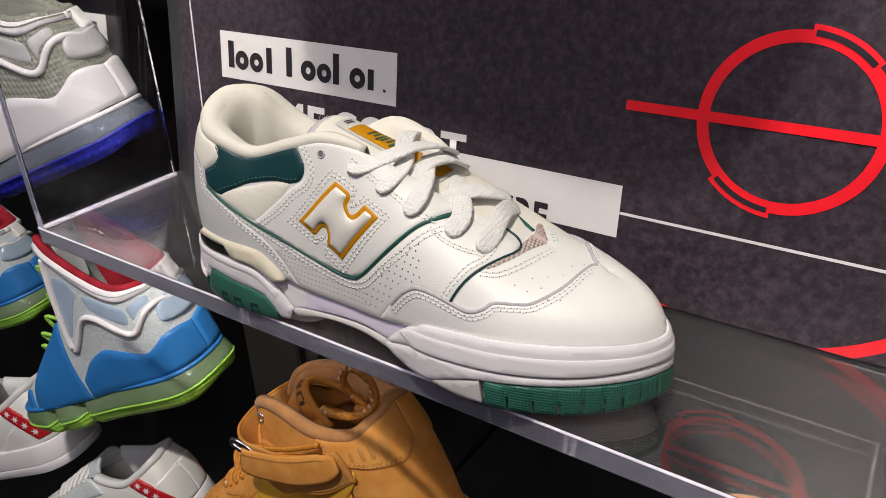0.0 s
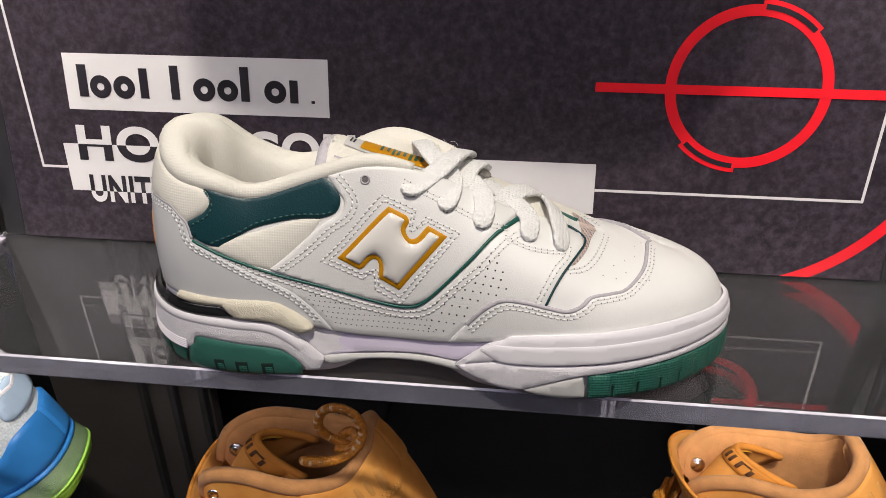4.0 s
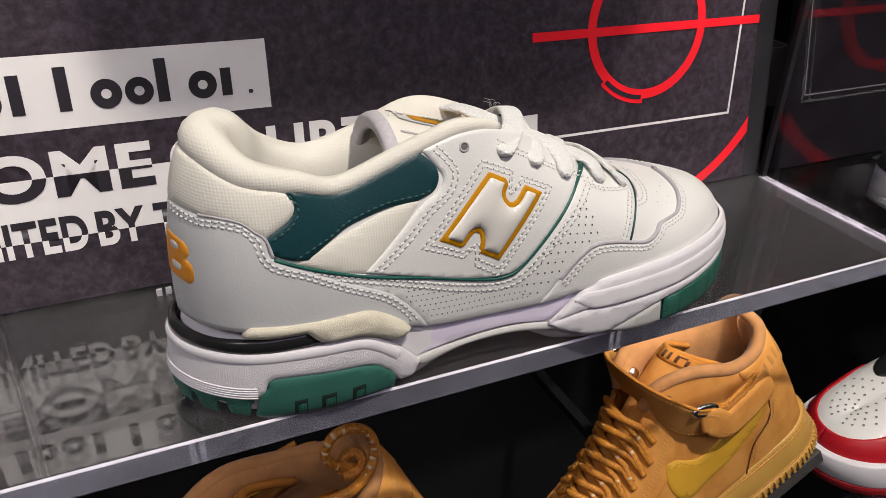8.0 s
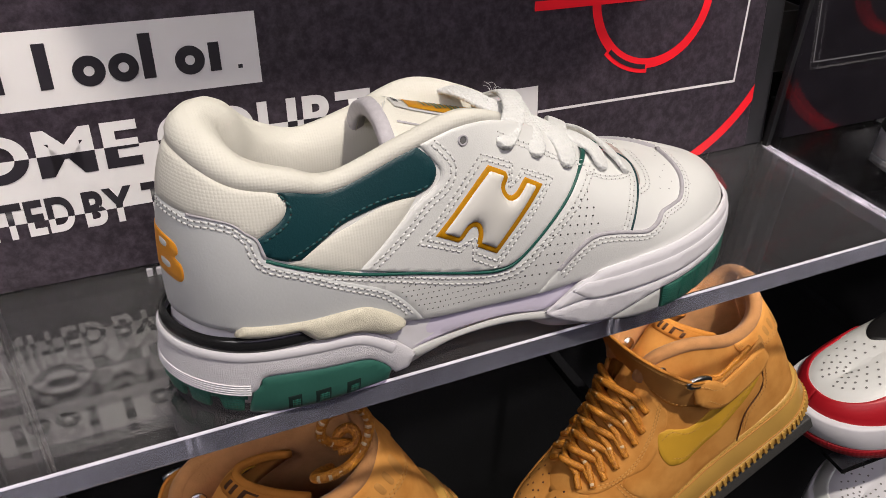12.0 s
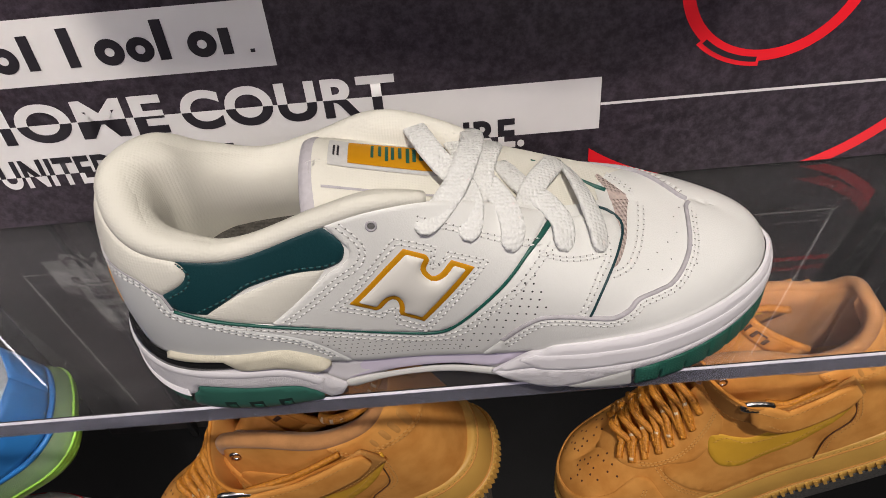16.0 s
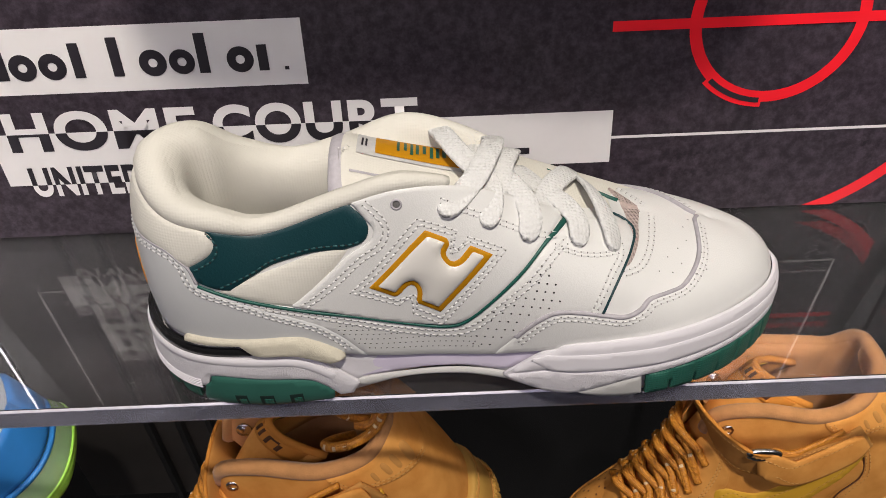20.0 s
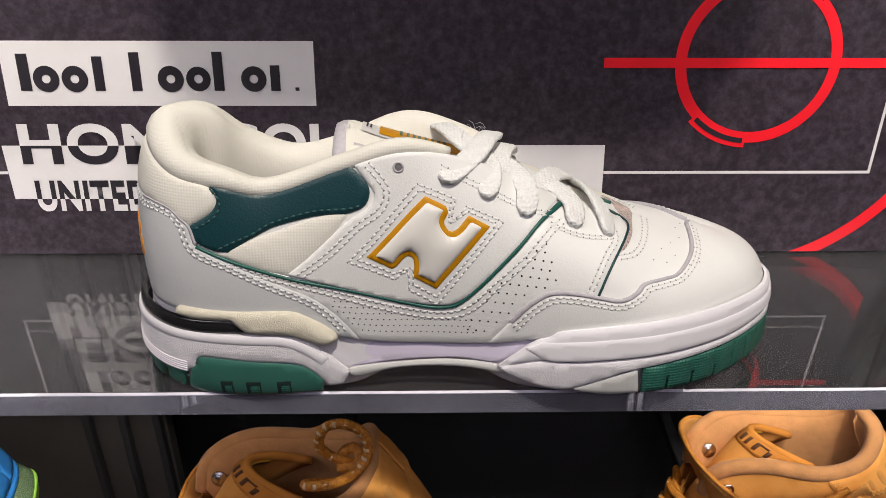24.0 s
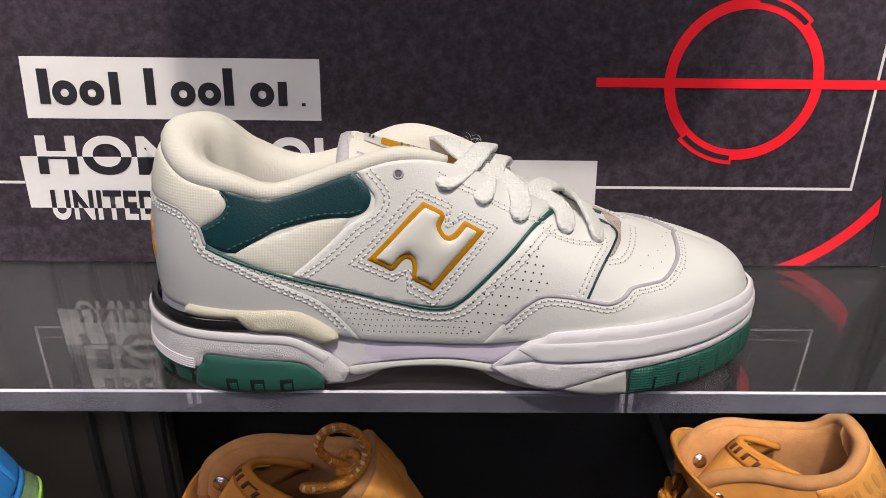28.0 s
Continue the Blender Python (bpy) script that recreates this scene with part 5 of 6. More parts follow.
def collar_of(table, u0, u1, thick, mat, parent, floor_z=45, label=""):
    """Padded rim with a lining that falls into the shoe; u0 to u1 pass round the heel."""
    cu = np.linspace(u0, u1, 110)
    e = spline(table, cu)[:, 3:6]
    inw = np.stack([(60 - e[:, 0]) * 0.25, -e[:, 1]], 1)
    inw /= np.maximum(np.linalg.norm(inw, axis=1, keepdims=True), 1e-6)
    roll = e.copy()
    roll[:, :2] += inw * thick * 0.7
    roll[:, 2] += thick * 0.25
    tube("collar", roll, thick, mat, parent, 12, label=label)
    rows = []
    for f in (0, 0.03, 0.08, 0.2, 0.4, 0.7, 1):
        r = roll.copy()
        r[:, :2] += inw * (thick * 1.12 * math.sin(min(1, f / 0.08) * math.pi / 2) + 4 * math.sin(f ** 0.7 * math.pi))
        r[:, 2] = (roll[:, 2] + thick * 0.9) * (1 - f) + floor_z * f
        rows.append(r)
    n = len(cu)
    f = [(k * n + i, k * n + i + 1, (k + 1) * n + i + 1, (k + 1) * n + i) for k in range(6) for i in range(n - 1)]
    child("lining", mesh_from("lining", np.vstack(rows) * MM, f, mat), parent)


def tongue_of(rows, mat, parent, label=""):
    """A bent padded sheet: rows of centre x, y, z, half width and side drop."""
    t = spline(np.array(rows, float), np.linspace(0, len(rows) - 1, 24), False)
    a = np.linspace(-1, 1, 15)
    top = np.stack([np.broadcast_to(t[:, :1], (24, 15)), t[:, 1:2] + t[:, 3:4] * np.sin(a * 1.3) / math.sin(1.3), t[:, 2:3] - t[:, 4:5] * (1 - np.cos(a * 1.3)) / (1 - math.cos(1.3))], -1)
    low = top - np.array([0, 0, 5.0])
    low[..., 1] *= 0.85
    f = [(i * 15 + j, i * 15 + j + 1, (i + 1) * 15 + j + 1, (i + 1) * 15 + j) for i in range(23) for j in range(14)]
    f += [tuple(360 + k for k in q[::-1]) for q in f] + [(345 + j, 345 + j + 1, 705 + j + 1, 705 + j) for j in range(14)]
    return child("tongue", mesh_from("tongue", np.vstack([top.reshape(-1, 3), low.reshape(-1, 3)]) * MM, f, mat), parent, label)


def hoop(name, m, r, w, mat, parent, squash=1.0, label=""):
    """A bent wire ring of radius r and wire w (mm) in the plane of m."""
    a = np.linspace(0, 2 * math.pi, 33)
    pts = [m @ Vector((r * math.cos(k), r * squash * math.sin(k), 0)) for k in a]
    return tube(name, np.array([tuple(p) for p in pts]), w, mat, parent, 8, label=label, ends=False)


# ---- the two tan boots ----
MAT_NUBUCK = material("tan_nubuck", (0.66, 0.305, 0.074), 0.85, spec=0.2, grain=0.25, grain_size=1400, vary_size=60, second=(0.55, 0.23, 0.048))
MAT_NUBUCK_DARK = material("tan_nubuck_strap", (0.55, 0.26, 0.07), 0.85, spec=0.2, grain=0.25, grain_size=1400, vary=0.15)
MAT_TONGUE = material("orange_tan_tongue", (0.56, 0.22, 0.035), 0.75, spec=0.25, grain=0.25, grain_size=1400, vary=0.2)
MAT_MUSTARD = material("mustard_stripe", (0.68, 0.37, 0.03), 0.6, grain=0.15, grain_size=1500, vary=0.08)
MAT_GUM = material("gum_rubber", (0.58, 0.33, 0.075), 0.5, grain=0.1, vary=0.1, vary_size=30)
MAT_KNIT = material("fuzzy_tan_knit", (0.47, 0.228, 0.090), 0.95, spec=0.15, grain=0.5, grain_size=900, vary=0.14, vary_size=120)
MAT_KNIT.node_tree.nodes["Principled BSDF"].inputs["Sheen Weight"].default_value = 0.15
MAT_ROPE = bump_pattern(material("orange_brown_lace", (0.62, 0.25, 0.026), 0.55, vary_size=500, second=(0.42, 0.145, 0.014)), weave(0.0022), 0.35, 0.0005)
MAT_FLECK = material("lace_fleck", (0.70, 0.52, 0.33), 0.7)
MAT_THREAD_TAN = material("tan_thread", (0.62, 0.33, 0.09), 0.7)
MAT_STEEL = material("brushed_steel", (0.72, 0.71, 0.70), 0.25, 1.0, vary=0.1)
# Dark print, and the shade painted into the boots' grooves and perforations.
MAT_SHADE = material("dark_brown_print_and_shade", (0.10, 0.035, 0.01), 0.8, vary=0.2)

BOOT = both_sides([
    (8, 0, 36, 15, 0, 129, .62), (13, -23, 36, 19, -19, 125, .62), (30, -34, 35, 36, -29, 118, .60), (60, -37, 34, 62, -35.5, 127, .60), (90, -37, 33, 92, -32, 145, .60),
    (115, -37, 33, 118, -24, 146, .62), (140, -39, 33, 133, -17, 129, .64), (165, -42, 34, 154, -14, 107, .68), (195, -44, 34, 178, -12, 90, .80), (225, -43, 33, 202, -4, 80, .96),
    (250, -36, 32, 220, 0, 75, 1.0), (266, -20, 31, 232, 0, 70, 1.0), (272, 0, 31, 236, 0, 68, 1.0)])
BOOT_PLAN = both_sides([(0, 0), (7, -25), (30, -39), (70, -41), (110, -41), (150, -44), (190, -49), (226, -48), (256, -40), (274, -22), (280, 0)])[:, :2]
boot_up, boot_sole = upper_of(BOOT), sole_of(BOOT_PLAN, 3.0, 6.0)
NB, NP = len(BOOT), len(BOOT_PLAN)


def on_side(fn, count, pts):
    """(u, v) on the first side of an upper for points given as (x, z) in mm."""
    U, V = np.meshgrid(np.linspace(0, count, 260), np.linspace(0, 1, 90), indexing="ij")
    p = fn(U, V)
    out = []
    for x, z in pts:
        i = np.argmin((p[..., 0] - x) ** 2 + (p[..., 2] - z) ** 2)
        out.append((float(U.flat[i]), float(V.flat[i])))
    return out


def drawn(table, fn, pts, side):
    uv = on_side(fn, len(table) // 2, pts)
    return flip(table, uv) if side else uv


def boot(label, with_loop, flap_z, ring_at, front):
    b = thing("boot", (0, 0, 0), label, "boot", "tan boots under the shelf")
    child("shell", weld(grid_mesh("shell", boot_up, 0, NB, NB * 10 + 1, 0, 1, 25, MAT_NUBUCK)), b)
    sole_body("midsole", boot_sole, NP, (10, 36), MAT_GUM, b, "gum rubber cupsole")
    sole_body("outsole", boot_sole, NP, (0, 10.5), MAT_GUM, b)
    for z in (12.5, 31):
        p, _ = on_surface(boot_sole, np.stack([np.linspace(0, NP, 220) * 26, np.full(220, z)], 1), 0.2)
        tube("sole_line", p, 0.6, MAT_NUBUCK_DARK, b, 5, ends=False)
    p, n = on_surface(boot_sole, np.stack([np.linspace(0, NP, 260) * 26, np.full(260, 33.2)], 1), 0.2)
    stitches("sole_seam", [(p, n)], MAT_THREAD_TAN, b, 4.4, 3.0, 0.4)
    nub = [boot_sole(u, np.float64(6.0)) for u in np.arange(0.15, NP, 0.15)]
    bm = bmesh.new()
    for p in nub:
        bmesh.ops.create_cube(bm, size=1, matrix=Matrix.Translation(Vector(p) * MM) @ Matrix.Diagonal((0.0024, 0.0024, 0.007, 1)))
    tagged(part("sole_teeth", bm, MAT_GUM, b), kind="stuff")
    for side in (False, True):
        def s(pts):
            return flip(BOOT, pts) if side else pts

        def d(pts):
            return drawn(BOOT, boot_up, pts, side)

        def sew(name, pts, offsets, up, parent):
            ln = smooth_line(d(pts), False, 1.2, (), SCALE[boot_up])
            stitches(name, [on_surface(boot_up, side_step(ln, -k if side else k), up) for k in offsets], MAT_THREAD_TAN, parent, 3.2, 2.3, 0.36)

        guard = lay("toe_guard", boot_up, s([(7.7, 0), (7.85, .25), (8.0, .47), (8.35, .56), (8.7, .50), (9.1, .42), (9.8, .40), (10.6, .42), (11.3, .46), (12, .48), (12, 0), (10, 0)]), 1.3, MAT_NUBUCK, b, "smooth nubuck toe guard", sharp=(0, 9, 10), edge=0.9, cell=4)
        quarter = lay("side_panel", boot_up, d([(178, 76), (172, 56), (160, 38), (152, 34), (118, 33), (86, 34), (80, 44), (72, 58), (53, 67), (47, 79), (60, 96), (95, 112), (122, 122), (135, 108), (150, 92)]), 1.1, MAT_NUBUCK, b, sharp=(2, 5), edge=0.9, cell=4)
        eyestay = lay("eyestay", boot_up, s([(5.4, .62), (5.9, .97), (6.5, .985), (7.5, .985), (8.6, .95), (9.0, .82), (8.4, .66), (7.6, .58), (6.6, .46)]), 1.7, MAT_NUBUCK, b, edge=0.8, sharp=(4,), cell=4)
        tab = lay("heel_tab", boot_up, s([(0, .66), (0, 1), (1.5, 1), (2.4, 1)]) + d([(60, 124), (58, 113), (51, 105), (32, 98), (12, 93)]), 1.5, MAT_NUBUCK, b, "stitched nubuck heel tab", edge=0.9, sharp=(0, 1, 3), cell=4)
        stripe = lay("side_stripe", boot_up, d([(138, 94), (143, 86), (145, 76), (142, 65), (134, 58), (123, 56), (93, 61), (72, 69), (54, 79), (40, 91), (38, 98), (46, 101), (57, 94), (79, 88), (101, 84), (114, 83), (123, 87), (131, 94)]), 1.1, MAT_MUSTARD, b, "plain mustard side stripe", edge=0.6, sharp=(10, 11), base=1.0, cell=4)
        sew("stripe_seam", [(138, 68), (124, 61), (94, 67), (73, 75), (55, 84), (42, 96)], (0,), 2.1, stripe)
        sew("stripe_seam", [(138, 88), (130, 90), (119, 79), (103, 77), (79, 82), (52, 92)], (0,), 2.1, stripe)
        sew("heel_tab_seam", [(56, 121), (54, 115), (48, 108.5), (31, 101.5), (12, 96.5)], (0, 2.2), 1.6, tab)
        groove = smooth_line(d([(44, 94), (46, 80), (52, 67), (66, 60), (73, 54), (80, 42), (84, 35)]), step=1.5, scale=SCALE[boot_up])
        # the groove's shade, painted as a thin dark cord
        tube("panel_groove", on_surface(boot_up, groove, 0.9)[0], 0.5, MAT_SHADE, b, 6)
        sew("heel_seam", [(41, 92), (42, 79), (48, 65), (62, 56), (69, 50), (75, 40)], (0, 2.0), 0.5, b)
        sew("vamp_seam", [(181, 80), (176, 58), (163, 40)], (0, 2.2), 0.6, b)
        sew("guard_seam", [(197, 62), (205, 54), (222, 50), (245, 50)], (0, 2.0), 1.5, guard)
        sew("eyestay_seam", [(128, 112), (142, 96), (165, 82), (182, 78), (196, 78)], (0, 2.0), 1.8, eyestay)
        bm = bmesh.new()
        for i, (u, v) in enumerate([(8.9 + k * .33, .60 + (k % 2) * .07) for k in range(7)] + [(9.1 + k * .36, .74 + (k % 2) * .06) for k in range(6)] + [(9.4 + k * .4, .87) for k in range(5)]):
            p, n = surface(boot_up, *s([(u, v)])[0], 0.3)
            bmesh.ops.create_circle(bm, cap_ends=True, segments=6, radius=0.95 * MM, matrix=Matrix.Translation(Vector(p) * MM) @ Vector(n).to_track_quat("Z", "Y").to_matrix().to_4x4())
        tagged(part("perforations", bm, MAT_SHADE, b), kind="stuff")
        for x0, x1, z0, z1 in ((15, 18, 102, 114), (22, 24, 104, 113), (28, 31, 104, 112), (36, 38, 105, 111)):  # pressed relief on the heel tab
            lay("pressed_mark", boot_up, d([(x0, z0), (x1, z0), (x1 + 1, z1), (x0 + 1, z1)]), 0.5, MAT_NUBUCK_DARK, tab, base=1.4, edge=0.6, cell=3)
    # ankle strap: from the heel tab along each side, standing off round the front
    half = [(40, 38, 104), (62, 41.5, 101), (84, 43.5, 104)] + front[:-1]
    path = smooth_line(half + [front[-1]] + [(x, -y, z) for x, y, z in half[::-1]], step=3)
    out = path - np.array([78.0, 0, 0])
    out[:, 2] = 0
    out /= np.linalg.norm(out, axis=1, keepdims=True)
    wide = np.interp(path[:, 0], [40, 70, 115, 140], [13, 14.5, 14, 13])
    strap = tube("strap", path, wide, MAT_NUBUCK_DARK, b, 14, (out, 1.7), "tan nubuck ankle strap")
    t = np.gradient(path, axis=0)
    t /= np.linalg.norm(t, axis=1, keepdims=True)
    up = np.cross(out, t)
    up *= np.sign(up[:, 2:3])
    for k in (-1, 1):
        stitches("strap_seam", [(path + up * (wide[:, None] - 2.6) * k + out * 1.75, out)], MAT_THREAD_TAN, strap, 3.2, 2.3, 0.36)
        edge_cord = path + up * (wide[:, None] - 0.3) * k
        tube("cut_edge", edge_cord, 1.35, MAT_TONGUE, strap, 6)
    for sg in (-1, 1):
        ring_m = Matrix.Translation((ring_at[0], sg * 47.5, ring_at[1])) @ Matrix.Rotation(radians(90), 4, "X") @ Matrix.Rotation(radians(30), 4, "Z")
        hoop("strap_ring", ring_m, 9.5, 2.1, MAT_STEEL, b, 0.33, "steel strap ring")
        flap = smooth_line([(ring_at[0] + 6, sg * 46.5, ring_at[1] - 8), (ring_at[0] - 1, sg * 49.5, ring_at[1] - 11), (90, sg * 49, flap_z - 1), (72, sg * 47.5, flap_z - 3), (54, sg * 45, flap_z - 3), (42, sg * 42.5, flap_z - 2)], step=2.5)
        fw = np.interp(np.linspace(0, 1, len(flap)), [0, .1, .6, .85, .95, 1], [9.5, 10.5, 11, 10.5, 8, 5])
        face = np.tile([0.0, sg * 1.0, 0.06], (len(flap), 1))
        strap_end = tube("strap_flap", flap, fw, MAT_NUBUCK, b, 12, (face, 1.7), "strap end folded back")
        for k in (-1, 1):
            row = flap + np.array([0, sg * 1.8, 0]) + np.array([0, 0, 1.0]) * ((fw - 2.8) * k)[:, None]
            stitches("flap_seam", [(row[2:-3], face[2:-3])], MAT_THREAD_TAN, strap_end, 3.2, 2.3, 0.36)
        tube("velcro_edge", smooth_line([(ring_at[0] - 6, sg * 45.6, ring_at[1] - 1), (84, sg * 45.2, flap_z + 12.5), (66, sg * 43.5, flap_z + 12), (52, sg * 41.5, flap_z + 12)], step=2), 1.9, MAT_ROPE, b, 7, label="fuzzy brown fastener edge")
        hoop("eyelet", Matrix.Translation((115, sg * 27.6, 138)) @ Matrix.Rotation(radians(90), 4, "X"), 3.0, 1.3, MAT_STEEL, b)
        bm = bmesh.new()
        rivet_m = Matrix.Translation((0.114, sg * 0.0125, 0.1375)) @ Matrix.Rotation(radians(sg * 80), 4, "X")
        bmesh.ops.create_uvsphere(bm, u_segments=14, v_segments=8, radius=0.0033, matrix=rivet_m @ Matrix.Diagonal((1, 1, 0.5, 1)))
        bmesh.ops.create_cone(bm, cap_ends=True, segments=16, radius1=0.0052, radius2=0.0046, depth=0.0012, matrix=rivet_m)
        part("rivet", bm, MAT_STEEL, b, "dark steel rivet inside the collar", True)
    collar_of(BOOT, NB - 5.85, NB + 5.85, 4.8, MAT_KNIT, b, 60, "fuzzy tan knit collar")
    # tongue: an arched sheet whose sides fall and lean back at the top
    rows = [(224, 0, 74, 15, 3, 0), (176, 0, 96, 16, 6, 0), (147, 0, 112, 17, 9, 0), (130, 0, 124, 18, 13, 2), (114, 0, 136, 19, 18, 8), (101, 0, 145, 20, 24, 16), (92, 0, 150, 20, 28, 22), (87, 0, 151, 19, 29, 24)]
    table = np.array(rows, float)

    def tongue_at(u, a, up=0.0):
        t = spline(table, u, False)
        a = np.asarray(a, float)
        sn, cs = np.sin(a * 1.3) / math.sin(1.3), (1 - np.cos(a * 1.3)) / (1 - math.cos(1.3))
        return np.stack([t[..., 0] - t[..., 5] * cs + up * 0.4, t[..., 1] + t[..., 3] * sn + up * np.sin(a * 1.3), t[..., 2] - t[..., 4] * cs + up * np.cos(a * 1.3)], -1)

    def tongue_sheet(name, u0, u1, a0, a1, lo, hi, mat, parent, label="", nu=6, na=6):
        U, A = np.meshgrid(np.linspace(u0, u1, nu), np.linspace(a0, a1, na), indexing="ij")
        n = nu * na
        v = np.vstack([tongue_at(U, A, hi).reshape(-1, 3), tongue_at(U, A, lo).reshape(-1, 3)])
        f = [(i * na + j, i * na + j + 1, (i + 1) * na + j + 1, (i + 1) * na + j) for i in range(nu - 1) for j in range(na - 1)]
        f += [tuple(n + k for k in q[::-1]) for q in f]
        rim = [i * na for i in range(nu)] + [(nu - 1) * na + j for j in range(1, na)] + [i * na + na - 1 for i in range(nu - 2, -1, -1)] + [j for j in range(na - 2, 0, -1)]
        f += [(p, q, n + q, n + p) for p, q in zip(rim, rim[1:] + rim[:1])]
        return child(name, mesh_from(name, v * MM, f, mat), parent, label)

    tg = tongue_sheet("tongue", 0, 7, -1, 1, -4.5, 0, MAT_NUBUCK, b, "tan padded tongue", 40, 17)
    tube("tongue_binding", tongue_at(np.full(25, 7.0), np.linspace(-1, 1, 25), -2.0), 2.6, MAT_TONGUE, tg, 8, label="rolled orange-tan tongue edge")
    band = tongue_sheet("tongue_band", 5.5, 6.85, -.1, .85, -0.2, 0.7, MAT_TONGUE, tg, "orange-tan band with dark print")
    for a0, a1, u0, u1 in ((.06, .13, 5.75, 6.6), (.2, .26, 5.75, 6.6), (.36, .42, 5.75, 6.55), (.42, .55, 6.35, 6.55), (.55, .61, 5.75, 6.3)):
        tongue_sheet("tongue_mark", u0, u1, a0, a1, 0.5, 0.95, MAT_SHADE, band, "", 4, 2)
    tag = tongue_sheet("size_label", 5.9, 6.75, -.55, -.05, -5.6, -4.4, MAT_MUSTARD, tg, "small size label inside")
    for k in range(3):
        tongue_sheet("label_line", 6.1 + k * 0.2, 6.18 + k * 0.2, -.48, -.12, -5.9, -5.5, MAT_SHADE, tag, "", 2, 4)
    # round laces that cross and hang down over the eyestays
    for i in range(7):
        u = 6.05 + i * 0.40
        low = .72 if i % 2 else .79
        p0, p1 = surface(boot_up, u, low, 2.2)[0], surface(boot_up, u + 0.05, .93, 3.6)[0]
        q0, q1 = surface(boot_up, NB - u - 0.38, low, 2.2)[0], surface(boot_up, NB - u - 0.33, .93, 3.6)[0]
        mid = (p1 + q1) / 2 + np.array([2, 0, 7.5])
        lower = p0 * 0.25 + p1 * 0.75 + np.array([0, 0, 1.5])
        upper_end = q0 * 0.25 + q1 * 0.75 + np.array([0, 0, 1.5])
        for sg, rise in ((1, 0.0), (-1, 2.4)):
            m = np.array([1, sg, 1])
            c = smooth_line([p0 * m, lower * m, p1 * m, mid * m + np.array([3 * (sg < 0), 0, rise]), q1 * m, upper_end * m, q0 * m], step=2)
            lace = tube("lace", c, 2.7, MAT_ROPE, b, 8, label="round orange-brown lace")
            for k in range(3 + i % 3, len(c) - 2, 9):
                tube("fleck", c[k:k + 2] + np.array([0.2, 0.5 * sg, 0.5]), 2.3, MAT_FLECK, lace, 5)
    if with_loop:
        cord = smooth_line([(46, 6, 118), (51, 15, 130), (52, 24, 139), (46, 29, 140), (37, 28, 136), (29, 23, 132), (21, 18, 132), (14, 15, 139), (13, 14, 150), (19, 15, 160), (29, 14, 161), (37, 13.5, 153), (37, 12, 143), (32, 10, 133), (27, 8, 123), (31, 5, 108)], step=1.8)
        loop = tube("lace_loop", cord, 2.8, MAT_ROPE, b, 12, label="knotted orange-brown lace loop")
        for i in range(3, len(cord) - 3, 3):
            lean = np.array([[0.5, 0.9, 0.8], [-0.6, 0.9, 0.3], [0.2, 1.0, -0.4]])[i % 3]
            tube("fleck", cord[i:i + 2] + lean * 0.9, 2.15, MAT_FLECK, loop, 6)
        knot = smooth_line([(36, 12, 132), (28, 14, 130), (23, 10, 131), (25, 5, 135), (32, 5, 135), (36, 9, 130)], step=1.8)
        tube("knot", knot, 3.0, MAT_ROPE, b, 10)
    return b


def place(ob, at, yaw, pitch=0.0, roll=0.0, size=1.0):
    """at: the heel's foot; yaw turns about z, pitch lowers the toe."""
    ob.matrix_world = Matrix.Translation(at) @ Matrix.Rotation(radians(yaw), 4, "Z") @ Matrix.Rotation(radians(pitch), 4, "Y") @ Matrix.Rotation(radians(roll), 4, "X") @ Matrix.Scale(size, 4)
    ob.matrix_basis = ob.matrix_world


boot_a = boot("tan nubuck boot with ankle strap and a knotted lace loop", True, 111, (121, 128), [(104, 44.5, 113), (121, 43, 120), (131, 35, 125), (135, 19, 128), (135, 0, 129)])
place(boot_a, (0.0255, 0.0666, -0.2009), 184.0, 24.5, 3.0, 0.9726)
boot_b = boot("tan nubuck boot with ankle strap beside red shoe", False, 107, (101, 130), [(100, 44.5, 115), (112, 43, 124), (120, 35, 135), (125, 19, 144), (126, 0, 147)])
place(boot_b, (0.3037, 0.0664, -0.1850), 183.4, 26.0, 9.7, 0.908)

# ---- low and winged shoes on the neighbouring stands ----
LOW = both_sides([
    (4, 0, 34, 16, 0, 92, .62), (10, -23, 34, 20, -19, 91, .62), (32, -33, 33, 38, -28, 84, .60), (62, -35, 32, 62, -32, 78, .60), (92, -36, 31, 88, -30, 84, .60),
    (120, -38, 31, 112, -24, 92, .62), (150, -41, 31, 138, -18, 86, .66), (180, -44, 32, 166, -15, 75, .72), (205, -45, 32, 190, -8, 66, .86), (230, -42, 31, 206, 0, 62, 1.0),
    (252, -34, 30, 222, 0, 58, 1.0), (267, -19, 29, 232, 0, 55, 1.0), (272, 0, 29, 236, 0, 53, 1.0)])
HIGH = both_sides([
    (3, 0, 34, 14, 0, 112, .62), (9, -24, 34, 18, -21, 114, .62), (30, -34, 32, 36, -31, 120, .60), (55, -37, 31, 55, -34, 140, .60), (80, -38, 30, 78, -32, 168, .60),
    (100, -39, 30, 92, -23, 180, .62), (122, -41, 29, 100, -14, 140, .66), (145, -43, 29, 125, -13, 110, .70), (170, -44, 29, 150, -12, 88, .80), (195, -42, 28, 172, -4, 70, .96),
    (215, -35, 28, 188, 0, 60, 1.0), (230, -20, 27, 198, 0, 54, 1.0), (236, 0, 27, 202, 0, 52, 1.0)])
POD_PLAN = BOOT_PLAN * np.array([0.865, 0.95])
low_up, high_up = upper_of(LOW), upper_of(HIGH)
low_sole = sole_of(BOOT_PLAN, 2.0, 9.0)
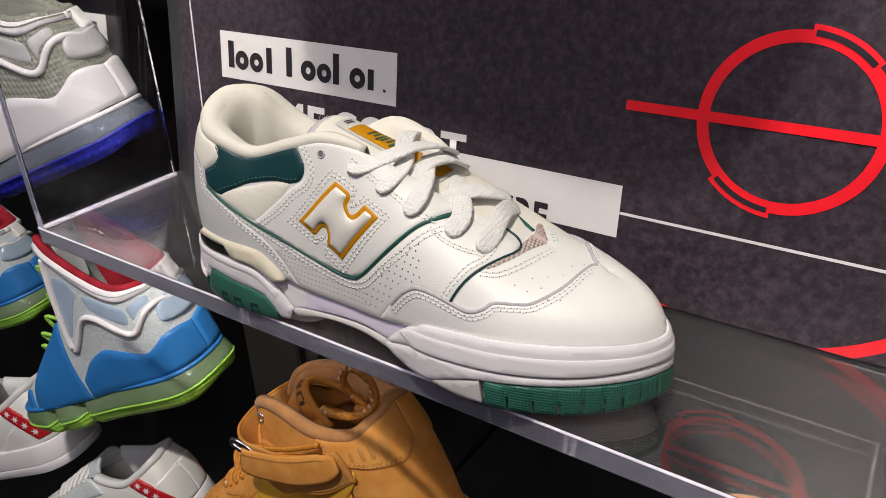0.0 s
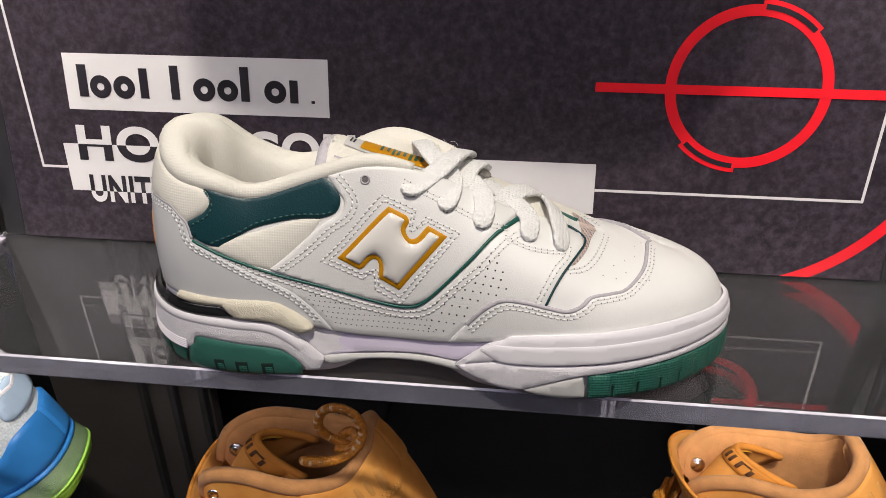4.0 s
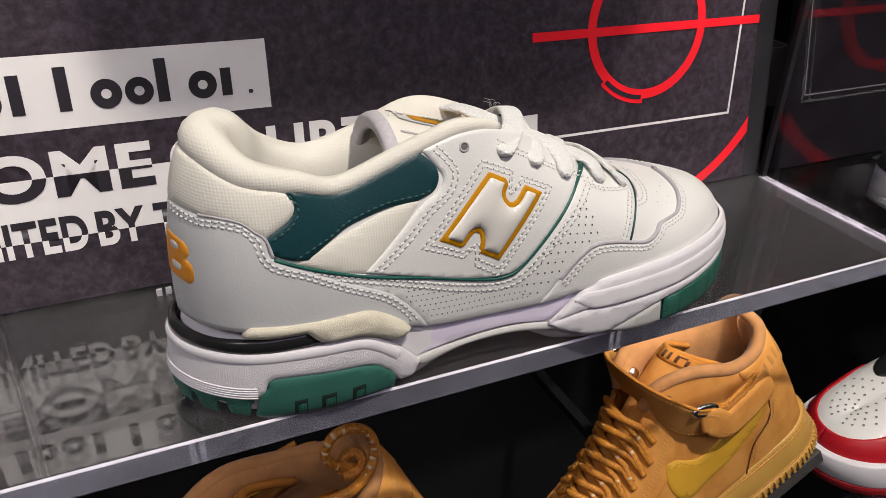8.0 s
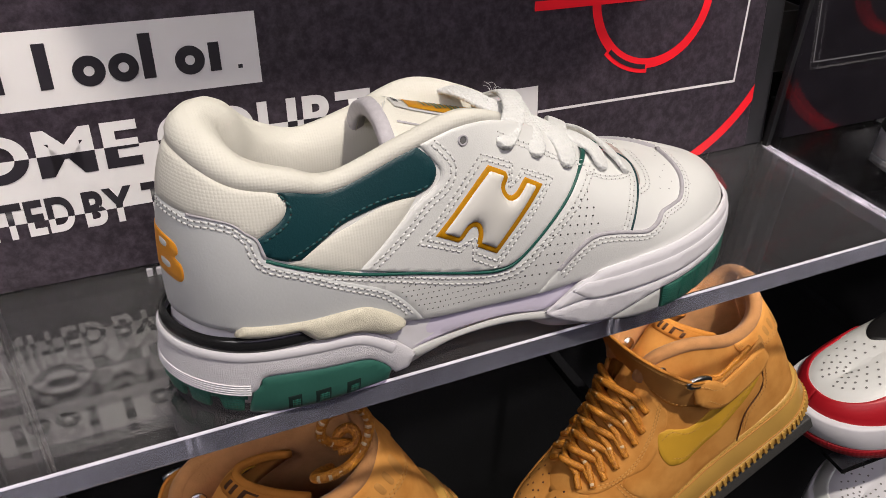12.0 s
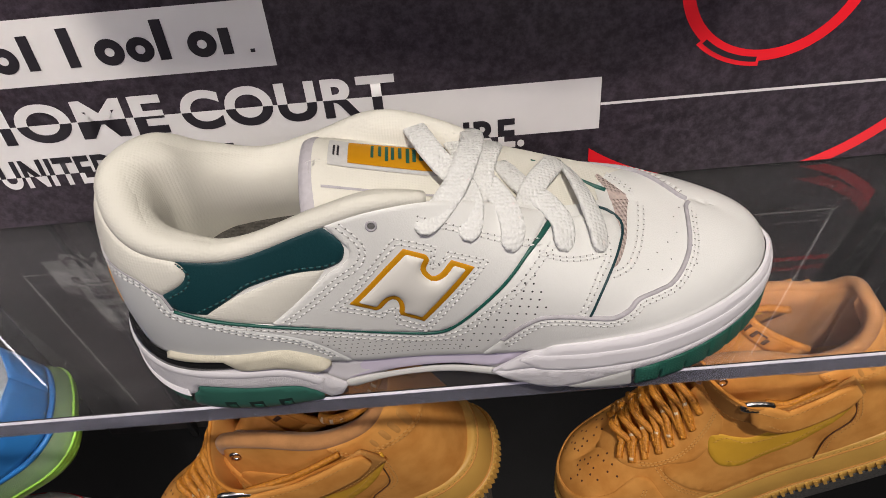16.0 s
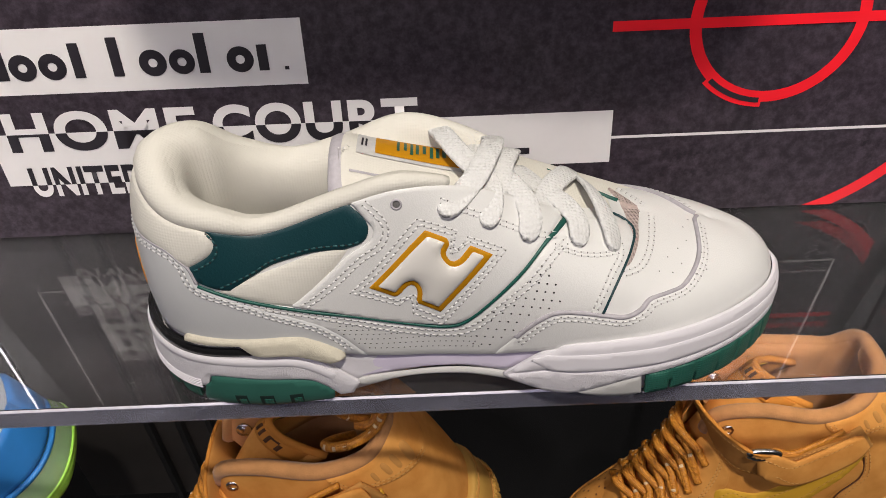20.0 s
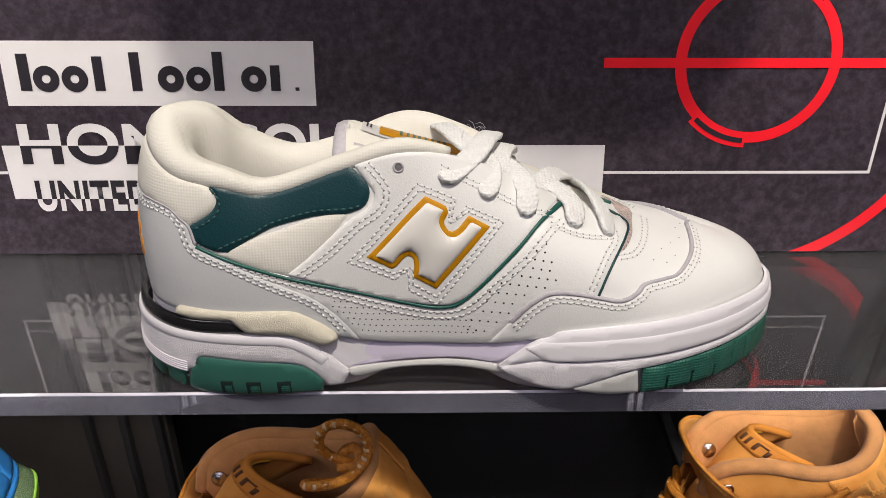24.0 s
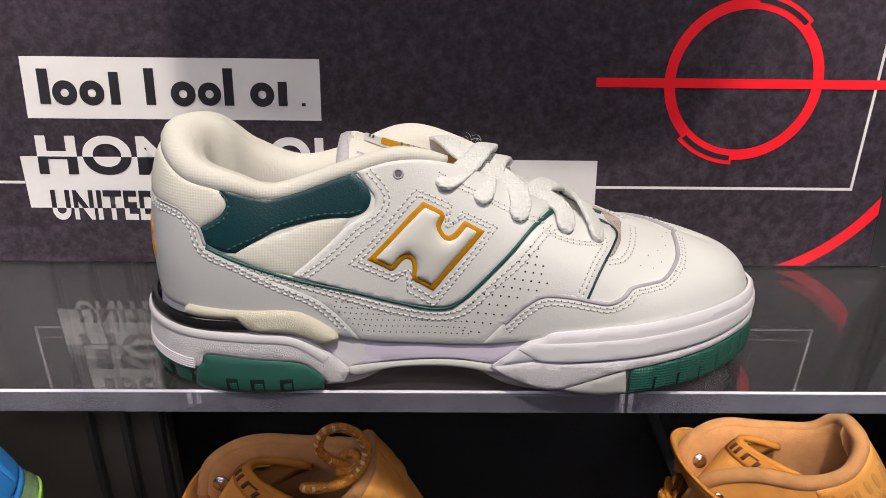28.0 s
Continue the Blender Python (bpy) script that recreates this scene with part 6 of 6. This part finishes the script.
pod_base = sole_of(POD_PLAN, -1.5, 12.0)


def pod_sole(u, z):
    """A sole in three swollen pods, pinched between them and scooped below."""
    p = pod_base(u, z)
    x = p[..., 0]
    pinch = np.exp(-((x - 140) / 5.0) ** 2) + np.exp(-((x - 178) / 5.0) ** 2)
    p[..., 1] *= 1 + 0.04 * np.clip((120 - x) / 60, 0, 1) - 0.15 * pinch
    p[..., 2] += np.clip(1 - p[..., 2] / 22, 0, 1) * (4.5 * pinch + 6 * np.clip((18 - x) / 18, 0, 1) ** 2)
    swell = np.sin(np.pi * np.clip(z / 30, 0, 1)) - 0.5
    p[..., 1] *= 1 + 0.10 * swell
    p[..., 0] += (x - 118) * 0.035 * swell
    return p


SCALE[pod_sole] = (26.0, 1.0)
NL, NH = len(LOW), len(HIGH)
MAT_RED = material("red_leather", (0.50, 0.012, 0.022), 0.4, grain=0.15, grain_size=1000, vary=0.08)
MAT_RED_RUBBER = bump_pattern(material("red_rubber", (0.36, 0.012, 0.02), 0.5, vary=0.1), dots(0.003), 0.8, 0.0006)
MAT_BLACK_LEATHER = material("black_leather", (0.018, 0.017, 0.018), 0.4, grain=0.2, grain_size=900, vary=0.2)
MAT_GREY_RUBBER = bump_pattern(material("grey_rubber", (0.42, 0.42, 0.43), 0.5, vary=0.1), dots(0.004), 0.8, 0.0008)
MAT_BLUE = material("bright_blue_foam", (0.028, 0.20, 0.56), 0.45, grain=0.08, vary=0.1)
MAT_LIME = bump_pattern(material("lime_rubber", (0.36, 0.72, 0.09), 0.45, vary=0.12), dots(0.005), 0.7, 0.0008)
MAT_LIME_CLEAR = material("clear_green_cushion", (0.62, 0.84, 0.54), 0.06, vary_size=22, second=(0.48, 0.72, 0.40), coat=0.6)
MAT_LIME_CLEAR.node_tree.nodes["Principled BSDF"].inputs["Transmission Weight"].default_value = 0.7
MAT_RED_LINING = material("dark_red_knit_lining", (0.36, 0.018, 0.035), 0.8, spec=0.2, grain=0.3, grain_size=1500, vary=0.3, vary_size=90)
MAT_BLUE_DEEP = bump_pattern(material("deep_blue_rubber", (0.018, 0.025, 0.46), 0.45, vary=0.15), dots(0.006), 0.9, 0.001)
MAT_BLUE_CLEAR = material("clear_blue_cushion", (0.55, 0.62, 0.80), 0.06, vary=0.25, vary_size=25, coat=0.6)
MAT_BLUE_CLEAR.node_tree.nodes["Principled BSDF"].inputs["Transmission Weight"].default_value = 0.7
MAT_GREY_MESH = bump_pattern(material("grey_green_mesh", (0.30, 0.31, 0.26), 0.7, vary=0.3, vary_size=400), dots(0.0035), 0.8, 0.001)
MAT_PALE_FILM = material("pale_blue_film", (0.40, 0.52, 0.68), 0.15, vary=0.15, vary_size=30, coat=0.3)
MAT_GREY_FILM = material("pale_grey_film", (0.55, 0.55, 0.57), 0.15, vary=0.15, vary_size=30, coat=0.3)
MAT_MINT = bump_pattern(material("pale_knit_mesh", (0.62, 0.68, 0.71), 0.7, vary=0.25, vary_size=700), pebble(0.0022), 0.5, 0.0006)


def low_shoe(label, group, shell, guard, heel, stay, rim, mid, out, lace):
    s = thing("low_shoe", (0, 0, 0), label, "sneaker", group)
    child("shell", weld(grid_mesh("shell", low_up, 0, NL, NL * 8 + 1, 0, 1, 17, shell)), s)
    sole_body("midsole", low_sole, NP, (11, 34), mid, s)
    sole_body("outsole", low_sole, NP, (0, 12), out, s)
    for side in (False, True):
        f = (lambda pts: flip(LOW, pts)) if side else (lambda pts: pts)
        lay("toe_guard", low_up, f([(7.0, 0), (7.4, .30), (8.2, .42), (9.0, .46), (9.8, .42), (10.8, .40), (12, .42), (12, 0), (9.5, 0)]), 1.3, guard, s, sharp=(0, 6, 7), edge=0.9, cell=4)
        lay("heel_panel", low_up, f([(0, 0), (0, .66), (.9, .64), (1.8, .58), (2.8, .40), (3.6, 0), (1.8, 0)]), 1.3, heel, s, sharp=(0, 1, 5), edge=0.9, cell=4)
        lay("eyestay", low_up, f([(4.2, .78), (5.0, .985), (6.0, .985), (7.2, .985), (8.4, .96), (8.6, .80), (7.6, .62), (6.4, .56), (5.2, .60)]), 1.3, stay, s, edge=0.8, sharp=(4,), cell=4)
        bm = bmesh.new()
        for i in range(6):
            for j in range(4):
                p, n = surface(low_up, *f([(9.0 + i * 0.5, .62 + j * 0.095)])[0], 0.35)
                bmesh.ops.create_circle(bm, cap_ends=True, segments=6, radius=1.0 * MM, matrix=Matrix.Translation(Vector(p) * MM) @ Vector(n).to_track_quat("Z", "Y").to_matrix().to_4x4())
        tagged(part("perforations", bm, MAT_NEEDLE, s), kind="stuff")
    collar_of(LOW, NL - 4.6, NL + 4.6, 4.6, rim, s, 44)
    tongue_of([(200, 0, 63, 12, 4), (165, 0, 78, 15, 7), (135, 0, 92, 18, 10), (112, 0, 102, 20, 12), (98, 0, 108, 20, 13)], stay, s)
    for i in range(6):
        u = 5.3 + i * 0.5
        a, b2 = surface(low_up, u, .93, 1.5)[0], surface(low_up, NL - u, .93, 1.5)[0]
        c = smooth_line([a, (a + b2) / 2 + np.array([0, 0, 8.0]), b2], step=2)
        tube("lace", c, 3.6, lace, s, 8, (np.tile([0.1, 0, 1.0], (len(c), 1)), 1.0))
    return s


def winged_shoe(label, group, foam, film, mesh, cushion, out, trim, lace, inner):
    s = thing("winged_shoe", (0, 0, 0), label, "sneaker", group)
    child("shell", weld(grid_mesh("shell", high_up, 0, NH, NH * 10 + 1, 0, 1, 25, mesh)), s)
    sole_body("cushion", pod_sole, NP, (12.5, 32), cushion, s, "clear glossy sole cushion", 5)
    sole_body("outsole", pod_sole, NP, (0, 14), out, s, "", 4)
    ln = np.stack([np.linspace(0, NP, 240) * 26, np.full(240, 13.5)], 1)
    tube("outsole_lip", on_surface(pod_sole, ln, -0.2)[0], 1.3, out, s, 6, ends=False)
    ln[:, 1] = 31
    tube("foam_lip", on_surface(pod_sole, ln, -1.0)[0], 2.2, foam, s, 8, ends=False)
    for side in (False, True):
        f = (lambda pts: flip(HIGH, pts)) if side else (lambda pts: pts)
        lay("foam_skirt", high_up, f([(0, 0), (0, .34), (.6, .37), (1.2, .36), (1.7, .29), (2.2, .25), (3.0, .28), (3.7, .28), (4.6, .21), (5.7, .13), (5.8, 0), (3, 0)]), 3.0, foam, s, sharp=(0, 1, 9, 10), edge=1.8, cell=4)
        lay("vamp_guard", high_up, f([(5.9, 0), (5.95, .22), (6.1, .55), (6.5, .74), (7.2, .80), (7.9, .74), (8.5, .50), (8.8, .22), (8.9, 0), (7, 0)]), 2.4, foam, s, sharp=(0, 8), edge=1.6, cell=4)
        lay("toe_guard", high_up, f([(9.1, 0), (9.3, .3), (10, .38), (11, .36), (12, .36), (12, 0), (10.5, 0)]), 2.0, foam, s, sharp=(0, 4, 5), edge=1.4, cell=4)
        zig = smooth_line(f([(0.0, .68), (.7, .72), (1.3, .66), (1.9, .50), (2.3, .47), (2.8, .52), (3.2, .56), (3.7, .53), (4.5, .37), (5.1, .29), (5.35, .33), (5.1, .55), (4.7, .78), (4.45, .9)]), step=2, scale=SCALE[high_up])
        tube("zigzag_rib", on_surface(high_up, zig, 1.2)[0], 2.7, trim, s, 8)
        lay("film_window", high_up, f([(3.75, .82), (4.5, .74), (4.95, .50), (5.15, .36), (4.6, .43), (3.95, .60), (3.55, .74)]), 0.7, film, s, edge=0.8, cell=4)
        lay("film_window", high_up, f([(2.1, .58), (2.8, .60), (3.3, .64), (3.3, .76), (2.6, .79), (2.0, .76)]), 0.7, film, s, edge=0.8, cell=4)
        lay("film_window", high_up, f([(.9, .78), (1.5, .70), (1.8, .62), (1.8, .77), (1.4, .83), (.9, .86)]), 0.7, film, s, edge=0.8, cell=4)
        lay("collar_wing", high_up, f([(0, .91), (1.0, .90), (1.9, .85), (2.6, .84), (3.3, .87), (4.0, .91), (4.8, .90), (5.1, 1.0), (4.2, 1.0), (3.0, 1.0), (1.5, 1.0), (0, 1.0)]), 3.2, trim, s, sharp=(0, 7, 11), edge=1.8, cell=4)
        wing = smooth_line(f([(0.1, .96), (1.2, .95), (2.4, .93), (3.4, .95), (4.4, .96)]), step=2, scale=SCALE[high_up])
        tube("wing_groove", on_surface(high_up, wing, 3.0)[0], 0.9, mesh, s, 6)
        for i in range(5):
            a = surface(high_up, *f([(5.6 + i * 0.75, .93)])[0], 1.0)[0]
            b2 = a + np.array([9, 3 if side else -3, 7.0])
            c2 = surface(high_up, *f([(6.0 + i * 0.75, .93)])[0], 1.0)[0]
            tube("lace_loop", smooth_line([a, b2, c2], step=2), 1.9, lace, s, 8)
    lay("heel_clip", high_up, [(-.9, .50), (-.7, .70), (0, .76), (.7, .70), (.9, .50), (0, .44)], 3.4, film, s, edge=1.4, cell=4)
    lay("pull_tab", high_up, [(.25, .72), (.25, 1.0), (.85, 1.0), (.8, .72)], 4.2, MAT_LACE, s, "cream fabric pull tab", edge=0.6, sharp=(0, 1, 2, 3), cell=4)
    collar_of(HIGH, NH - 4.9, NH + 4.9, 3.6, inner, s, 50)
    tongue_of([(170, 0, 72, 11, 4), (148, 0, 92, 14, 7), (124, 0, 116, 16, 10), (104, 0, 146, 18, 14), (96, 0, 172, 17, 15)], mesh, s)
    return s


LEFT, RIGHT = "shoes beside the shelf", "shoes on the far stands"
blue_a = winged_shoe("blue and lime high-top with white zigzag ribs", LEFT, MAT_BLUE, MAT_PALE_FILM, MAT_MINT, MAT_LIME_CLEAR, MAT_LIME, MAT_MIDSOLE, MAT_LIME, MAT_RED_LINING)
place(blue_a, (-0.2590, 0.1093, -0.1871), 196, 22.5, 0, 0.96)
blue_b = copy_thing(blue_a, Matrix.Translation((-0.615, 0.152, -0.251)) @ Matrix.Rotation(radians(190), 4, "Z") @ Matrix.Rotation(radians(22.5), 4, "Y"))
tagged(blue_b, "blue and lime high-top, partly hidden")
white_wing = winged_shoe("white and grey high-top with deep blue outsole", LEFT, MAT_MIDSOLE, MAT_GREY_FILM, MAT_GREY_MESH, MAT_BLUE_CLEAR, MAT_BLUE_DEEP, MAT_MIDSOLE, MAT_ORANGE, MAT_GREY_MESH)
place(white_wing, (-0.2990, 0.1090, 0.0290), 200, 22.5, 0, 0.925)
red_shoe = low_shoe("red and white low sneaker with black collar", RIGHT, MAT_LEATHER, MAT_RED, MAT_RED, MAT_BLACK_LEATHER, MAT_BLACK_LEATHER, MAT_MIDSOLE, MAT_RED_RUBBER, MAT_RED)
place(red_shoe, (0.6666, 0.0388, -0.2354), 172.8, 9.5, 4, 1.12)
grey_shoe = low_shoe("black and white low sneaker with grey outsole", RIGHT, MAT_LEATHER, MAT_BLACK_LEATHER, MAT_BLACK_LEATHER, MAT_LEATHER_GREY, MAT_BLACK_LEATHER, MAT_MIDSOLE, MAT_GREY_RUBBER, MAT_LACE)
place(grey_shoe, (0.694, 0.041, -0.089), 154.3, -2.6)
white_a = low_shoe("white low sneaker with red starred band", LEFT, MAT_LEATHER, MAT_LEATHER, MAT_LEATHER, MAT_MINT, MAT_LEATHER_GREY, MAT_MIDSOLE, MAT_MIDSOLE, MAT_LACE)
for side in (False, True):
    band = [(2.0, .97), (2.6, .97), (1.6, .08), (.9, .08)]
    lay("starred_band", low_up, flip(LOW, band) if side else band, 1.9, MAT_RED, white_a, "red band with white stars", edge=0.5, sharp=(0, 1, 2, 3), cell=4)
bm = bmesh.new()
for u, v in [(2.17 - k * 0.235, .84 - k * 0.2) for k in range(4)] + [(NL - 2.17 + k * 0.235, .84 - k * 0.2) for k in range(4)]:
    p, n = surface(low_up, u, v, 2.3)
    m = Matrix.Translation(Vector(p) * MM) @ Vector(n).to_track_quat("Z", "Y").to_matrix().to_4x4()
    ring_pts = [bm.verts.new(m @ Vector(((0.0048 if k % 2 else 0.0018) * math.cos(k * math.pi / 6), (0.0048 if k % 2 else 0.0018) * math.sin(k * math.pi / 6), 0))) for k in range(12)]
    bm.faces.new(ring_pts)
tagged(part("stars", bm, MAT_PRINT_WHITE, white_a, "white stars"), kind="stuff")
place(white_a, (-0.488, 0.083, -0.354), 196, 22)
white_b = copy_thing(white_a, Matrix.Translation((-0.300, 0.094, -0.358)) @ Matrix.Rotation(radians(199), 4, "Z") @ Matrix.Rotation(radians(22.5), 4, "Y") @ Matrix.Scale(0.88, 4))
white_c = low_shoe("plain white mesh sneaker low on the display", RIGHT, MAT_MIDSOLE, MAT_LEATHER, MAT_LEATHER, MAT_MIDSOLE, MAT_LEATHER_GREY, MAT_MIDSOLE, MAT_MIDSOLE, MAT_LACE)
place(white_c, (0.665, 0.10, -0.395), 195, 3)
# Unseen shoe, added above to block the spot and shade the board's middle.
unseen_shade_shoe = low_shoe("unseen dark sneaker added to cast the shadow on the board", "shoes on the shelf above", MAT_BLACK_LEATHER, MAT_BLACK_LEATHER, MAT_BLACK_LEATHER, MAT_BLACK_LEATHER, MAT_BLACK_LEATHER, MAT_BLACK, MAT_BLACK, MAT_BLACK_LEATHER)
place(unseen_shade_shoe, (-0.095, 0.018, 0.352), 0, 0, 0, 0.93)


# ---- stands and wall fittings ----
def stand(name_at, yaw, length, width, thick, reach, label, mat, pitch=0.0, roll=0.0, start=0.0):
    """A tilted or level plate with an arm to the wall."""
    t = thing("shoe_stand", name_at, label, "shoe stand", "clear stands under the shoes")
    m = Matrix.Translation(name_at) @ Matrix.Rotation(radians(yaw), 4, "Z") @ Matrix.Rotation(radians(pitch), 4, "Y") @ Matrix.Rotation(radians(roll), 4, "X")
    part("plate", boxed((start, -width / 2, -thick), (length, width / 2, -0.0005), 0.0008, m), mat, t)
    x, y, z = m @ Vector((length / 2, 0, -thick - width / 2 * abs(math.sin(radians(roll)))))
    part("arm", boxed((x - 0.005, y, z - 0.010), (x + 0.005, reach, z - 0.0005), 0.001), MAT_BLACK_WALL, t)
    return t


MAT_STAND = material("dark_speckled_plastic", (0.10, 0.095, 0.09), 0.6, grain=0.6, grain_size=700, vary_size=1500, second=(0.02, 0.02, 0.02))
MAT_SMOKED = acrylic("smoked_acrylic", (0.25, 0.25, 0.26), 0.05)
stand((0.3037, 0.0664, -0.1850), 183.4, 0.25, 0.072, 0.012, 0.30, "dark textured stand under a boot", MAT_STAND, 26.0, 9.7, 0.016)
stand((0.0255, 0.0666, -0.2009), 184.0, 0.25, 0.072, 0.012, 0.30, "dark textured stand under a boot", MAT_STAND, 24.5, 3.0, 0.016)
stand((0.6666, 0.0388, -0.2354), 172.8, 0.30, 0.09, 0.006, 0.30, "smoked acrylic stand under the red sneaker", MAT_SMOKED, 9.5, 4)
stand((0.66, 0.045, -0.0985), 154, 0.24, 0.12, 0.006, 0.30, "smoked acrylic stand under the black and white sneaker", MAT_SMOKED)
# Unseen shelf, added only to hold up the shoe that shades the board.
unseen_upper_shelf = thing("unseen_upper_shelf", (0.05, 0.1, 0.345), "unseen clear shelf added to carry the shadow-casting sneaker", "shelf")
plate = part("shelf_plate", boxed((-0.28, -0.03, 0.345), (0.26, 0.30, 0.3515), 0.0008), MAT_ACRYLIC, unseen_upper_shelf)
plate.visible_shadow = False

MAT_GREY_PANEL = material("grey_brown_panel", (0.034, 0.030, 0.029), 0.4, vary=0.3, vary_size=12)
panel = thing("wall_panel", (-0.27, 0.215, -0.21), "grey-brown wall panel with black upright rails", "wall panel")
part("panel_face", boxed((-0.36, 0.212, -0.42), (-0.215, 0.225, -0.02), 0.001), MAT_GREY_PANEL, panel)
for x in (-0.272, -0.2447, -0.2186):
    part("rail", boxed((x - 0.0028, 0.202, -0.42), (x + 0.0028, 0.21, -0.02), 0.001), MAT_BLACK_METAL, panel)
rails = thing("wall_rails", (0.378, 0.21, -0.21), "pair of black upright wall rails", "rail")
for x in (0.367, 0.389):
    part("rail", boxed((x - 0.0035, 0.19, -0.42), (x + 0.0035, 0.21, -0.02), 0.001), MAT_BLACK_METAL, rails)

# grey sheet-metal clip and black block between the boards
MAT_CLIP = material("satin_grey_metal", (0.16, 0.155, 0.155), 0.35, 0.7, grain=0.1, vary=0.25, vary_size=30)
clip = thing("metal_clip", (0.293, 0.22, 0.035), "bent grey sheet-metal clip on the black wall", "clip")
bm = boxed((0.266, 0.1440, 0.035), (0.318, 0.1460, 0.076))
bmesh.ops.bevel(bm, geom=[e for e in bm.edges if all(v.co.x > 0.31 and v.co.z > 0.07 for v in e.verts)], offset=0.007, segments=5, affect="EDGES", profile=0.5)
part("front_plate", bm, MAT_CLIP, clip)
part("side_plate", boxed((0.3162, 0.1462, 0.035), (0.318, 0.30, 0.069), 0.0004), MAT_CLIP, clip)
part("side_plate", boxed((0.266, 0.1462, 0.035), (0.2678, 0.30, 0.069), 0.0004), MAT_CLIP, clip)
block = thing("wall_block", (0.406, 0.225, -0.085), "glossy black block on the display wall", "block")
part("body", boxed((0.383, 0.150, -0.085), (0.430, 0.300, -0.028), 0.0015), MAT_BLACK_WALL, block)
